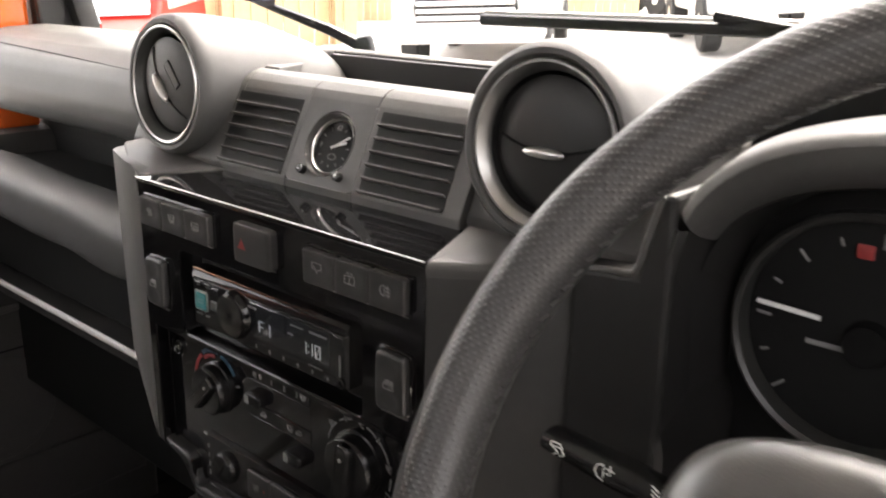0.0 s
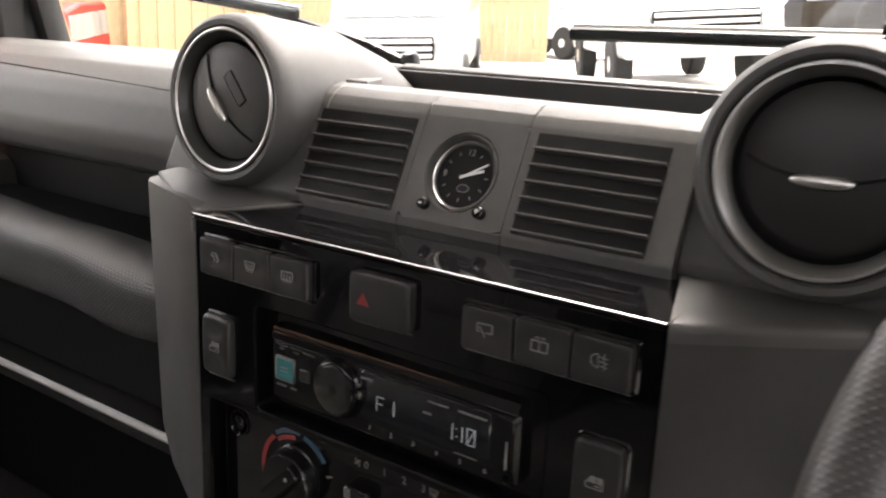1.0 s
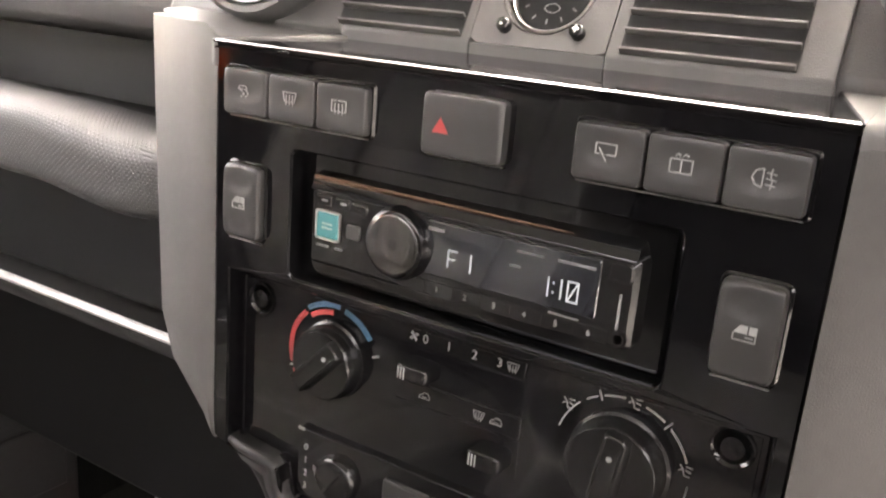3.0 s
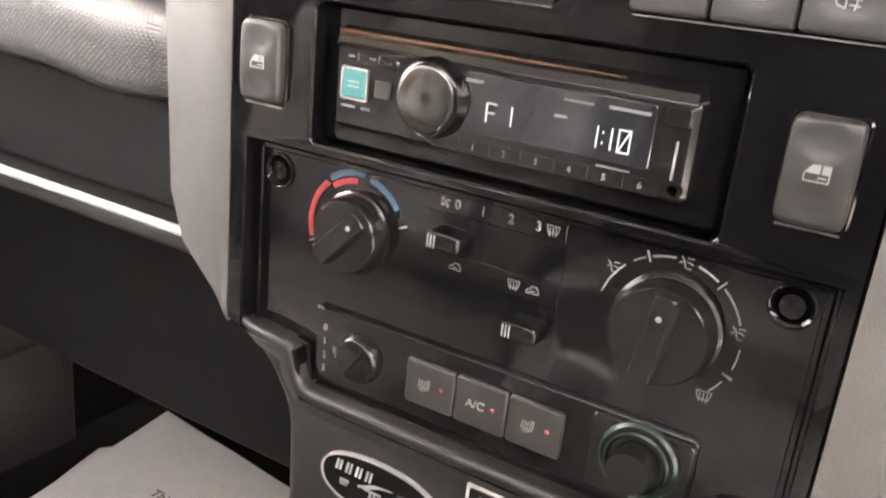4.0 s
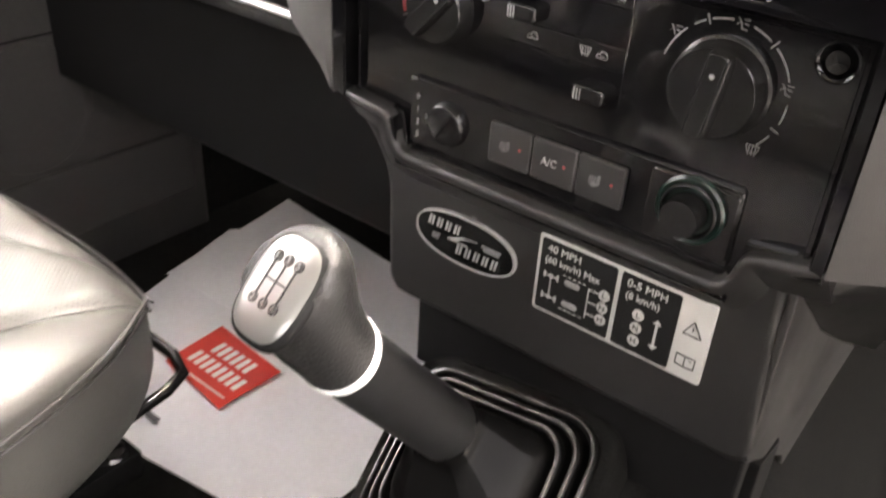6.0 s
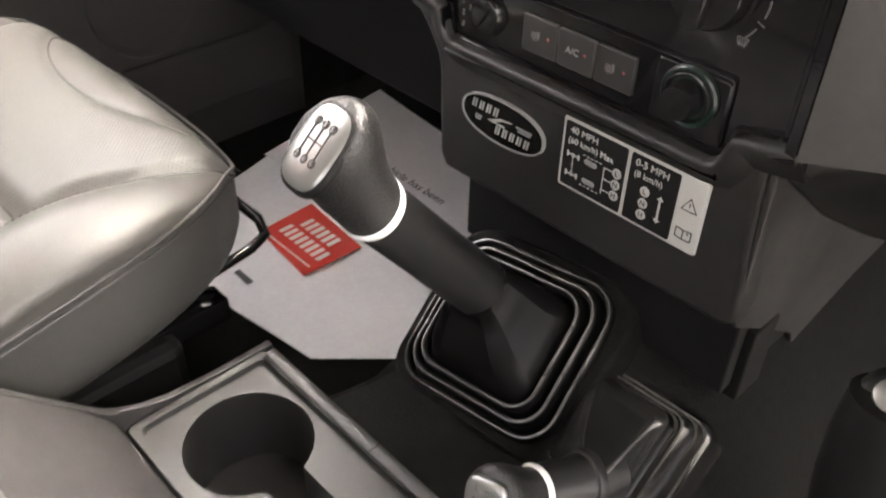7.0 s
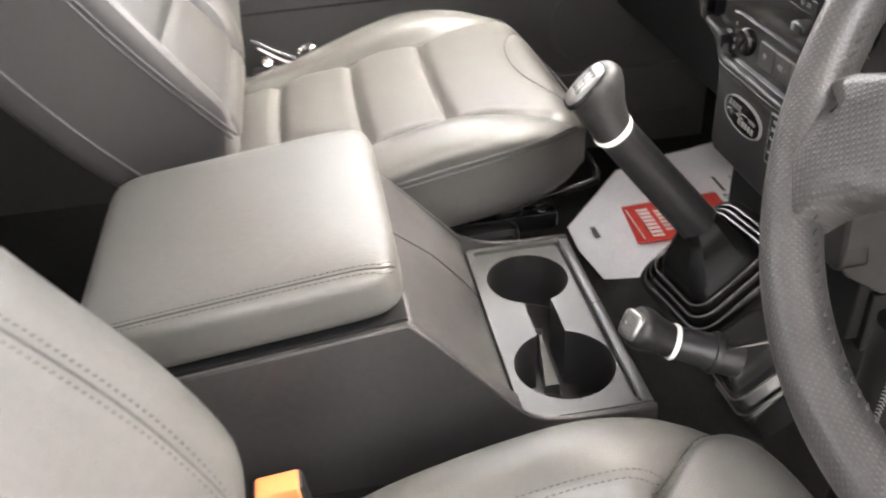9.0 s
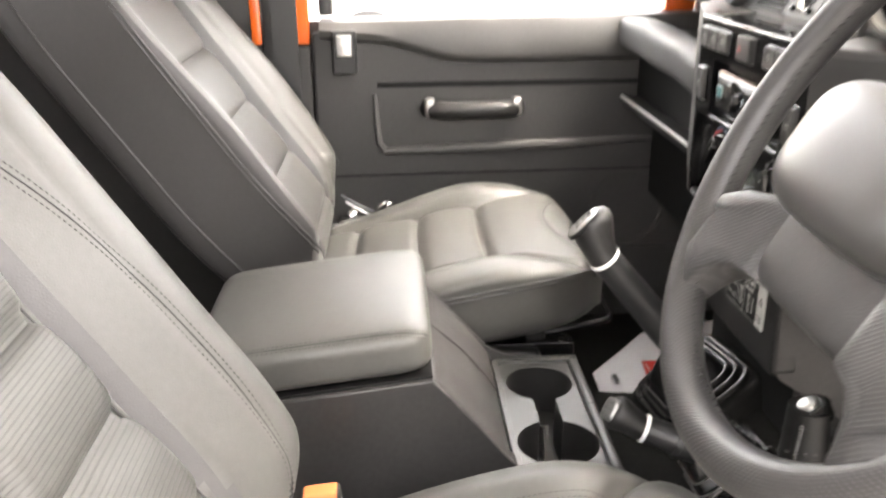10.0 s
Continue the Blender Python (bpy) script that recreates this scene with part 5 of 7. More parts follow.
    part("warning_lamp", bx(0.3265, 0.3345, 0.0945, 0.0962, 0.7125, 0.7195, 0.001), "red", t)
    return t


binnacle()


# ---------------------------------------------------------------- gear levers
def ridged(scales, foot, rise, tail):
    """Steps of a bellows: rounded ridges, one for each pair of scales, climbing by rise."""
    steps = [(0, scales[0] + 0.012, foot - 0.03), (0, scales[0] + 0.006, foot)]
    up = foot
    for s0, s1 in zip(scales, scales[1:]):
        w = (s0 - s1)
        for i in range(7):
            a = math.pi * i / 6
            steps.append((0, s0 - w * 0.30 * (1 - math.cos(a)), up + 0.0060 * math.sin(a)))
        steps.append((0, s0 - w * 0.62, up - 0.002))
        steps.append((0, s1 + w * 0.06, up + rise * 0.4))
        up += rise
    return steps + [(k, s, up + u) for k, s, u in tail]


def boot(mid, ea, nb, w, h, r, steps, lean):
    """Stepped rubber bellows on a sloping plate: ea runs across it, nb out of it."""
    mid, ea, nb, lean = Vector(mid), Vector(ea).normalized(), Vector(nb).normalized(), Vector(lean)
    ea = (ea - nb * ea.dot(nb)).normalized()
    eb = nb.cross(ea)

    def soft(p, k):
        f = smooth_step(0.0, 0.34, k)
        a, q = math.atan2(p[1], p[0]), (w + h) / 2
        return p[0] * (1 - f) + q * math.cos(a) * f, p[1] * (1 - f) + q * math.sin(a) * f
    rings = []
    for k, s, up in steps:
        pts = [soft(p, k) for p in round_rect(w, h, r, 8)]
        rings.append([mid + ea * (x * s) + eb * (y * s) + nb * up + lean * k for x, y in pts])
    return loft(rings)


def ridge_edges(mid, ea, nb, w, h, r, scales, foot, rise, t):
    """Pale beads along a bellows' ridge crests, standing in for their glints."""
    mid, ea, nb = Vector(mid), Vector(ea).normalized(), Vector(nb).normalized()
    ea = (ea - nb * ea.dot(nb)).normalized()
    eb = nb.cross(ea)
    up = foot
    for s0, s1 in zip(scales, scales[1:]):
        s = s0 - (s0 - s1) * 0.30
        part("ridge_edge", tube([mid + ea * (x * s) + eb * (y * s) + nb * (up + 0.0055) for x, y in round_rect(w, h, r, 8)], 0.0011, 6, loop=True), "ridge_glint", t, "pale bead imitating the glint on a ridge")
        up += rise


def gear_lever():
    t = thing("gear_lever", (-0.02, 0.0, 0.236), "main gear lever with leather knob and rubber gaiter", "gear lever")
    RIDGES = [1.06, 0.93, 0.80, 0.68]
    steps = ridged(RIDGES, 0.004, 0.0055, [(0.0, 0.670, -0.002), (0.08, 0.668, 0.003), (0.16, 0.660, 0.0075), (0.25, 0.642, 0.0115), (0.36, 0.610, 0.0150), (0.48, 0.568, 0.0178), (0.60, 0.520, 0.0202), (0.72, 0.472, 0.0224), (0.84, 0.425, 0.0250), (0.94, 0.385, 0.0290), (1.0, 0.365, 0.0340)])
    part("gaiter", boot((0.0, -0.021, 0.2715), (0.99, 0.125, 0.045), (-0.02, -0.6, 0.8), 0.062, 0.0560, 0.023, steps, (-0.013, 0.0116, 0.0083)), "boot", t, "stepped black rubber gaiter")
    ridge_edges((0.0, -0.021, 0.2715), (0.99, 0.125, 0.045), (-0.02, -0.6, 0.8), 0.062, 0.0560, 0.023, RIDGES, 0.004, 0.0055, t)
    part("surround", boot((0.0, -0.021, 0.2715), (0.99, 0.125, 0.045), (-0.02, -0.6, 0.8), 0.062, 0.0560, 0.023, [(0, 1.24, -0.035), (0, 1.23, -0.004), (0, 1.20, 0.001), (0, 1.15, 0.003), (0, 1.0, 0.003)], (0, 0, 0)), "carpet", t, "raised black carpet edge round the gaiter")
    base, ringp = Vector((-0.015, -0.033, 0.312)), Vector((0.0000, -0.1377, 0.4400))
    d = (ringp - base).normalized()
    part("shaft", tube([base - d * 0.05, base, base.lerp(ringp, 0.3), base.lerp(ringp, 0.6), ringp], [0.0195, 0.0200, 0.0194, 0.0182, 0.0172], 28), "rubber", t, "black rubber sleeve")
    part("white_ring", lathe([(-0.0024, 0.0168), (-0.0024, 0.0180), (-0.001, 0.0186), (0.001, 0.0186), (0.0024, 0.0180), (0.0024, 0.0168)], ringp, d, 40), "white", t, "pale ring under the knob")
    # bulbous knob, cut flat where the plate sits
    nrm = Vector((-0.10, -0.70, 0.70)).normalized()
    top = Vector((-0.0078, -0.1612, 0.4822))
    ss = Vector((0.99, -0.10, 0.04))
    ss = (ss - nrm * ss.dot(nrm)).normalized()
    uu = nrm.cross(ss)
    crown = Vector((-0.0100, -0.1540, 0.4965))
    rings = []
    for k, r in ((0.0, 0.0173), (0.12, 0.0178), (0.28, 0.0194), (0.42, 0.0212), (0.55, 0.0226), (0.67, 0.0231), (0.78, 0.0222), (0.87, 0.0196), (0.94, 0.0152), (0.98, 0.0100), (1.0, 0.0040)):
        mid = ringp.lerp(crown, k) + Vector((-0.0030, -0.0040, 0.0)) * math.sin(math.pi * k)
        ax = (d.lerp((crown - ringp).normalized(), smooth_step(0.0, 0.6, k))).normalized()
        s, u, _ = frame_to(ax)
        row = []
        for q in [2 * math.pi * i / 48 for i in range(48)]:
            p = mid + s * r * math.cos(q) + u * r * 1.04 * math.sin(q)
            over = (p - top).dot(nrm)
            if over > -0.003:
                p -= nrm * (over + 0.003 - 0.0035 * (1 - math.exp(-(over + 0.003) / 0.0035)))
            row.append(p)
        rings.append(row)
    kn = part("knob", loft(rings), "knob", t, "black leather gear knob")
    # shift pattern plate on the knob's upper face
    m = Matrix.Translation(top) @ Matrix(((ss.x, uu.x, nrm.x, 0), (ss.y, uu.y, nrm.y, 0), (ss.z, uu.z, nrm.z, 0), (0, 0, 0, 1)))
    part("plate_gap", pillow((0, 0, 0), (0.0187, 0.0236, 0.0040), 3.0, 22, m=m @ Matrix.Translation((0, -0.0020, -0.0024))), "black", kn)
    part("shift_plate", pillow((0, 0, 0), (0.0174, 0.0222, 0.0044), 3.0, 22, m=m @ Matrix.Translation((0, -0.0020, -0.0020))), "plate", kn, "polished silver shift-pattern plate")
    bm = bmesh.new()
    for x0, x1, y0, y1 in ((-0.0068, -0.0060, -0.007, 0.007), (-0.0004, 0.0004, -0.007, 0.007), (0.0060, 0.0068, -0.007, 0.007), (-0.0068, 0.0068, -0.0004, 0.0004)):
        bx(x0, x1, y0, y1, 0.0018, 0.0027, m=m, bm=bm)
    part("shift_pattern", bm, "seam", kn, smooth=False)
    for x, y, d in ((-0.0064, 0.0092, "1"), (-0.0064, -0.0092, "2"), (0, 0.0094, "3"), (0, -0.0094, "4"), (0.0064, 0.0092, "5"), (0.0064, -0.0092, "6")):
        part("digit_disc", lathe([(0.0010, 0.0024), (0.0026, 0.0024), (0.0026, 0.0)], m @ Vector((x, y, 0)), nrm, 16), "seam", kn)
        text(d, 0.0040, m @ Matrix.Translation((x, y, 0.0028)), "plate", kn, "digit")
    return t


gear_lever()


def transfer_lever():
    t = thing("transfer_lever", (0.105, -0.03, 0.215), "short transfer gear lever with leather knob and rubber gaiter", "gear lever")
    mid, nb = Vector((0.097, -0.018, 0.237)), Vector((-0.02, -0.61, 0.79)).normalized()
    ea = Vector((1.0, 0.02, 0.03))
    ea = (ea - nb * ea.dot(nb)).normalized()
    eb = nb.cross(ea)
    base, ringp = Vector((0.1110, -0.074, 0.2690)), Vector((0.1020, -0.1090, 0.2808))
    d = (ringp - base).normalized()

    def fold(cx, cy, w, h, r, up):
        return [mid + ea * (cx + x) + eb * (cy + y) + nb * up for x, y in round_rect(w, h, r, 8)]
    rings = [fold(*q) for q in ((0.003, 0, 0.0475, 0.0485, 0.013, -0.03), (0.003, 0, 0.0468, 0.0475, 0.013, 0.0), (0.003, 0, 0.0462, 0.0465, 0.012, 0.004), (0.003, 0, 0.0448, 0.0450, 0.012, 0.0060), (0.0028, 0, 0.0428, 0.0440, 0.011, 0.0060), (0.0022, 0, 0.0408, 0.0432, 0.011, 0.0040), (0.001, 0, 0.0388, 0.0425, 0.010, 0.0040), (-0.0005, 0, 0.0368, 0.0420, 0.010, 0.0090), (-0.0012, 0, 0.0356, 0.0414, 0.010, 0.0125), (-0.0017, 0, 0.0340, 0.0405, 0.010, 0.0130), (-0.0022, 0, 0.0325, 0.0396, 0.009, 0.0110), (-0.003, 0, 0.0310, 0.0388, 0.009, 0.0110), (-0.003, 0.0005, 0.0298, 0.0376, 0.009, 0.0170), (-0.0028, 0.0008, 0.0286, 0.0360, 0.009, 0.0235), (-0.0024, 0.0008, 0.0272, 0.0338, 0.009, 0.0285), (-0.0018, 0.0004, 0.0256, 0.0310, 0.009, 0.0320))]
    last = rings[-1]
    at = sum(last, Vector()) / len(last)
    su = (ea - d * ea.dot(d)).normalized()
    sv = d.cross(su)
    for k in (0.12, 0.26, 0.42, 0.58, 0.74, 0.88, 1.0):
        row = []
        for p in last:
            o = p - at
            a = math.atan2(o.dot(eb), o.dot(ea))
            f = k ** 0.92
            pinch = 1 - 0.20 * math.sin(math.pi * k) * math.cos(2 * a) ** 2
            row.append(at.lerp(base, k) + (o * (1 - f) + (su * math.cos(a) + sv * math.sin(a)) * (0.0172 * f)) * pinch)
        rings.append(row)
    part("gaiter", loft(rings), "boot_shine", t, "stepped black rubber gaiter")
    # pale beads imitate the glints on the two ridges
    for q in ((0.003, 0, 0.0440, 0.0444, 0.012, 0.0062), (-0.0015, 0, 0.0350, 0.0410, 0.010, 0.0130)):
        part("ridge_edge", tube(fold(*q), 0.0010, 6, loop=True), "ridge_glint", t, "pale bead imitating the glint on a ridge")
    kn = Vector((0.0985, -0.1440, 0.3035))
    part("shaft", tube([base - (ringp - base) * 0.6, base, base.lerp(ringp, 0.2), ringp], [0.0165, 0.0172, 0.0160, 0.0148], 24), "rubber", t)
    part("white_ring", lathe([(-0.0022, 0.0145), (-0.0022, 0.0158), (0, 0.0164), (0.0022, 0.0158), (0.0022, 0.0145)], ringp, d, 36), "white", t, "pale ring under the knob")
    k = part("knob", lathe([(0.0, 0.0148), (0.008, 0.0152), (0.017, 0.0166), (0.026, 0.0186), (0.032, 0.0190), (0.036, 0.0182), (0.0388, 0.0162), (0.0398, 0.0130), (0.0400, 0)], ringp + d * 0.003, (kn - ringp).normalized(), 32), "knob", t, "black leather knob")
    part("collar", lathe([(-0.004, 0.0160), (-0.003, 0.0184), (0.0, 0.0192), (0.003, 0.0184), (0.004, 0.0160)], base, d, 32), "rubber", t)
    nrm = Vector((0.02, -0.86, 0.51)).normalized()
    ss = Vector((0.94, 0.08, 0.31))
    ss = (ss - nrm * ss.dot(nrm)).normalized()
    uu = nrm.cross(ss)
    m = Matrix.Translation((0.0985, -0.1475, 0.3045)) @ Matrix(((ss.x, uu.x, nrm.x, 0), (ss.y, uu.y, nrm.y, 0), (ss.z, uu.z, nrm.z, 0), (0, 0, 0, 1)))
    part("shift_plate", pillow((0, 0, 0), (0.0130, 0.0128, 0.005), 4.0, 16, m=m @ Matrix.Translation((0, 0, -0.0022))), "plate", k, "polished silver shift-pattern plate")
    for y, ch in ((0.007, "L"), (0.0, "N"), (-0.007, "H")):
        text(ch, 0.0056, m @ Matrix.Translation((-0.004, y, 0.0030)), "ink", k, "letter")
        part("pattern_bar", bx(0.001, 0.007, y - 0.0004, y + 0.0004, 0.0024, 0.0031, m=m), "ink", k)
    return t


transfer_lever()


def handbrake():
    t = thing("handbrake", (0.225, 0.03, FLOOR), "handbrake lever with stitched leather gaiter and chrome button", "handbrake")
    top = Vector((0.2275, 0.002, 0.3780))
    part("lever", tube([tuple(top), (0.2290, 0.002, 0.352), (0.2330, 0.001, 0.325), (0.2400, 0.000, 0.290), (0.2500, -0.002, 0.245), (0.2620, -0.006, 0.17), (0.27, -0.01, FLOOR)], [0.0175, 0.0195, 0.0215, 0.0235, 0.026, 0.032, 0.04], 24, squash=1.25), "sleeve", t, "stitched leather lever sleeve")
    part("button", lathe([(-0.006, 0.0105), (0.0035, 0.0105), (0.0055, 0.0096), (0.0062, 0.0075), (0.0064, 0)], top, (-0.1, -0.45, 0.85), 28), "plate", t, "chrome release button")
    part("collar", lathe([(-0.012, 0.0185), (0.0, 0.0185), (0.002, 0.016), (0.002, 0.0125)], top, (-0.1, -0.45, 0.85), 28), "satin", t)
    bm = bmesh.new()
    for i in range(42):
        k = i / 41
        q = Vector((0.2465, -0.0125, 0.370)).lerp(Vector((0.2560, -0.0290, 0.240)), k)
        for e in (-1, 1):
            tube([q, q + Vector((0.0026 * e, 0.0004 * e, -0.0018))], 0.0006, 5, bm=bm)
    tagged(part("stitching", bm, "faint", t), kind="stuff")
    return t


handbrake()


# ---------------------------------------------------------------- cubby box with cup holders
def cubby():
    t = thing("cubby_box", (0, -0.5, 0.2), "black vinyl cubby box between the seats", "cubby box")
    side = [(-0.337, 0.362), (-0.30, 0.320), (-0.27, 0.284), (-0.262, 0.273), (-0.2545, 0.262), (-0.252, 0.240), (-0.252, 0.12), (-0.57, 0.12), (-0.585, 0.15), (-0.585, 0.333)]
    part("body", prism(side, "x", -0.124, 0.124, 0.004), "box", t, "black vinyl box body with a sloped front")
    part("slope_seam", tube([(-0.008, -0.337, 0.3622), (-0.017, -0.318, 0.3408), (-0.026, -0.298, 0.3180), (-0.024, -0.270, 0.2843), (-0.021, -0.2545, 0.2625)], 0.0008, 6), "seam", t)
    # right-hand skin, sweeping forward and down beside the tray
    prof = [(-0.585, 0.3325), (-0.46, 0.3475), (-0.339, 0.3625), (-0.32, 0.3435), (-0.30, 0.3210), (-0.28, 0.2975), (-0.268, 0.2835), (-0.258, 0.2725), (-0.2515, 0.2660), (-0.2510, 0.2655), (-0.243, 0.2595), (-0.232, 0.2550), (-0.215, 0.2525), (-0.18, 0.2515), (-0.136, 0.2515)]
    rings = []
    for y, z in prof:
        xo = 0.1262 + 0.0195 * smooth_step(-0.36, -0.20, y)
        xi = 0.120 if y < -0.2512 else 0.1404
        rings.append([(xi, y, z), (xo - 0.003, y, z), (xo - 0.0008, y, z - 0.0008), (xo, y, z - 0.003), (xo, y, 0.13), (xi, y, 0.13)])
    part("side_skin", loft(rings), "box", t, "black vinyl side skin", angle=35)
    rings = []
    for y, z in prof:
        xo = -0.1262 - 0.003 * smooth_step(-0.36, -0.20, y)
        xi = -0.120 if y < -0.2512 else -0.1226
        z += 0.004 * smooth_step(-0.26, -0.245, y) * (1 - smooth_step(-0.24, -0.19, y))
        rings.append([(xi, y, z), (xo + 0.002, y, z), (xo + 0.0006, y, z - 0.0006), (xo, y, z - 0.002), (xo, y, 0.13), (xi, y, 0.13)])
    part("side_skin", loft(rings), "box", t, "black vinyl side skin", angle=35)
    # padded lid, falling a little to the rear
    lm = Matrix.Translation((0.0, -0.335, 0.3635)) @ Matrix.Rotation(radians(6.8), 4, "X")
    ld = part("lid", pillow((0, 0, 0), (0.1285, 0.125, 0.0285), 5.0, (44, 44, 18), lambda u, v, w, P: P + Vector((0, 0, 0.003 * (1 - u * u) * (1 - v * v) * (1 if w > 0 else 0))), m=lm @ Matrix.Translation((-0.003, -0.124, 0.0285)), plan=10.0), "leather", t, "padded leather armrest lid")
    part("lid_gap", bx(-0.122, 0.1225, -0.245, -0.003, -0.001, 0.0025, m=lm), "black", t)
    # thin paler strip imitates the highlight line under the lid
    part("lid_edge_glint", bx(-0.1242, 0.1246, -0.245, -0.002, -0.0020, -0.0012, 0.0003, m=lm), "cheek", t)
    def lid_top(x, y):
        u, v = (x + 0.003) / 0.1285, (y + 0.124) / 0.125
        q = min((abs(u) ** 10 + abs(v) ** 10) ** 0.1, 0.995)
        w = (1 - q ** 5) ** 0.2
        return lm @ Vector((x, y, 0.0285 + 0.0285 * w + 0.003 * (1 - u * u) * (1 - v * v) + 0.0001))
    st = bmesh.new()
    def path(o):
        return [lid_top(0.1185 - o, -0.240 + 0.226 * i / 40) for i in range(41)] + [lid_top(0.1185 - o - 0.001 * i, -0.0125 + 0.0018 * i) for i in range(1, 6)]
    for o in (0.0, 0.0065):
        dashes(st, path(o))
    part("lid_seam", tube(path(0.0032), 0.0007, 6), "seam", ld)
    tagged(part("stitching", st, "stitch", ld), kind="stuff")
    return t


cubby()


def cup_tray():
    t = thing("cup_holder_tray", (0.01, -0.195, 0.236), "grey plastic cup holder tray on the tunnel", "cup holder")
    x0, x1, y0, y1, zt = -0.118, 0.136, -0.247, -0.146, 0.252
    cups = ((-0.062, -0.196, 0.042), (0.073, -0.196, 0.046))
    # outline of the hole, found by marching round the union of circles and slot
    hole = []
    (ax, ay, ar), (bx_, by, br) = cups
    a0 = math.asin(0.014 / ar)
    for i in range(33):
        a = a0 + (2 * math.pi - 2 * a0) * i / 32
        hole.append((ax + ar * math.cos(a), ay + ar * math.sin(a)))
    b0 = math.asin(0.014 / br)
    low = []
    for i in range(33):
        a = math.pi + b0 + (2 * math.pi - 2 * b0) * i / 32
        low.append((bx_ + br * math.cos(a), by + br * math.sin(a)))
    loop = hole + low

    def edge_point(p):
        dx, dy = p[0] - (x0 + x1) / 2, p[1] - (y0 + y1) / 2
        hw, hh = (x1 - x0) / 2 - 0.004, (y1 - y0) / 2 - 0.004
        k = min(hw / max(abs(dx), 1e-6), hh / max(abs(dy), 1e-6))
        return ((x0 + x1) / 2 + dx * k, (y0 + y1) / 2 + dy * k)
    # straight lines between rim and hole
    tris = bmesh.new()
    outer = [tris.verts.new((x, y, zt - 0.004)) for x, y in ((x0 + 0.004, y0 + 0.004), (x1 - 0.004, y0 + 0.004), (x1 - 0.004, y1 - 0.004), (x0 + 0.004, y1 - 0.004))]
    inn = [tris.verts.new((x, y, zt - 0.004)) for x, y in loop]
    es = [tris.edges.new((outer[i], outer[(i + 1) % 4])) for i in range(4)] + [tris.edges.new((inn[i], inn[(i + 1) % len(inn)])) for i in range(len(inn))]
    bmesh.ops.triangle_fill(tris, use_beauty=True, edges=es)
    down = [tris.verts.new((x, y, zt - 0.0055)) for x, y in loop]
    for i in range(len(loop)):
        j = (i + 1) % len(loop)
        tris.faces.new((inn[i], inn[j], down[j], down[i]))
    part("top_plate", tris, "tray", t, "grey plastic plate with two round holes", angle=30)
    well = bmesh.new()
    w1 = [well.verts.new((x, y, zt - 0.0055)) for x, y in loop]
    w2 = [well.verts.new((x, y, zt - 0.070)) for x, y in loop]
    for i in range(len(loop)):
        j = (i + 1) % len(loop)
        well.faces.new((w1[i], w1[j], w2[j], w2[i]))
    part("well", well, "dark", t, "dark cup wells")
    part("well_floor", bx(x0 + 0.01, x1 - 0.01, y0 + 0.004, y1 - 0.004, zt - 0.074, zt - 0.070), "dark", t)
    tongue = loft([[(x, y, zt - 0.070), (x + 0.0006, y, z), (x + 0.0006, -0.3945 - y, z), (x, -0.3945 - y, zt - 0.070)] for x, y, z in ((-0.006, -0.1985, zt - 0.034), (0.000, -0.1990, zt - 0.0375), (0.014, -0.2005, zt - 0.045), (0.028, -0.2025, zt - 0.0525), (0.040, -0.2045, zt - 0.060))])
    part("tongue", tongue, "tray", t, "grey divider between the cups")
    back = loft([[(x, y, zt - 0.070), (x, y, z), (x, -0.3945 - y, z), (x, -0.3945 - y, zt - 0.070)] for x, y, z in ((-0.0062, -0.1985, zt - 0.034), (-0.014, -0.2010, zt - 0.037), (-0.026, -0.2050, zt - 0.044), (-0.036, -0.2080, zt - 0.052))])
    part("tongue", back, "tray", t)
    part("strip_joint", bx(-0.0012, -0.0004, y1 - 0.0012, y1 + 0.0094, zt - 0.006, zt + 0.0013), "black", t)
    fr = []
    cx, cy, w, h = (x0 + x1) / 2, (y0 + y1) / 2, (x1 - x0) / 2, (y1 - y0) / 2
    for s, z in ((0.004, zt - 0.03), (0.004, zt - 0.002), (0.003, zt), (-0.003, zt), (-0.004, zt - 0.004)):
        fr.append([(cx + p[0], cy + p[1], z) for p in round_rect(w + s, h + s, 0.006)])
    part("rim", loft(fr, cap=False), "tray", t, "raised grey rim")
    part("front_strip", bx(x0, x1 + 0.003, y1 - 0.001, y1 + 0.009, zt - 0.03, zt + 0.001, 0.002), "tray", t)
    part("groove", bx(x0 + 0.004, x1, y1 - 0.0036, y1 - 0.0012, zt - 0.001, zt + 0.0012), "black", t)
    return t


cup_tray()


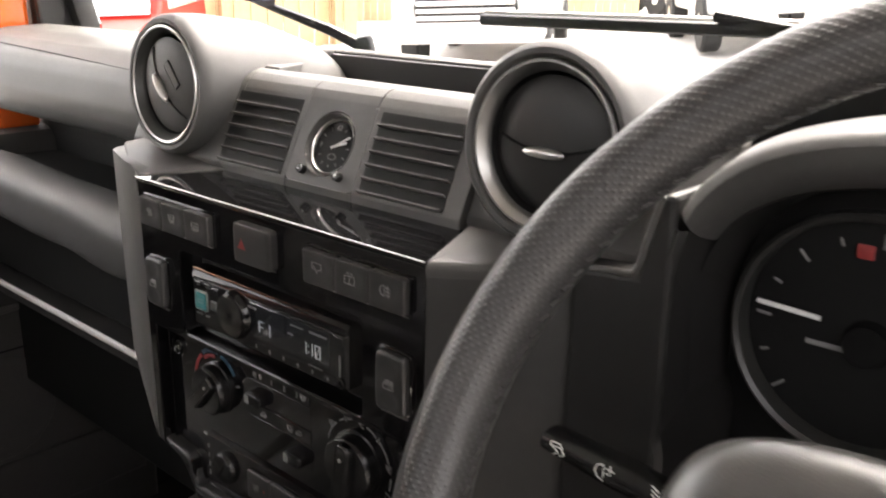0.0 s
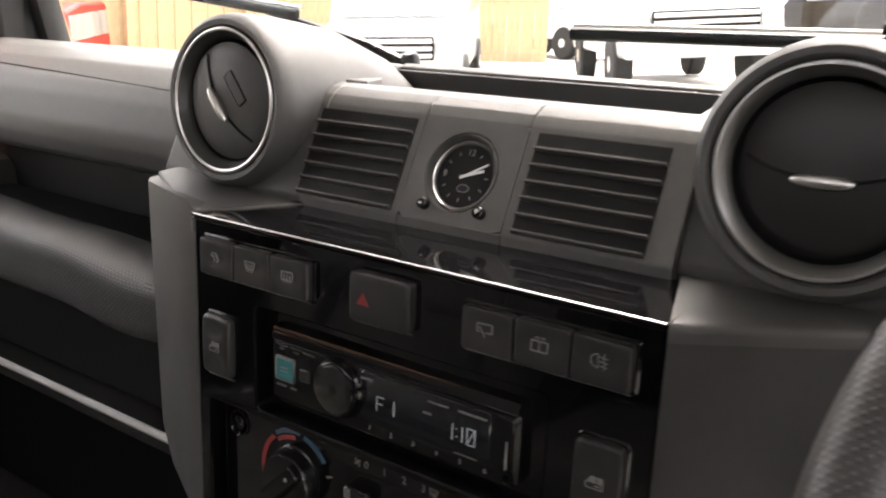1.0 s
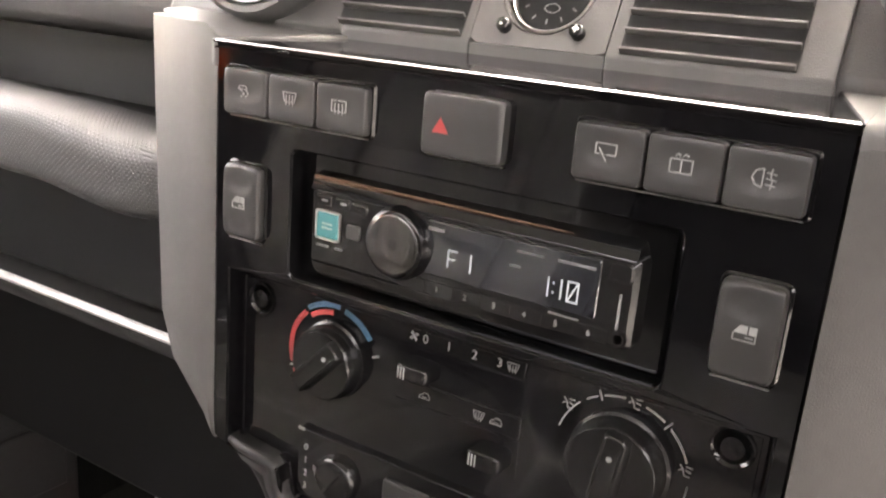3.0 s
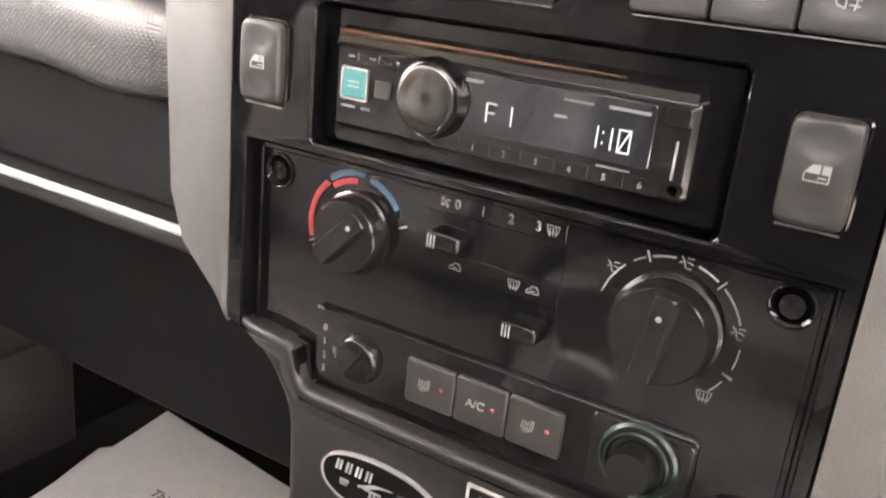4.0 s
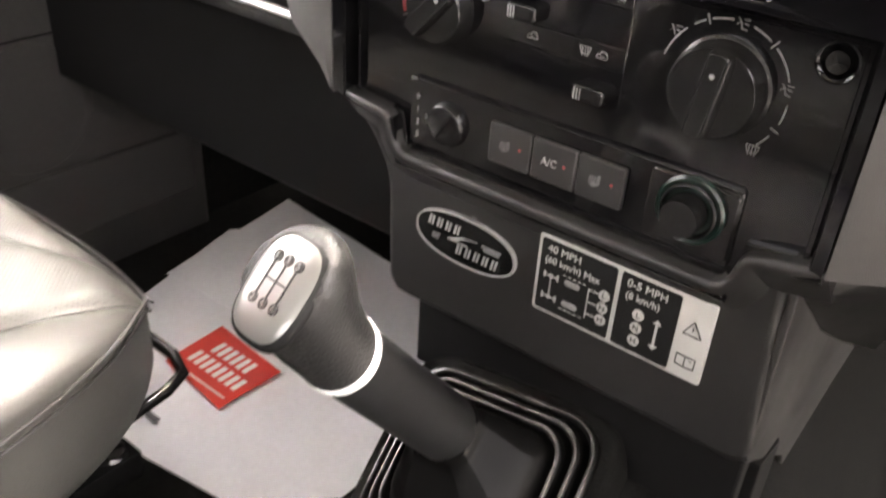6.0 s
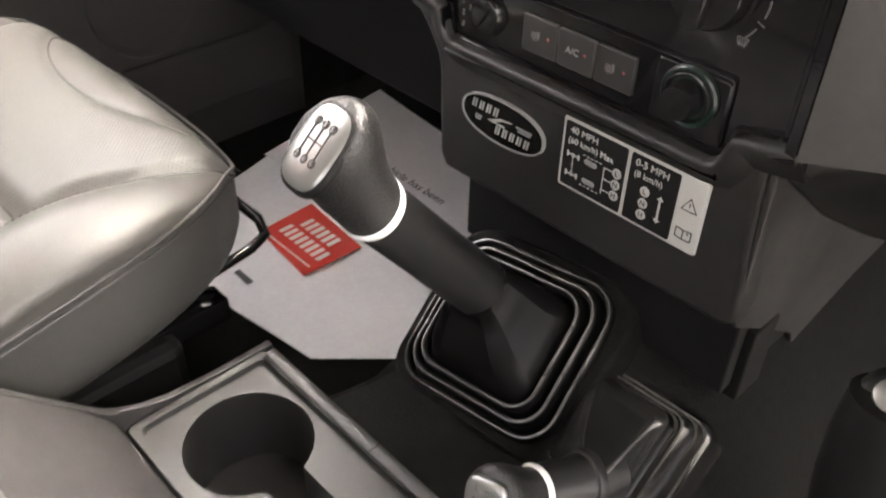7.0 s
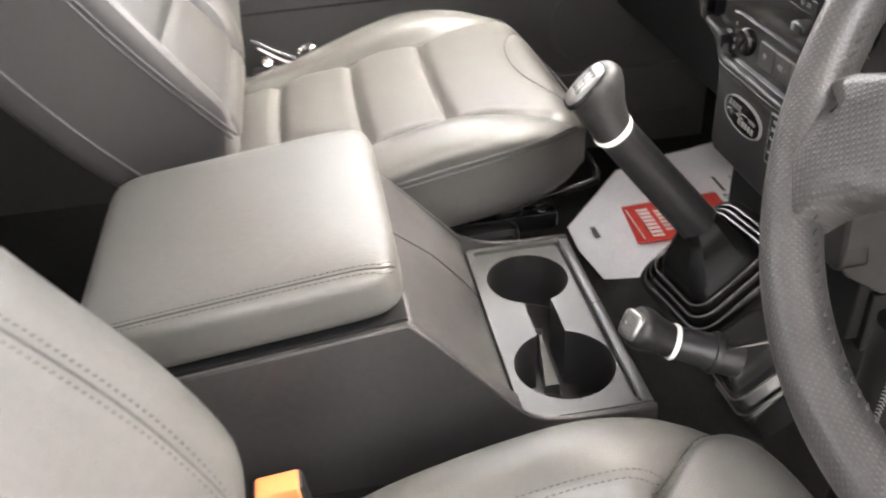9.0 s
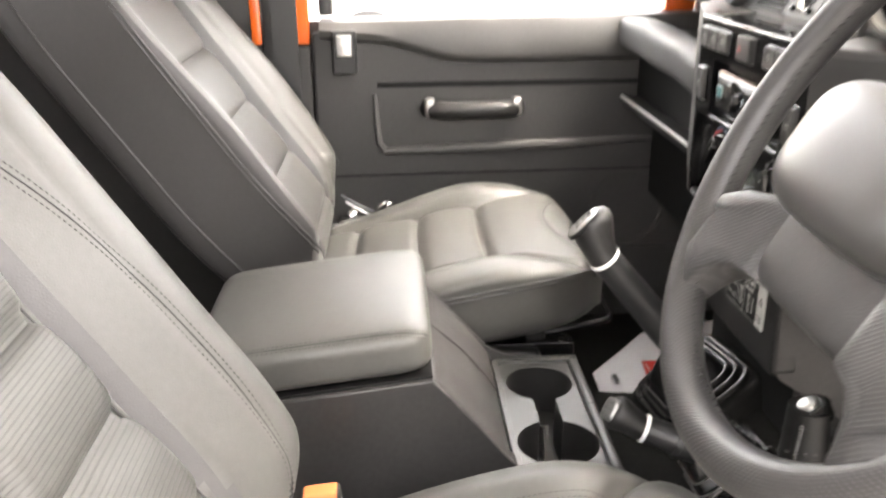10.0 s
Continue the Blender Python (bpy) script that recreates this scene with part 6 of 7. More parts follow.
# ---------------------------------------------------------------- seats
def seat(name, cx, cy, cz, label, lean_deg, push, back_z, insert_u, stitch_u, edge_u, edge_out, flare, front_mat, dome):
    t = thing(name, (cx, -0.35, FLOOR), label, "seat", "front seats")
    part("base_box", bx(cx - 0.20, cx + 0.20, -0.56, cy + 0.12, FLOOR, cz - 0.055, 0.01), "dark", t)
    wide, deep, thick = 0.226, 0.220 if dome == 1.0 else 0.2325, 0.052
    cross = (-0.62, -0.16, 0.28) if dome == 1.0 else (-0.64, -0.205, 0.213)
    plan, pp = (3.6, 4.2) if dome == 1.0 else (3.0, 3.5)

    def edge_at(v):
        return edge_u + edge_out * smooth_step(flare[0], flare[1], v)

    def cush(u, v, w, P):
        front = smooth_step(-0.9, 0.35 if dome == 1.0 else 0.62, v)
        if w > -0.2:
            k = smooth_step(0.15, 0.7, w)
            edge = edge_at(v)
            bol = smooth_step(edge - 0.06, edge + 0.22, abs(u))
            if w > 0:
                P.z *= dome
            P.z -= 0.024 * (1 - dome) * (1 - smooth_step(edge - 0.10, edge + 0.04, abs(u))) * smooth_step(0.0, 0.6, w) * (1 - 0.7 * smooth_step(0.3, 0.75, v))
            P.z += 0.020 * bol * (smooth_step(-1.0, -0.7, v) if dome == 1.0 else smooth_step(-0.7, 0.2, v)) * (1 - 0.95 * smooth_step(0.1, 0.9, v))
            inn = 1 - smooth_step(edge - 0.05, edge, abs(u))
            P.z += 0.004 * inn * k
            P.z -= 0.012 * groove(abs(u), edge, 0.045) * k * (1 - 0.6 * smooth_step(0.3, 0.6, v))
            for gv in cross:
                P.z -= 0.010 * groove(v, gv + 0.05 * u * u, 0.032) * inn * k
                P.z += 0.004 * groove(v, gv + 0.2, 0.13) * inn * k
            e = math.hypot(u / 0.6, (v - 1.02) / 0.36)
            P.z -= 0.0025 * groove(e, 1.0, 0.07) * k
        if w < 0:
            P.z *= 1.5
            q = min(-w, 0.97)
            f = (1 - q ** 8) ** 0.125 / (1 - q ** pp) ** (1 / pp)
            P.x, P.y = P.x * f, P.y * f
        P.z += 0.048 * front - 0.040 * smooth_step(0.62 if dome == 1.0 else 0.70, 1.0, v) ** 2
        return P

    def on_cushion(u, v, lift=0.0):
        q = min((abs(u) ** plan + abs(v) ** plan) ** (1 / plan), 0.985)
        w = (1 - q ** pp) ** (1 / pp)
        return Vector((cx, cy, cz + lift)) + cush(u, v, w, Vector((u * wide, v * deep, w * thick)))
    soft, panel = pillow((cx, cy, cz), (wide, deep, thick), pp, (88, 88, 20), cush, plan=plan, split=lambda u, v, w: w > 0.35 and v > cross[2] and abs(u) < edge_at(v))
    c = part("cushion", soft, "leather", t, "black leather cushion with stitched panels")
    part("front_panel", panel, front_mat, c, "black leather front panel")
    for s in (-1, 1):
        part("seam", tube([on_cushion(s * edge_at(-0.9 + 1.75 * i / 60), -0.9 + 1.75 * i / 60) for i in range(61)], 0.0010, 6), "seam", c)
    for gv in cross:
        w0 = edge_u - 0.03
        part("seam", tube([on_cushion(w0 * (i / 12 - 1), gv + 0.05 * (w0 * (i / 12 - 1)) ** 2) for i in range(25)], 0.0009, 6), "seam", c)
    part("seam", tube([on_cushion(0.6 * math.cos(a), 1.02 + 0.36 * math.sin(a)) for a in [radians(190 + 160 * i / 30) for i in range(31)]], 0.0009, 6), "seam", c)
    st = bmesh.new()
    for s in (-1, 1):
        for o in (0.022, 0.045):
            dashes(st, [on_cushion(s * (edge_u + 0.05 + o), -0.8 + 1.2 * i / 30) for i in range(31)])
    tagged(part("stitching", st, "stitch", c), kind="stuff")
    pts = []
    for i in range(72):
        a = 2 * math.pi * i / 72
        q = (abs(math.cos(a)) ** plan + abs(math.sin(a)) ** plan) ** (1 / plan)
        v = math.sin(a) / q
        pts.append((cx + (wide + 0.0006) * math.cos(a) / q, cy + (deep + 0.0006) * v, cz + 0.012 + 0.048 * smooth_step(-0.9, 0.35 if dome == 1.0 else 0.62, v) - 0.040 * smooth_step(0.62 if dome == 1.0 else 0.70, 1.0, v) ** 2))
    part("piping", tube(pts, 0.0016, 6, loop=True), "leather_dark", c)
    part("piping", tube([(p[0], p[1], p[2] - 0.007) for p in pts], 0.0013, 6, loop=True), "leather_dark", c)
    part("front_valance", bx(cx - 0.17, cx + 0.17, cy + 0.10, cy + 0.13, cz - 0.085, cz - 0.03, 0.006), "dark", t)
    z = cz - 0.030
    part("adjuster_bar", tube([(cx + 0.160, cy + 0.10, z - 0.02), (cx + 0.165, cy + 0.205, z), (cx + 0.157, cy + 0.224, z), (cx + 0.135, cy + 0.232, z), (cx - 0.135, cy + 0.232, z), (cx - 0.157, cy + 0.224, z), (cx - 0.165, cy + 0.205, z), (cx - 0.160, cy + 0.10, z - 0.02)], 0.0045, 10), "satin", t, "black adjuster bar")
    for s in (-1, 1):
        part("seat_rail", bx(cx + s * 0.17 - 0.012, cx + s * 0.17 + 0.012, -0.56, cy + 0.17, cz - 0.075, cz - 0.052, 0.003), "satin", t)
        part("rail_bolt", lathe([(0, 0.009), (0.005, 0.009), (0.006, 0.007), (0.006, 0)], (cx + s * 0.17, cy + 0.155, cz - 0.052), (0, 0, 1), 8), "chrome", t)
    # backrest in its own leaning frame
    m = Matrix.Translation((cx, -0.548 + push, back_z)) @ Matrix.Rotation(radians(lean_deg), 4, "X")

    bp = 4.2 if dome == 1.0 else 7.5
    rows, head = ((-0.62, -0.34, -0.06, 0.22), 0.50) if dome == 1.0 else ((-0.88, -0.57, -0.24), 0.09)

    def back(u, v, w, P):
        P.x *= 1.0 - 0.12 * smooth_step(0.3, 1.0, w) - 0.05 * smooth_step(-0.5, -1.0, w)
        P.y += 0.012 * smooth_step(-0.3, -1.0, w)
        if v > -0.2:
            bol = (smooth_step(insert_u - 0.03, 0.80, abs(u)) if dome == 1.0 else min(max((abs(u) - insert_u) / (0.97 - insert_u), 0.0), 1.0)) * (1 - smooth_step(0.45, 0.9, w)) * smooth_step(-1.0, -0.75, w)
            P.y += (0.040 if dome == 1.0 else 0.040 + 0.016 * groove(w, -0.30, 0.45)) * bol
            k = smooth_step(0.1, 0.6, v)
            inn = 1 - smooth_step(insert_u - 0.03, insert_u + 0.02, abs(u))
            P.y -= 0.014 * groove(abs(u), insert_u + 0.02, 0.04) * k * (1 - smooth_step(0.75, 0.9, w))
            P.y -= 0.002 * groove(abs(u), stitch_u, 0.025) * k * (1 - smooth_step(0.5, 0.7, w))
            for gw in rows:
                P.y -= (0.009 if dome == 1.0 else 0.005) * groove(w, gw, 0.024 if dome == 1.0 else 0.018) * inn * k
                P.y += (0.004 if dome == 1.0 else 0.002) * groove(w, gw + 0.14, 0.1) * inn * k
            P.y -= 0.007 * groove(w, head, 0.02) * k * inn
        return P

    def on_back(u, w):
        v = max(1 - abs(u) ** bp - abs(w) ** bp, 0) ** (1 / bp)
        return m @ (Vector((0, 0, 0.26)) + back(u, v, w, Vector((u * 0.226, v * 0.060, w * 0.31))))
    soft, panel = pillow((0, 0, 0), (0.226, 0.060, 0.31), bp, (84, 18, 84), back, m=m @ Matrix.Translation((0, 0, 0.26)), split=lambda u, v, w: v > 0.5 and abs(u) < insert_u and w < head)
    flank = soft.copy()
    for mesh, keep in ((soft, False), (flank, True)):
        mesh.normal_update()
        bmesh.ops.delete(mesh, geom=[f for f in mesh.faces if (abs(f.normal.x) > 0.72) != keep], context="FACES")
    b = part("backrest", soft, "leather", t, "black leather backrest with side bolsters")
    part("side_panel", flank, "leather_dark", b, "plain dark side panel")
    part("ribbed_panel", panel, "ribbed" if dome == 1.0 else "insert", b, "finely ribbed leather panel" if dome == 1.0 else "stitched leather insert")
    st = bmesh.new()
    for s in (-1, 1):
        def side(w, y):
            k = 1.0 - 0.12 * smooth_step(0.3, 1.0, w) - 0.05 * smooth_step(-0.5, -1.0, w)
            return m @ Vector((s * 0.2265 * k, y + 0.012 * smooth_step(-0.3, -1.0, w), 0.26 + 0.31 * w))
        ws = [-0.85 + 1.65 * i / 40 for i in range(41)]
        part("piping", tube([side(w, -0.018) for w in ws], 0.0018, 6), "leather_dark", b)
        front_edge = [0.030 + 0.012 * (1 - smooth_step(0.45, 0.9, w)) if dome == 1.0 else 0.044 + 0.038 * (1 - smooth_step(0.45, 0.9, w)) for w in ws]
        part("piping", tube([side(w, y) for w, y in zip(ws, front_edge)], 0.0016, 6), "leather_dark", b)
        part("piping", tube([side(w, y - 0.006) for w, y in zip(ws, front_edge)], 0.0014, 6), "leather_dark", b)
        ws = [-0.88 + 1.4 * i / 50 for i in range(51)]
        part("seam", tube([on_back(s * (insert_u + 0.015), w) for w in ws], 0.0012, 6), "seam", b)
        if s == 1:
            part("seam", tube([on_back((insert_u + 0.01) * (i / 12 - 1), head) for i in range(25)], 0.0016, 6), "seam", b)
        bend = [stitch_u + 0.02 - 0.35 * (w + 0.4) ** 2 for w in ws]
        if dome != 1.0:
            continue
        part("seam", tube([on_back(s * q, w) for q, w in zip(bend, ws)], 0.0008, 6), "seam", b)
        for o in (-0.022, 0.022):
            dashes(st, [on_back(s * (q + o), w) for q, w in zip(bend, ws)])
    if dome == 1.0:
        tagged(part("stitching", st, "stitch", b), kind="stuff")
    part("headrest", pillow((0, 0, 0), (0.13, 0.045, 0.085), 3.6, 22, m=m @ Matrix.Translation((0, 0.01, 0.66))), "leather", t)
    for s in (-1, 1):
        part("headrest_post", tube([m @ Vector((s * 0.06, 0, 0.55)), m @ Vector((s * 0.06, 0.005, 0.60))], 0.006, 10), "chrome", t)
    part("hinge_cover", bx(cx - 0.215, cx + 0.215, -0.60, -0.46, cz - 0.08, cz + 0.01, 0.02), "dark", t)
    return t


seat("passenger_seat", -0.392, -0.2895, 0.280, "black leather passenger seat with stitched panels, leaning back", 34, 0.0, 0.345, 0.53, 0.73, 0.60, 0.16, (0.2, 0.9), "insert", 0.52)
seat("driver_seat", 0.43, -0.275, 0.222, "black leather driver seat with side bolsters, leaning back", 33, 0.022, 0.325, 0.30, 0.64, 0.62, 0.28, (0.25, 0.68), "insert", 1.0)


def buckle():
    t = thing("seat_belt_buckle", (0.19, -0.45, 0.2), "seat belt buckle with orange release button", "buckle")
    m = Matrix.Translation((0.188, -0.450, 0.268)) @ Matrix.Rotation(radians(6), 4, "X")
    part("body", bx(-0.010, 0.010, -0.019, 0.019, -0.06, 0.013, 0.003, m=m), "dark", t)
    part("release_button", bx(-0.0085, 0.0112, -0.0165, 0.0165, 0.0005, 0.0145, 0.002, m=m), "amber", t, "orange release button")
    part("stalk", tube([(0.192, -0.45, 0.21), (0.19, -0.44, 0.12), (0.18, -0.43, FLOOR)], 0.007, 10), "dark", t)
    return t


buckle()


# ---------------------------------------------------------------- passenger door
def door():
    t = thing("door_left", (-0.72, -0.15, 0.1), "closed passenger door with grey moulded trim", "door")
    X = -0.70
    part("trim_panel", bx(X - 0.03, X, -0.515, 0.30, 0.02, 0.612, 0.006), "door", t, "dark moulded door trim")
    rings = []
    for y, low in ((-0.50, 0.600), (-0.40, 0.592), (-0.36, 0.585), (-0.28, 0.562), (-0.24, 0.556), (0.0, 0.556), (0.25, 0.558)):
        up = 0.012 * (y + 0.5)
        rings.append([(X - 0.03, y, low - 0.004), (X + 0.002, y, low), (X + 0.014, y, low + 0.008), (X + 0.017, y, low + 0.018), (X + 0.010, y, 0.620 + up), (X + 0.002, y, 0.630 + up), (X - 0.03, y, 0.636 + up)])
    part("window_ledge", loft(rings), "cheek", t, "grey padded window ledge")
    part("pocket_edge", tube([(X + 0.001, -0.405, 0.50), (X + 0.004, -0.403, 0.46), (X + 0.005, -0.400, 0.41), (X + 0.006, -0.39, 0.396)], [0.003, 0.005, 0.006, 0.007], 10), "cheek", t)
    part("armrest_ledge", tube([(X + 0.004, -0.39, 0.394), (X + 0.008, -0.2, 0.399), (X + 0.006, 0.0, 0.405), (X, 0.12, 0.408)], [0.007, 0.010, 0.009, 0.004], 12), "cheek", t)
    # black strip painted in for the shade along the pocket's top
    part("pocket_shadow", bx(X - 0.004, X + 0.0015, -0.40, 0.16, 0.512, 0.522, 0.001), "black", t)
    hp = []
    for y, o in ((-0.31, 0.004), (-0.30, 0.024), (-0.27, 0.034), (-0.18, 0.034), (-0.15, 0.024), (-0.14, 0.004)):
        hp.append((X + o, y, 0.474))
    h = part("pull_handle", tube(hp, 0.0145, 14, squash=1.15), "dark", t, "grey moulded pull handle")
    for y in (-0.305, -0.145):
        part("handle_cap", pillow((X + 0.022, y, 0.478), (0.013, 0.010, 0.018), 4, 10), "ring", h)
    part("lock_housing", bx(X - 0.002, X + 0.022, -0.478, -0.434, 0.540, 0.618, 0.004), "dark", t)
    part("lock_lever", bx(X + 0.018, X + 0.028, -0.470, -0.442, 0.572, 0.610, 0.003), "silver", t, "silver lock lever")
    part("seam", tube([(X + 0.001, -0.49, 0.345), (X + 0.001, 0.28, 0.352)], 0.0015, 6), "black", t)
    part("speaker_grille", lathe([(0, 0.075), (0.0012, 0.074), (0.0012, 0.066), (0.0008, 0.064), (0.0008, 0)], (X, 0.08, 0.27), (1, 0, 0), 40), "door", t)
    part("lower_trim", bx(X - 0.003, X + 0.006, -0.48, 0.28, 0.10, 0.19, 0.004), "door", t)
    fr = bmesh.new()
    for y0, y1, z0, z1 in ((-0.50, -0.475, 0.64, 1.19), (0.19, 0.215, 0.64, 1.19), (-0.50, 0.20, 1.165, 1.19)):
        bx(-0.735, -0.705, y0, y1, z0, z1, 0.004, bm=fr)
    part("window_frame", fr, "dark", t)
    pane = part("window_pane", bx(-0.722, -0.719, -0.48, 0.18, 0.635, 1.17), "glass", t)
    pane.visible_shadow = False
    return t


door()
setting("b_pillar_left", bx(-0.745, -0.705, -0.560, -0.518, 0.590, 1.2, 0.004), "orange", "orange painted door pillar edge", "pillar")
setting("pillar_lower_left", bx(-0.745, -0.705, -0.560, -0.518, 0.05, 0.588, 0.004), "door", "dark plastic shut face below the pillar", "pillar")
setting("pillar_edge_left", bx(-0.74, -0.697, -0.621, -0.602, 0.592, 1.2, 0.003), "orange", "orange painted rear edge of the door pillar", "pillar")
setting("pillar_cover_left", bx(-0.74, -0.695, -0.600, -0.561, 0.05, 1.2, 0.006), "door", "dark plastic pillar cover", "pillar")


def belt():
    t = thing("seat_belt", (-0.66, -0.52, 0.3), "black seat belt hanging by the pillar with a chrome tongue", "seat belt")
    part("webbing", bx(-0.668, -0.665, -0.580, -0.535, 0.12, 1.15), "rubber", t)
    part("tongue", rim_frame(-0.012, 0.012, -0.018, 0.018, 0.005, -0.0015, 0.0015, 0.004), "chrome", t, "chrome belt tongue")
    return t


def belt_anchor():
    t = thing("belt_anchor", (-0.60, -0.43, 0.27), "metal seat belt anchor beside the passenger seat", "belt anchor")
    part("strap", tube([(-0.612, -0.47, 0.335), (-0.606, -0.44, 0.318), (-0.60, -0.41, 0.305)], 0.003, 8), "satin", t)
    part("strap", tube([(-0.612, -0.462, 0.322), (-0.606, -0.432, 0.304), (-0.60, -0.405, 0.294)], 0.0025, 8), "ring", t)
    part("bolt", lathe([(0, 0.009), (0.005, 0.009), (0.007, 0.006), (0.007, 0)], (-0.607, -0.452, 0.300), (0.6, 0.2, 0.7), 12), "chrome", t)
    part("hook", tube([(-0.598 + 0.014 * math.cos(a), -0.392 + 0.014 * math.sin(a), 0.318 + 0.008 * math.sin(a)) for a in [radians(20 + 28 * i) for i in range(9)]], 0.003, 8), "chrome", t)
    part("bracket", bx(-0.618, -0.594, -0.475, -0.40, FLOOR, 0.292, 0.004), "dark", t)
    return t


belt_anchor()
b = belt()
tg = [c for c in b.children if c.name.startswith("tongue")][0]
tg.matrix_local = pose(0.006, -0.035, 0.267, 0, 0, 90)


# ---------------------------------------------------------------- paper mat
def paper_mat():
    t = thing("paper_mat", (-0.42, 0.2, FLOOR), "white printed paper floor mat in the passenger footwell", "paper mat")
    # two creased sheets, one half over the other
    def sheet(outline, z, name="sheet"):
        bm = bmesh.new()
        vs = [bm.verts.new((x, y, z)) for x, y in outline]
        f = bm.faces.new(vs)
        bmesh.ops.triangulate(bm, faces=[f])
        for _ in range(4):
            bmesh.ops.subdivide_edges(bm, edges=list(bm.edges), cuts=1, use_grid_fill=True)
        for v in bm.verts:
            v.co.z += 0.004 * max(0, noise.noise(Vector((v.co.x * 9, v.co.y * 9, z * 100)))) + 0.0008
        r = bmesh.ops.extrude_face_region(bm, geom=list(bm.faces))
        bmesh.ops.translate(bm, verts=[g for g in r["geom"] if isinstance(g, bmesh.types.BMVert)], vec=(0, 0, 0.0008))
        return part(name, bm, "paper", t, "creased white paper sheet")
    sheet([(-0.266, -0.015), (-0.386, -0.032), (-0.45, -0.03), (-0.60, 0.10), (-0.657, 0.30), (-0.60, 0.36), (-0.200, 0.20), (-0.200, 0.06)], FLOOR + 0.001)
    sheet([(-0.200, 0.19), (-0.62, 0.17), (-0.657, 0.408), (-0.351, 0.377), (-0.202, 0.330)], FLOOR + 0.006)
    top = FLOOR + 0.0075
    rb = part("red_block", prism([(-0.374, 0.056), (-0.478, 0.066), (-0.483, 0.148), (-0.371, 0.139)], "z", top, top + 0.0006), "red_ink", t, "red printed block with pale lettering bars")
    for i in range(2):
        for k in range(8 - 2 * i):
            x = -0.464 + 0.008 * i + 0.0105 * k
            part("print_bar", bx(x, x + 0.0062, 0.084 + 0.026 * i, 0.103 + 0.026 * i, top + 0.0006, top + 0.0010), "white", rb)
    part("print_bar", bx(-0.468, -0.382, 0.0690, 0.0710, top + 0.0006, top + 0.0010), "white", rb)
    part("red_strip", prism([(-0.388, 0.199), (-0.478, 0.196), (-0.480, 0.224), (-0.388, 0.224)], "z", top + 0.004, top + 0.0046), "red_ink", t, "red printed strip")
    for words, x, y in (("This vehicle has been", -0.526, 0.271), ("and protected with", -0.470, 0.238)):
        text(words, 0.0185, Matrix.Translation((x, y, top + 0.0046)), "ink", t, "print", align="LEFT")
    part("print_bar", bx(-0.526, -0.480, 0.238, 0.243, top + 0.004, top + 0.0045), "ink", t)
    part("print_bar", bx(-0.433, -0.404, 0.000, 0.008, top, top + 0.0004), "ink", t)
    return t


paper_mat()


# ---------------------------------------------------------------- windscreen and what lies beyond
setting("front_pillar_left", bx(-0.76, -0.715, 0.130, 0.186, 0.64, 1.2, 0.006), "orange", "orange painted front door pillar", "pillar")


setting("front_pillar_cover_left", prism([(0.200, 0.64), (0.268, 0.64), (0.262, 0.77), (0.158, 1.2), (0.100, 1.2), (0.188, 0.84)], "x", -0.739, -0.700, 0.004), "dark", "black plastic cover of the windscreen pillar", "pillar")


def windscreen():
    t = thing("windscreen", (0, 0.26, 0.77), "flat clear windscreen in a black frame", "windscreen")
    lean = 0.25
    fr = bmesh.new()
    for x0, x1, z0, z1 in ((-0.735, -0.682, 0.76, 1.2), (0.682, 0.735, 0.76, 1.2), (-0.70, 0.70, 1.16, 1.2), (-0.70, 0.70, 0.735, 0.765)):
        bx(x0, x1, 0.235, 0.265, z0, z1, 0.006, bm=fr)
    for v in fr.verts:
        v.co.y -= (v.co.z - 0.77) * lean
    part("frame", fr, "dark", t)
    p = bx(-0.685, 0.685, 0.262, 0.266, 0.76, 1.17)
    for v in p.verts:
        v.co.y -= (v.co.z - 0.77) * lean
    pane = part("pane", p, "glass", t)
    pane.visible_shadow = False
    return t


windscreen()


def wiper(points, blade):
    t = thing("windscreen_wiper", points[0], "black windscreen wiper arm and blade on the glass", "wiper", "wipers")
    part("arm", tube(points, [0.007, 0.006, 0.0045, 0.004][:len(points)], 8), "satin", t)
    part("blade", tube(blade, 0.0035, 8, squash=1.4), "satin", t)
    part("blade_spine", tube([(p[0], p[1] + 0.004, p[2] + 0.006) for p in blade], 0.0022, 8), "silver", t)
    part("spindle", lathe([(-0.02, 0.009), (0.01, 0.009), (0.014, 0.006), (0.014, 0)], points[0], (0, -0.3, 1), 16), "satin", t)
    return t


wiper([(-0.225, 0.31, 0.765), (-0.265, 0.296, 0.782), (-0.34, 0.288, 0.800), (-0.40, 0.284, 0.815)], [(-0.66, 0.276, 0.832), (-0.50, 0.278, 0.824), (-0.34, 0.282, 0.808)])
wiper([(0.42, 0.31, 0.765), (0.36, 0.292, 0.785), (0.20, 0.284, 0.806), (0.16, 0.281, 0.812)], [(-0.055, 0.286, 0.801), (0.16, 0.284, 0.803), (0.42, 0.283, 0.805)])


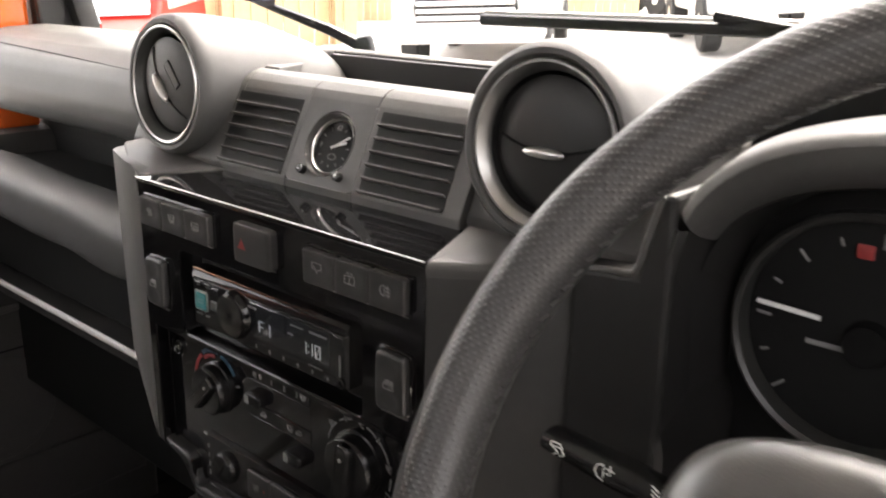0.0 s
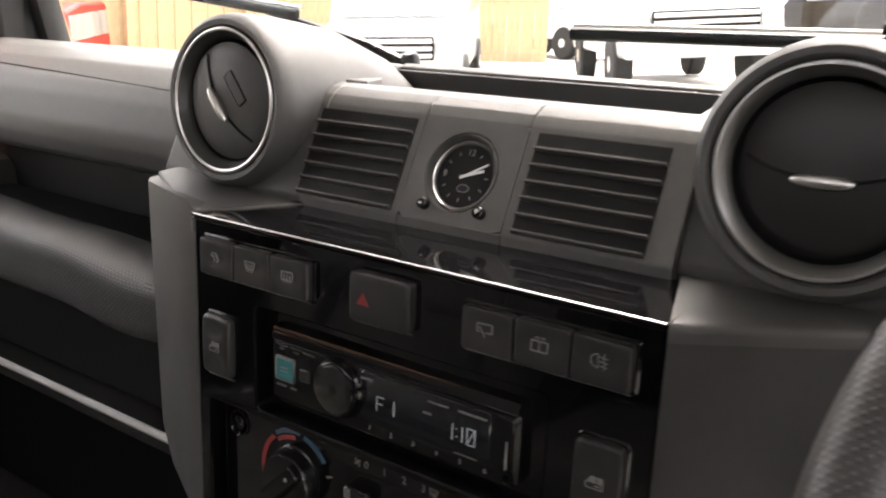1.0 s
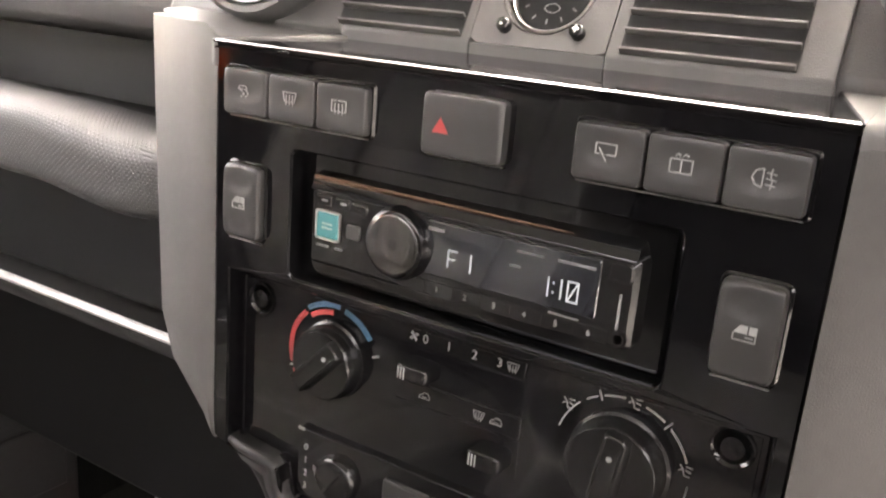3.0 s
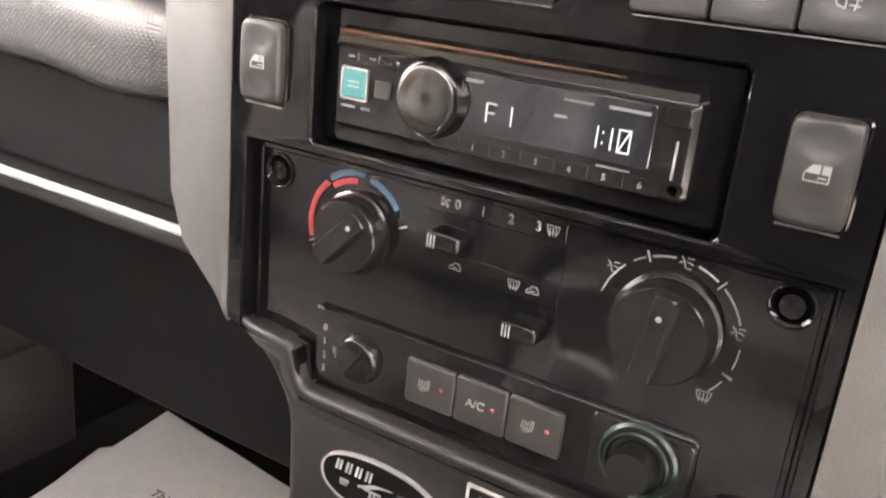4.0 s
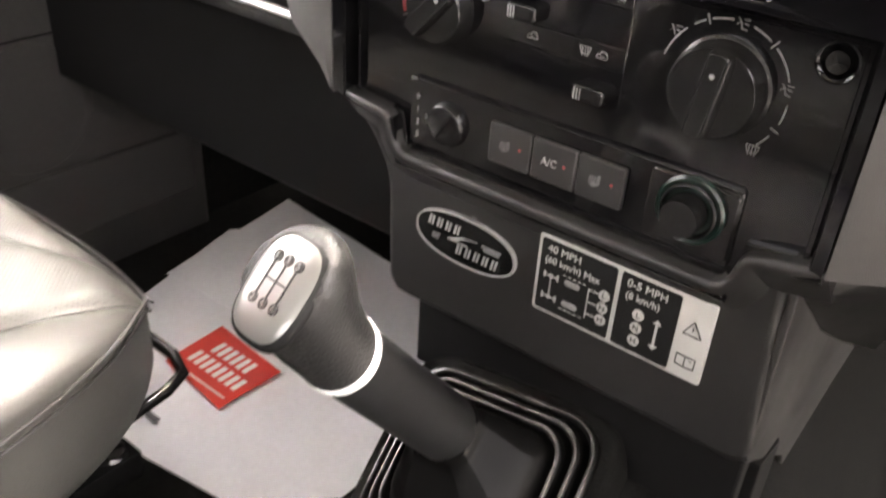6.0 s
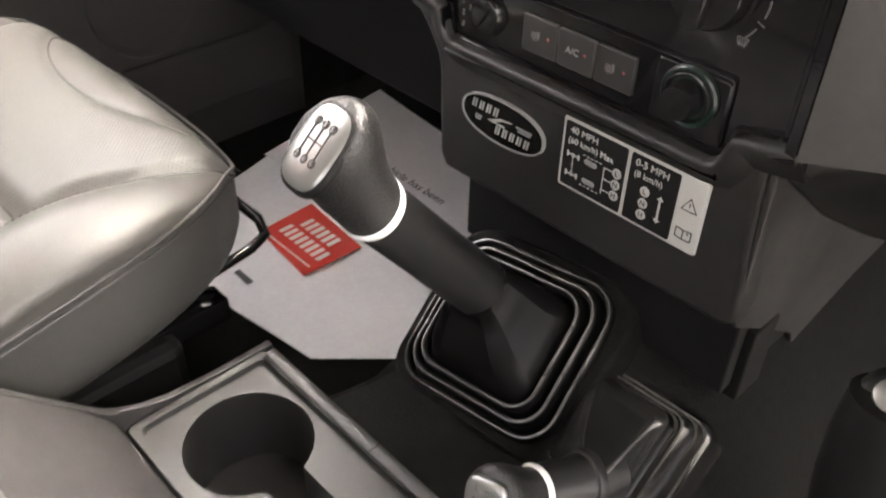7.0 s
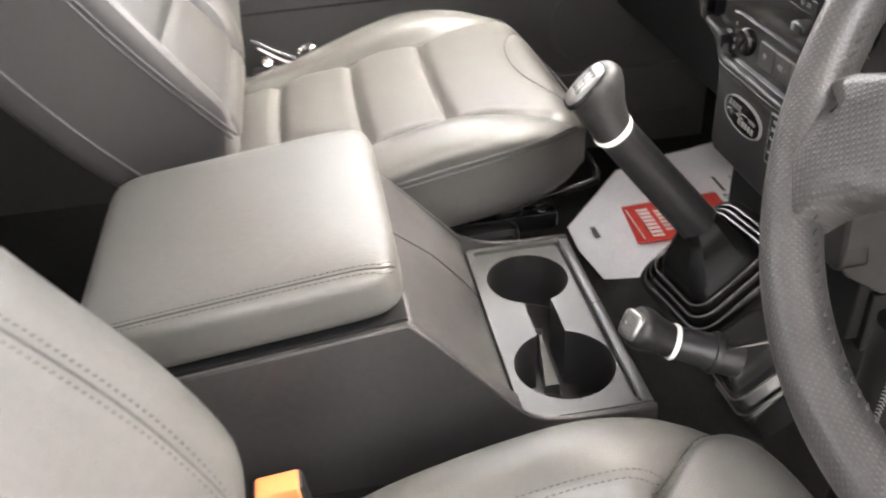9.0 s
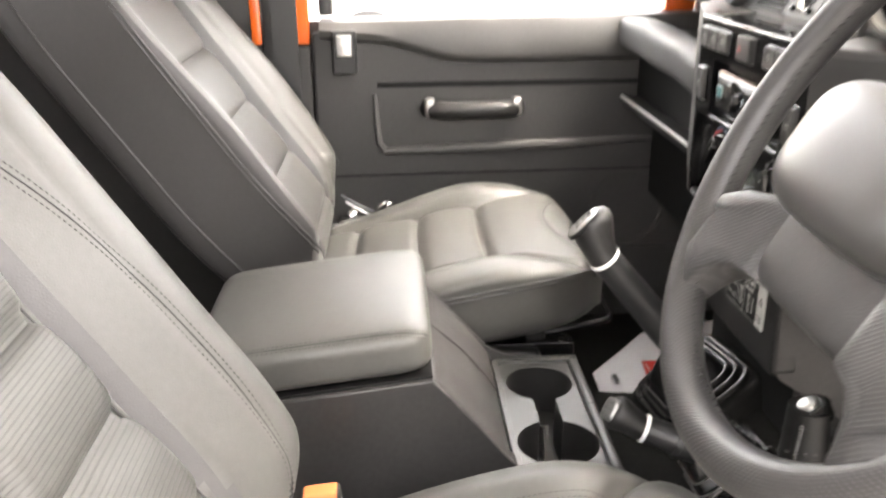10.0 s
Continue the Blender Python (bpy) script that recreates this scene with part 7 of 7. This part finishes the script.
def fence(x, y, turn, count, ground):
    t = thing("fence", (x, y, ground), "pale timber board fence at the edge of the yard", "fence", "yard fences")
    me = bpy.data.meshes.new("board")
    bm = bx(-0.072, 0.072, -0.011, 0.011, 0.0, 1.85, 0.004, 1)
    bm.to_mesh(me)
    bm.free()
    me.materials.append(M["fence"])
    rnd = random.Random(4)
    along = Matrix.Rotation(radians(turn), 4, "Z")
    for i in range(count):
        ob = bpy.data.objects.new("board", me)
        scene.collection.objects.link(ob)
        ob.parent = t
        at = along @ Vector((0.15 * i, 0.02 * (i % 2), 0))
        ob.matrix_local = Matrix.Translation((0, 0, lie(x + at.x, y + at.y) - ground + rnd.uniform(-0.03, 0.01))) @ along @ Matrix.Translation((0.15 * i, 0.02 * (i % 2), 0))
    for i in range(0, count, 14):
        at = along @ Vector((0.15 * i, 0, 0))
        part("post", bx(-0.06, 0.06, -0.16, -0.04, -0.05, 1.95, 0.008, m=Matrix.Translation((x, y, lie(x + at.x, y + at.y))) @ along @ Matrix.Translation((0.15 * i, 0, 0))), "fence", t)
    return t


fence(-22, 6.5, 38, 110, -0.4)
fence(-13.0, -9.0, 84, 130, -0.75)


def parked_car(x, y, turn, paint, label, group="parked cars", size=1.0):
    z = lie(x, y)
    up = Vector((lie(x - 0.8, y) - lie(x + 0.8, y), lie(x, y - 0.8) - lie(x, y + 0.8), 1.6)).normalized()
    m = Matrix.Translation((x, y, z)) @ Vector((0, 0, 1)).rotation_difference(up).to_matrix().to_4x4() @ Matrix.Rotation(radians(turn), 4, "Z") @ Matrix.Scale(size, 4)
    t = thing("parked_car", (x, y, z), label, "car", group)
    prof = [(-2.2, 0.45), (-2.25, 0.75), (-2.2, 1.02), (-1.0, 1.12), (-0.55, 1.70), (0.2, 1.80), (1.6, 1.76), (2.1, 1.15), (2.2, 0.9), (2.2, 0.45)]
    bm = prism(prof, "x", -0.92, 0.92, 0.06, 3)
    bmesh.ops.transform(bm, matrix=m, verts=bm.verts)
    part("body", bm, paint, t)
    g = part("grille", bx(-0.62, 0.62, -2.30, -2.22, 0.72, 1.0, 0.02, m=m), "satin", t)
    for i in range(3):
        part("slat", bx(-0.60, 0.60, -2.33, -2.29, 0.75 + 0.085 * i, 0.80 + 0.085 * i, 0.01, m=m), "trim", g)
    for s in (-1, 1):
        part("headlight", pillow((0, 0, 0), (0.13, 0.05, 0.12), 2.6, 12, m=m @ Matrix.Translation((s * 0.76, -2.24, 0.88))), "lens", t)
        for yy in (-1.4, 1.35):
            w = lathe([(-0.12, 0.22), (-0.12, 0.34), (-0.09, 0.37), (0.09, 0.37), (0.12, 0.34), (0.12, 0.22)], (s * 0.84, yy, 0.37), (1, 0, 0), 28)
            bmesh.ops.transform(w, matrix=m, verts=w.verts)
            wh = part("wheel", w, "tyre", t)
            w = lathe([(-0.10, 0.22), (0.11, 0.22), (0.12, 0.10), (0.13, 0.0)], (s * 0.84, yy, 0.37), (s, 0, 0), 20)
            bmesh.ops.transform(w, matrix=m, verts=w.verts)
            part("rim", w, "silver", wh)
    part("windscreen", loft([[m @ Vector((-0.78, -1.0, 1.16)), m @ Vector((0.78, -1.0, 1.16)), m @ Vector((0.70, -0.58, 1.66)), m @ Vector((-0.70, -0.58, 1.66))], [m @ Vector((-0.78, -1.03, 1.18)), m @ Vector((0.78, -1.03, 1.18)), m @ Vector((0.70, -0.61, 1.68)), m @ Vector((-0.70, -0.61, 1.68))]]), "tinted", t)
    for s in (-1, 1):
        part("side_window", bx(s * 0.925 - 0.01, s * 0.925 + 0.01, -0.5, 1.6, 1.2, 1.62, 0.01, m=m), "tinted", t)
    return t


parked_car(-4.75, 12.3, 35, "white_paint", "white parked car with a slatted grille facing the yard", size=1.05)
parked_car(-7.6, 9.9, 30, "white_paint", "white parked car with a slatted grille facing the yard")
parked_car(-10.5, 19.5, 70, "white_paint", "white parked car seen from the side with dark wheels")
parked_car(-2.2, 18.0, 75, "lcd", "dark parked car seen from the side")
parked_car(-11.0, 6.1, 40, "red_paint", "low red parked car beside the fence", size=0.78)
parked_car(-9.0, -1.95, 0, "white_paint", "white parked car standing beside the yard fence")
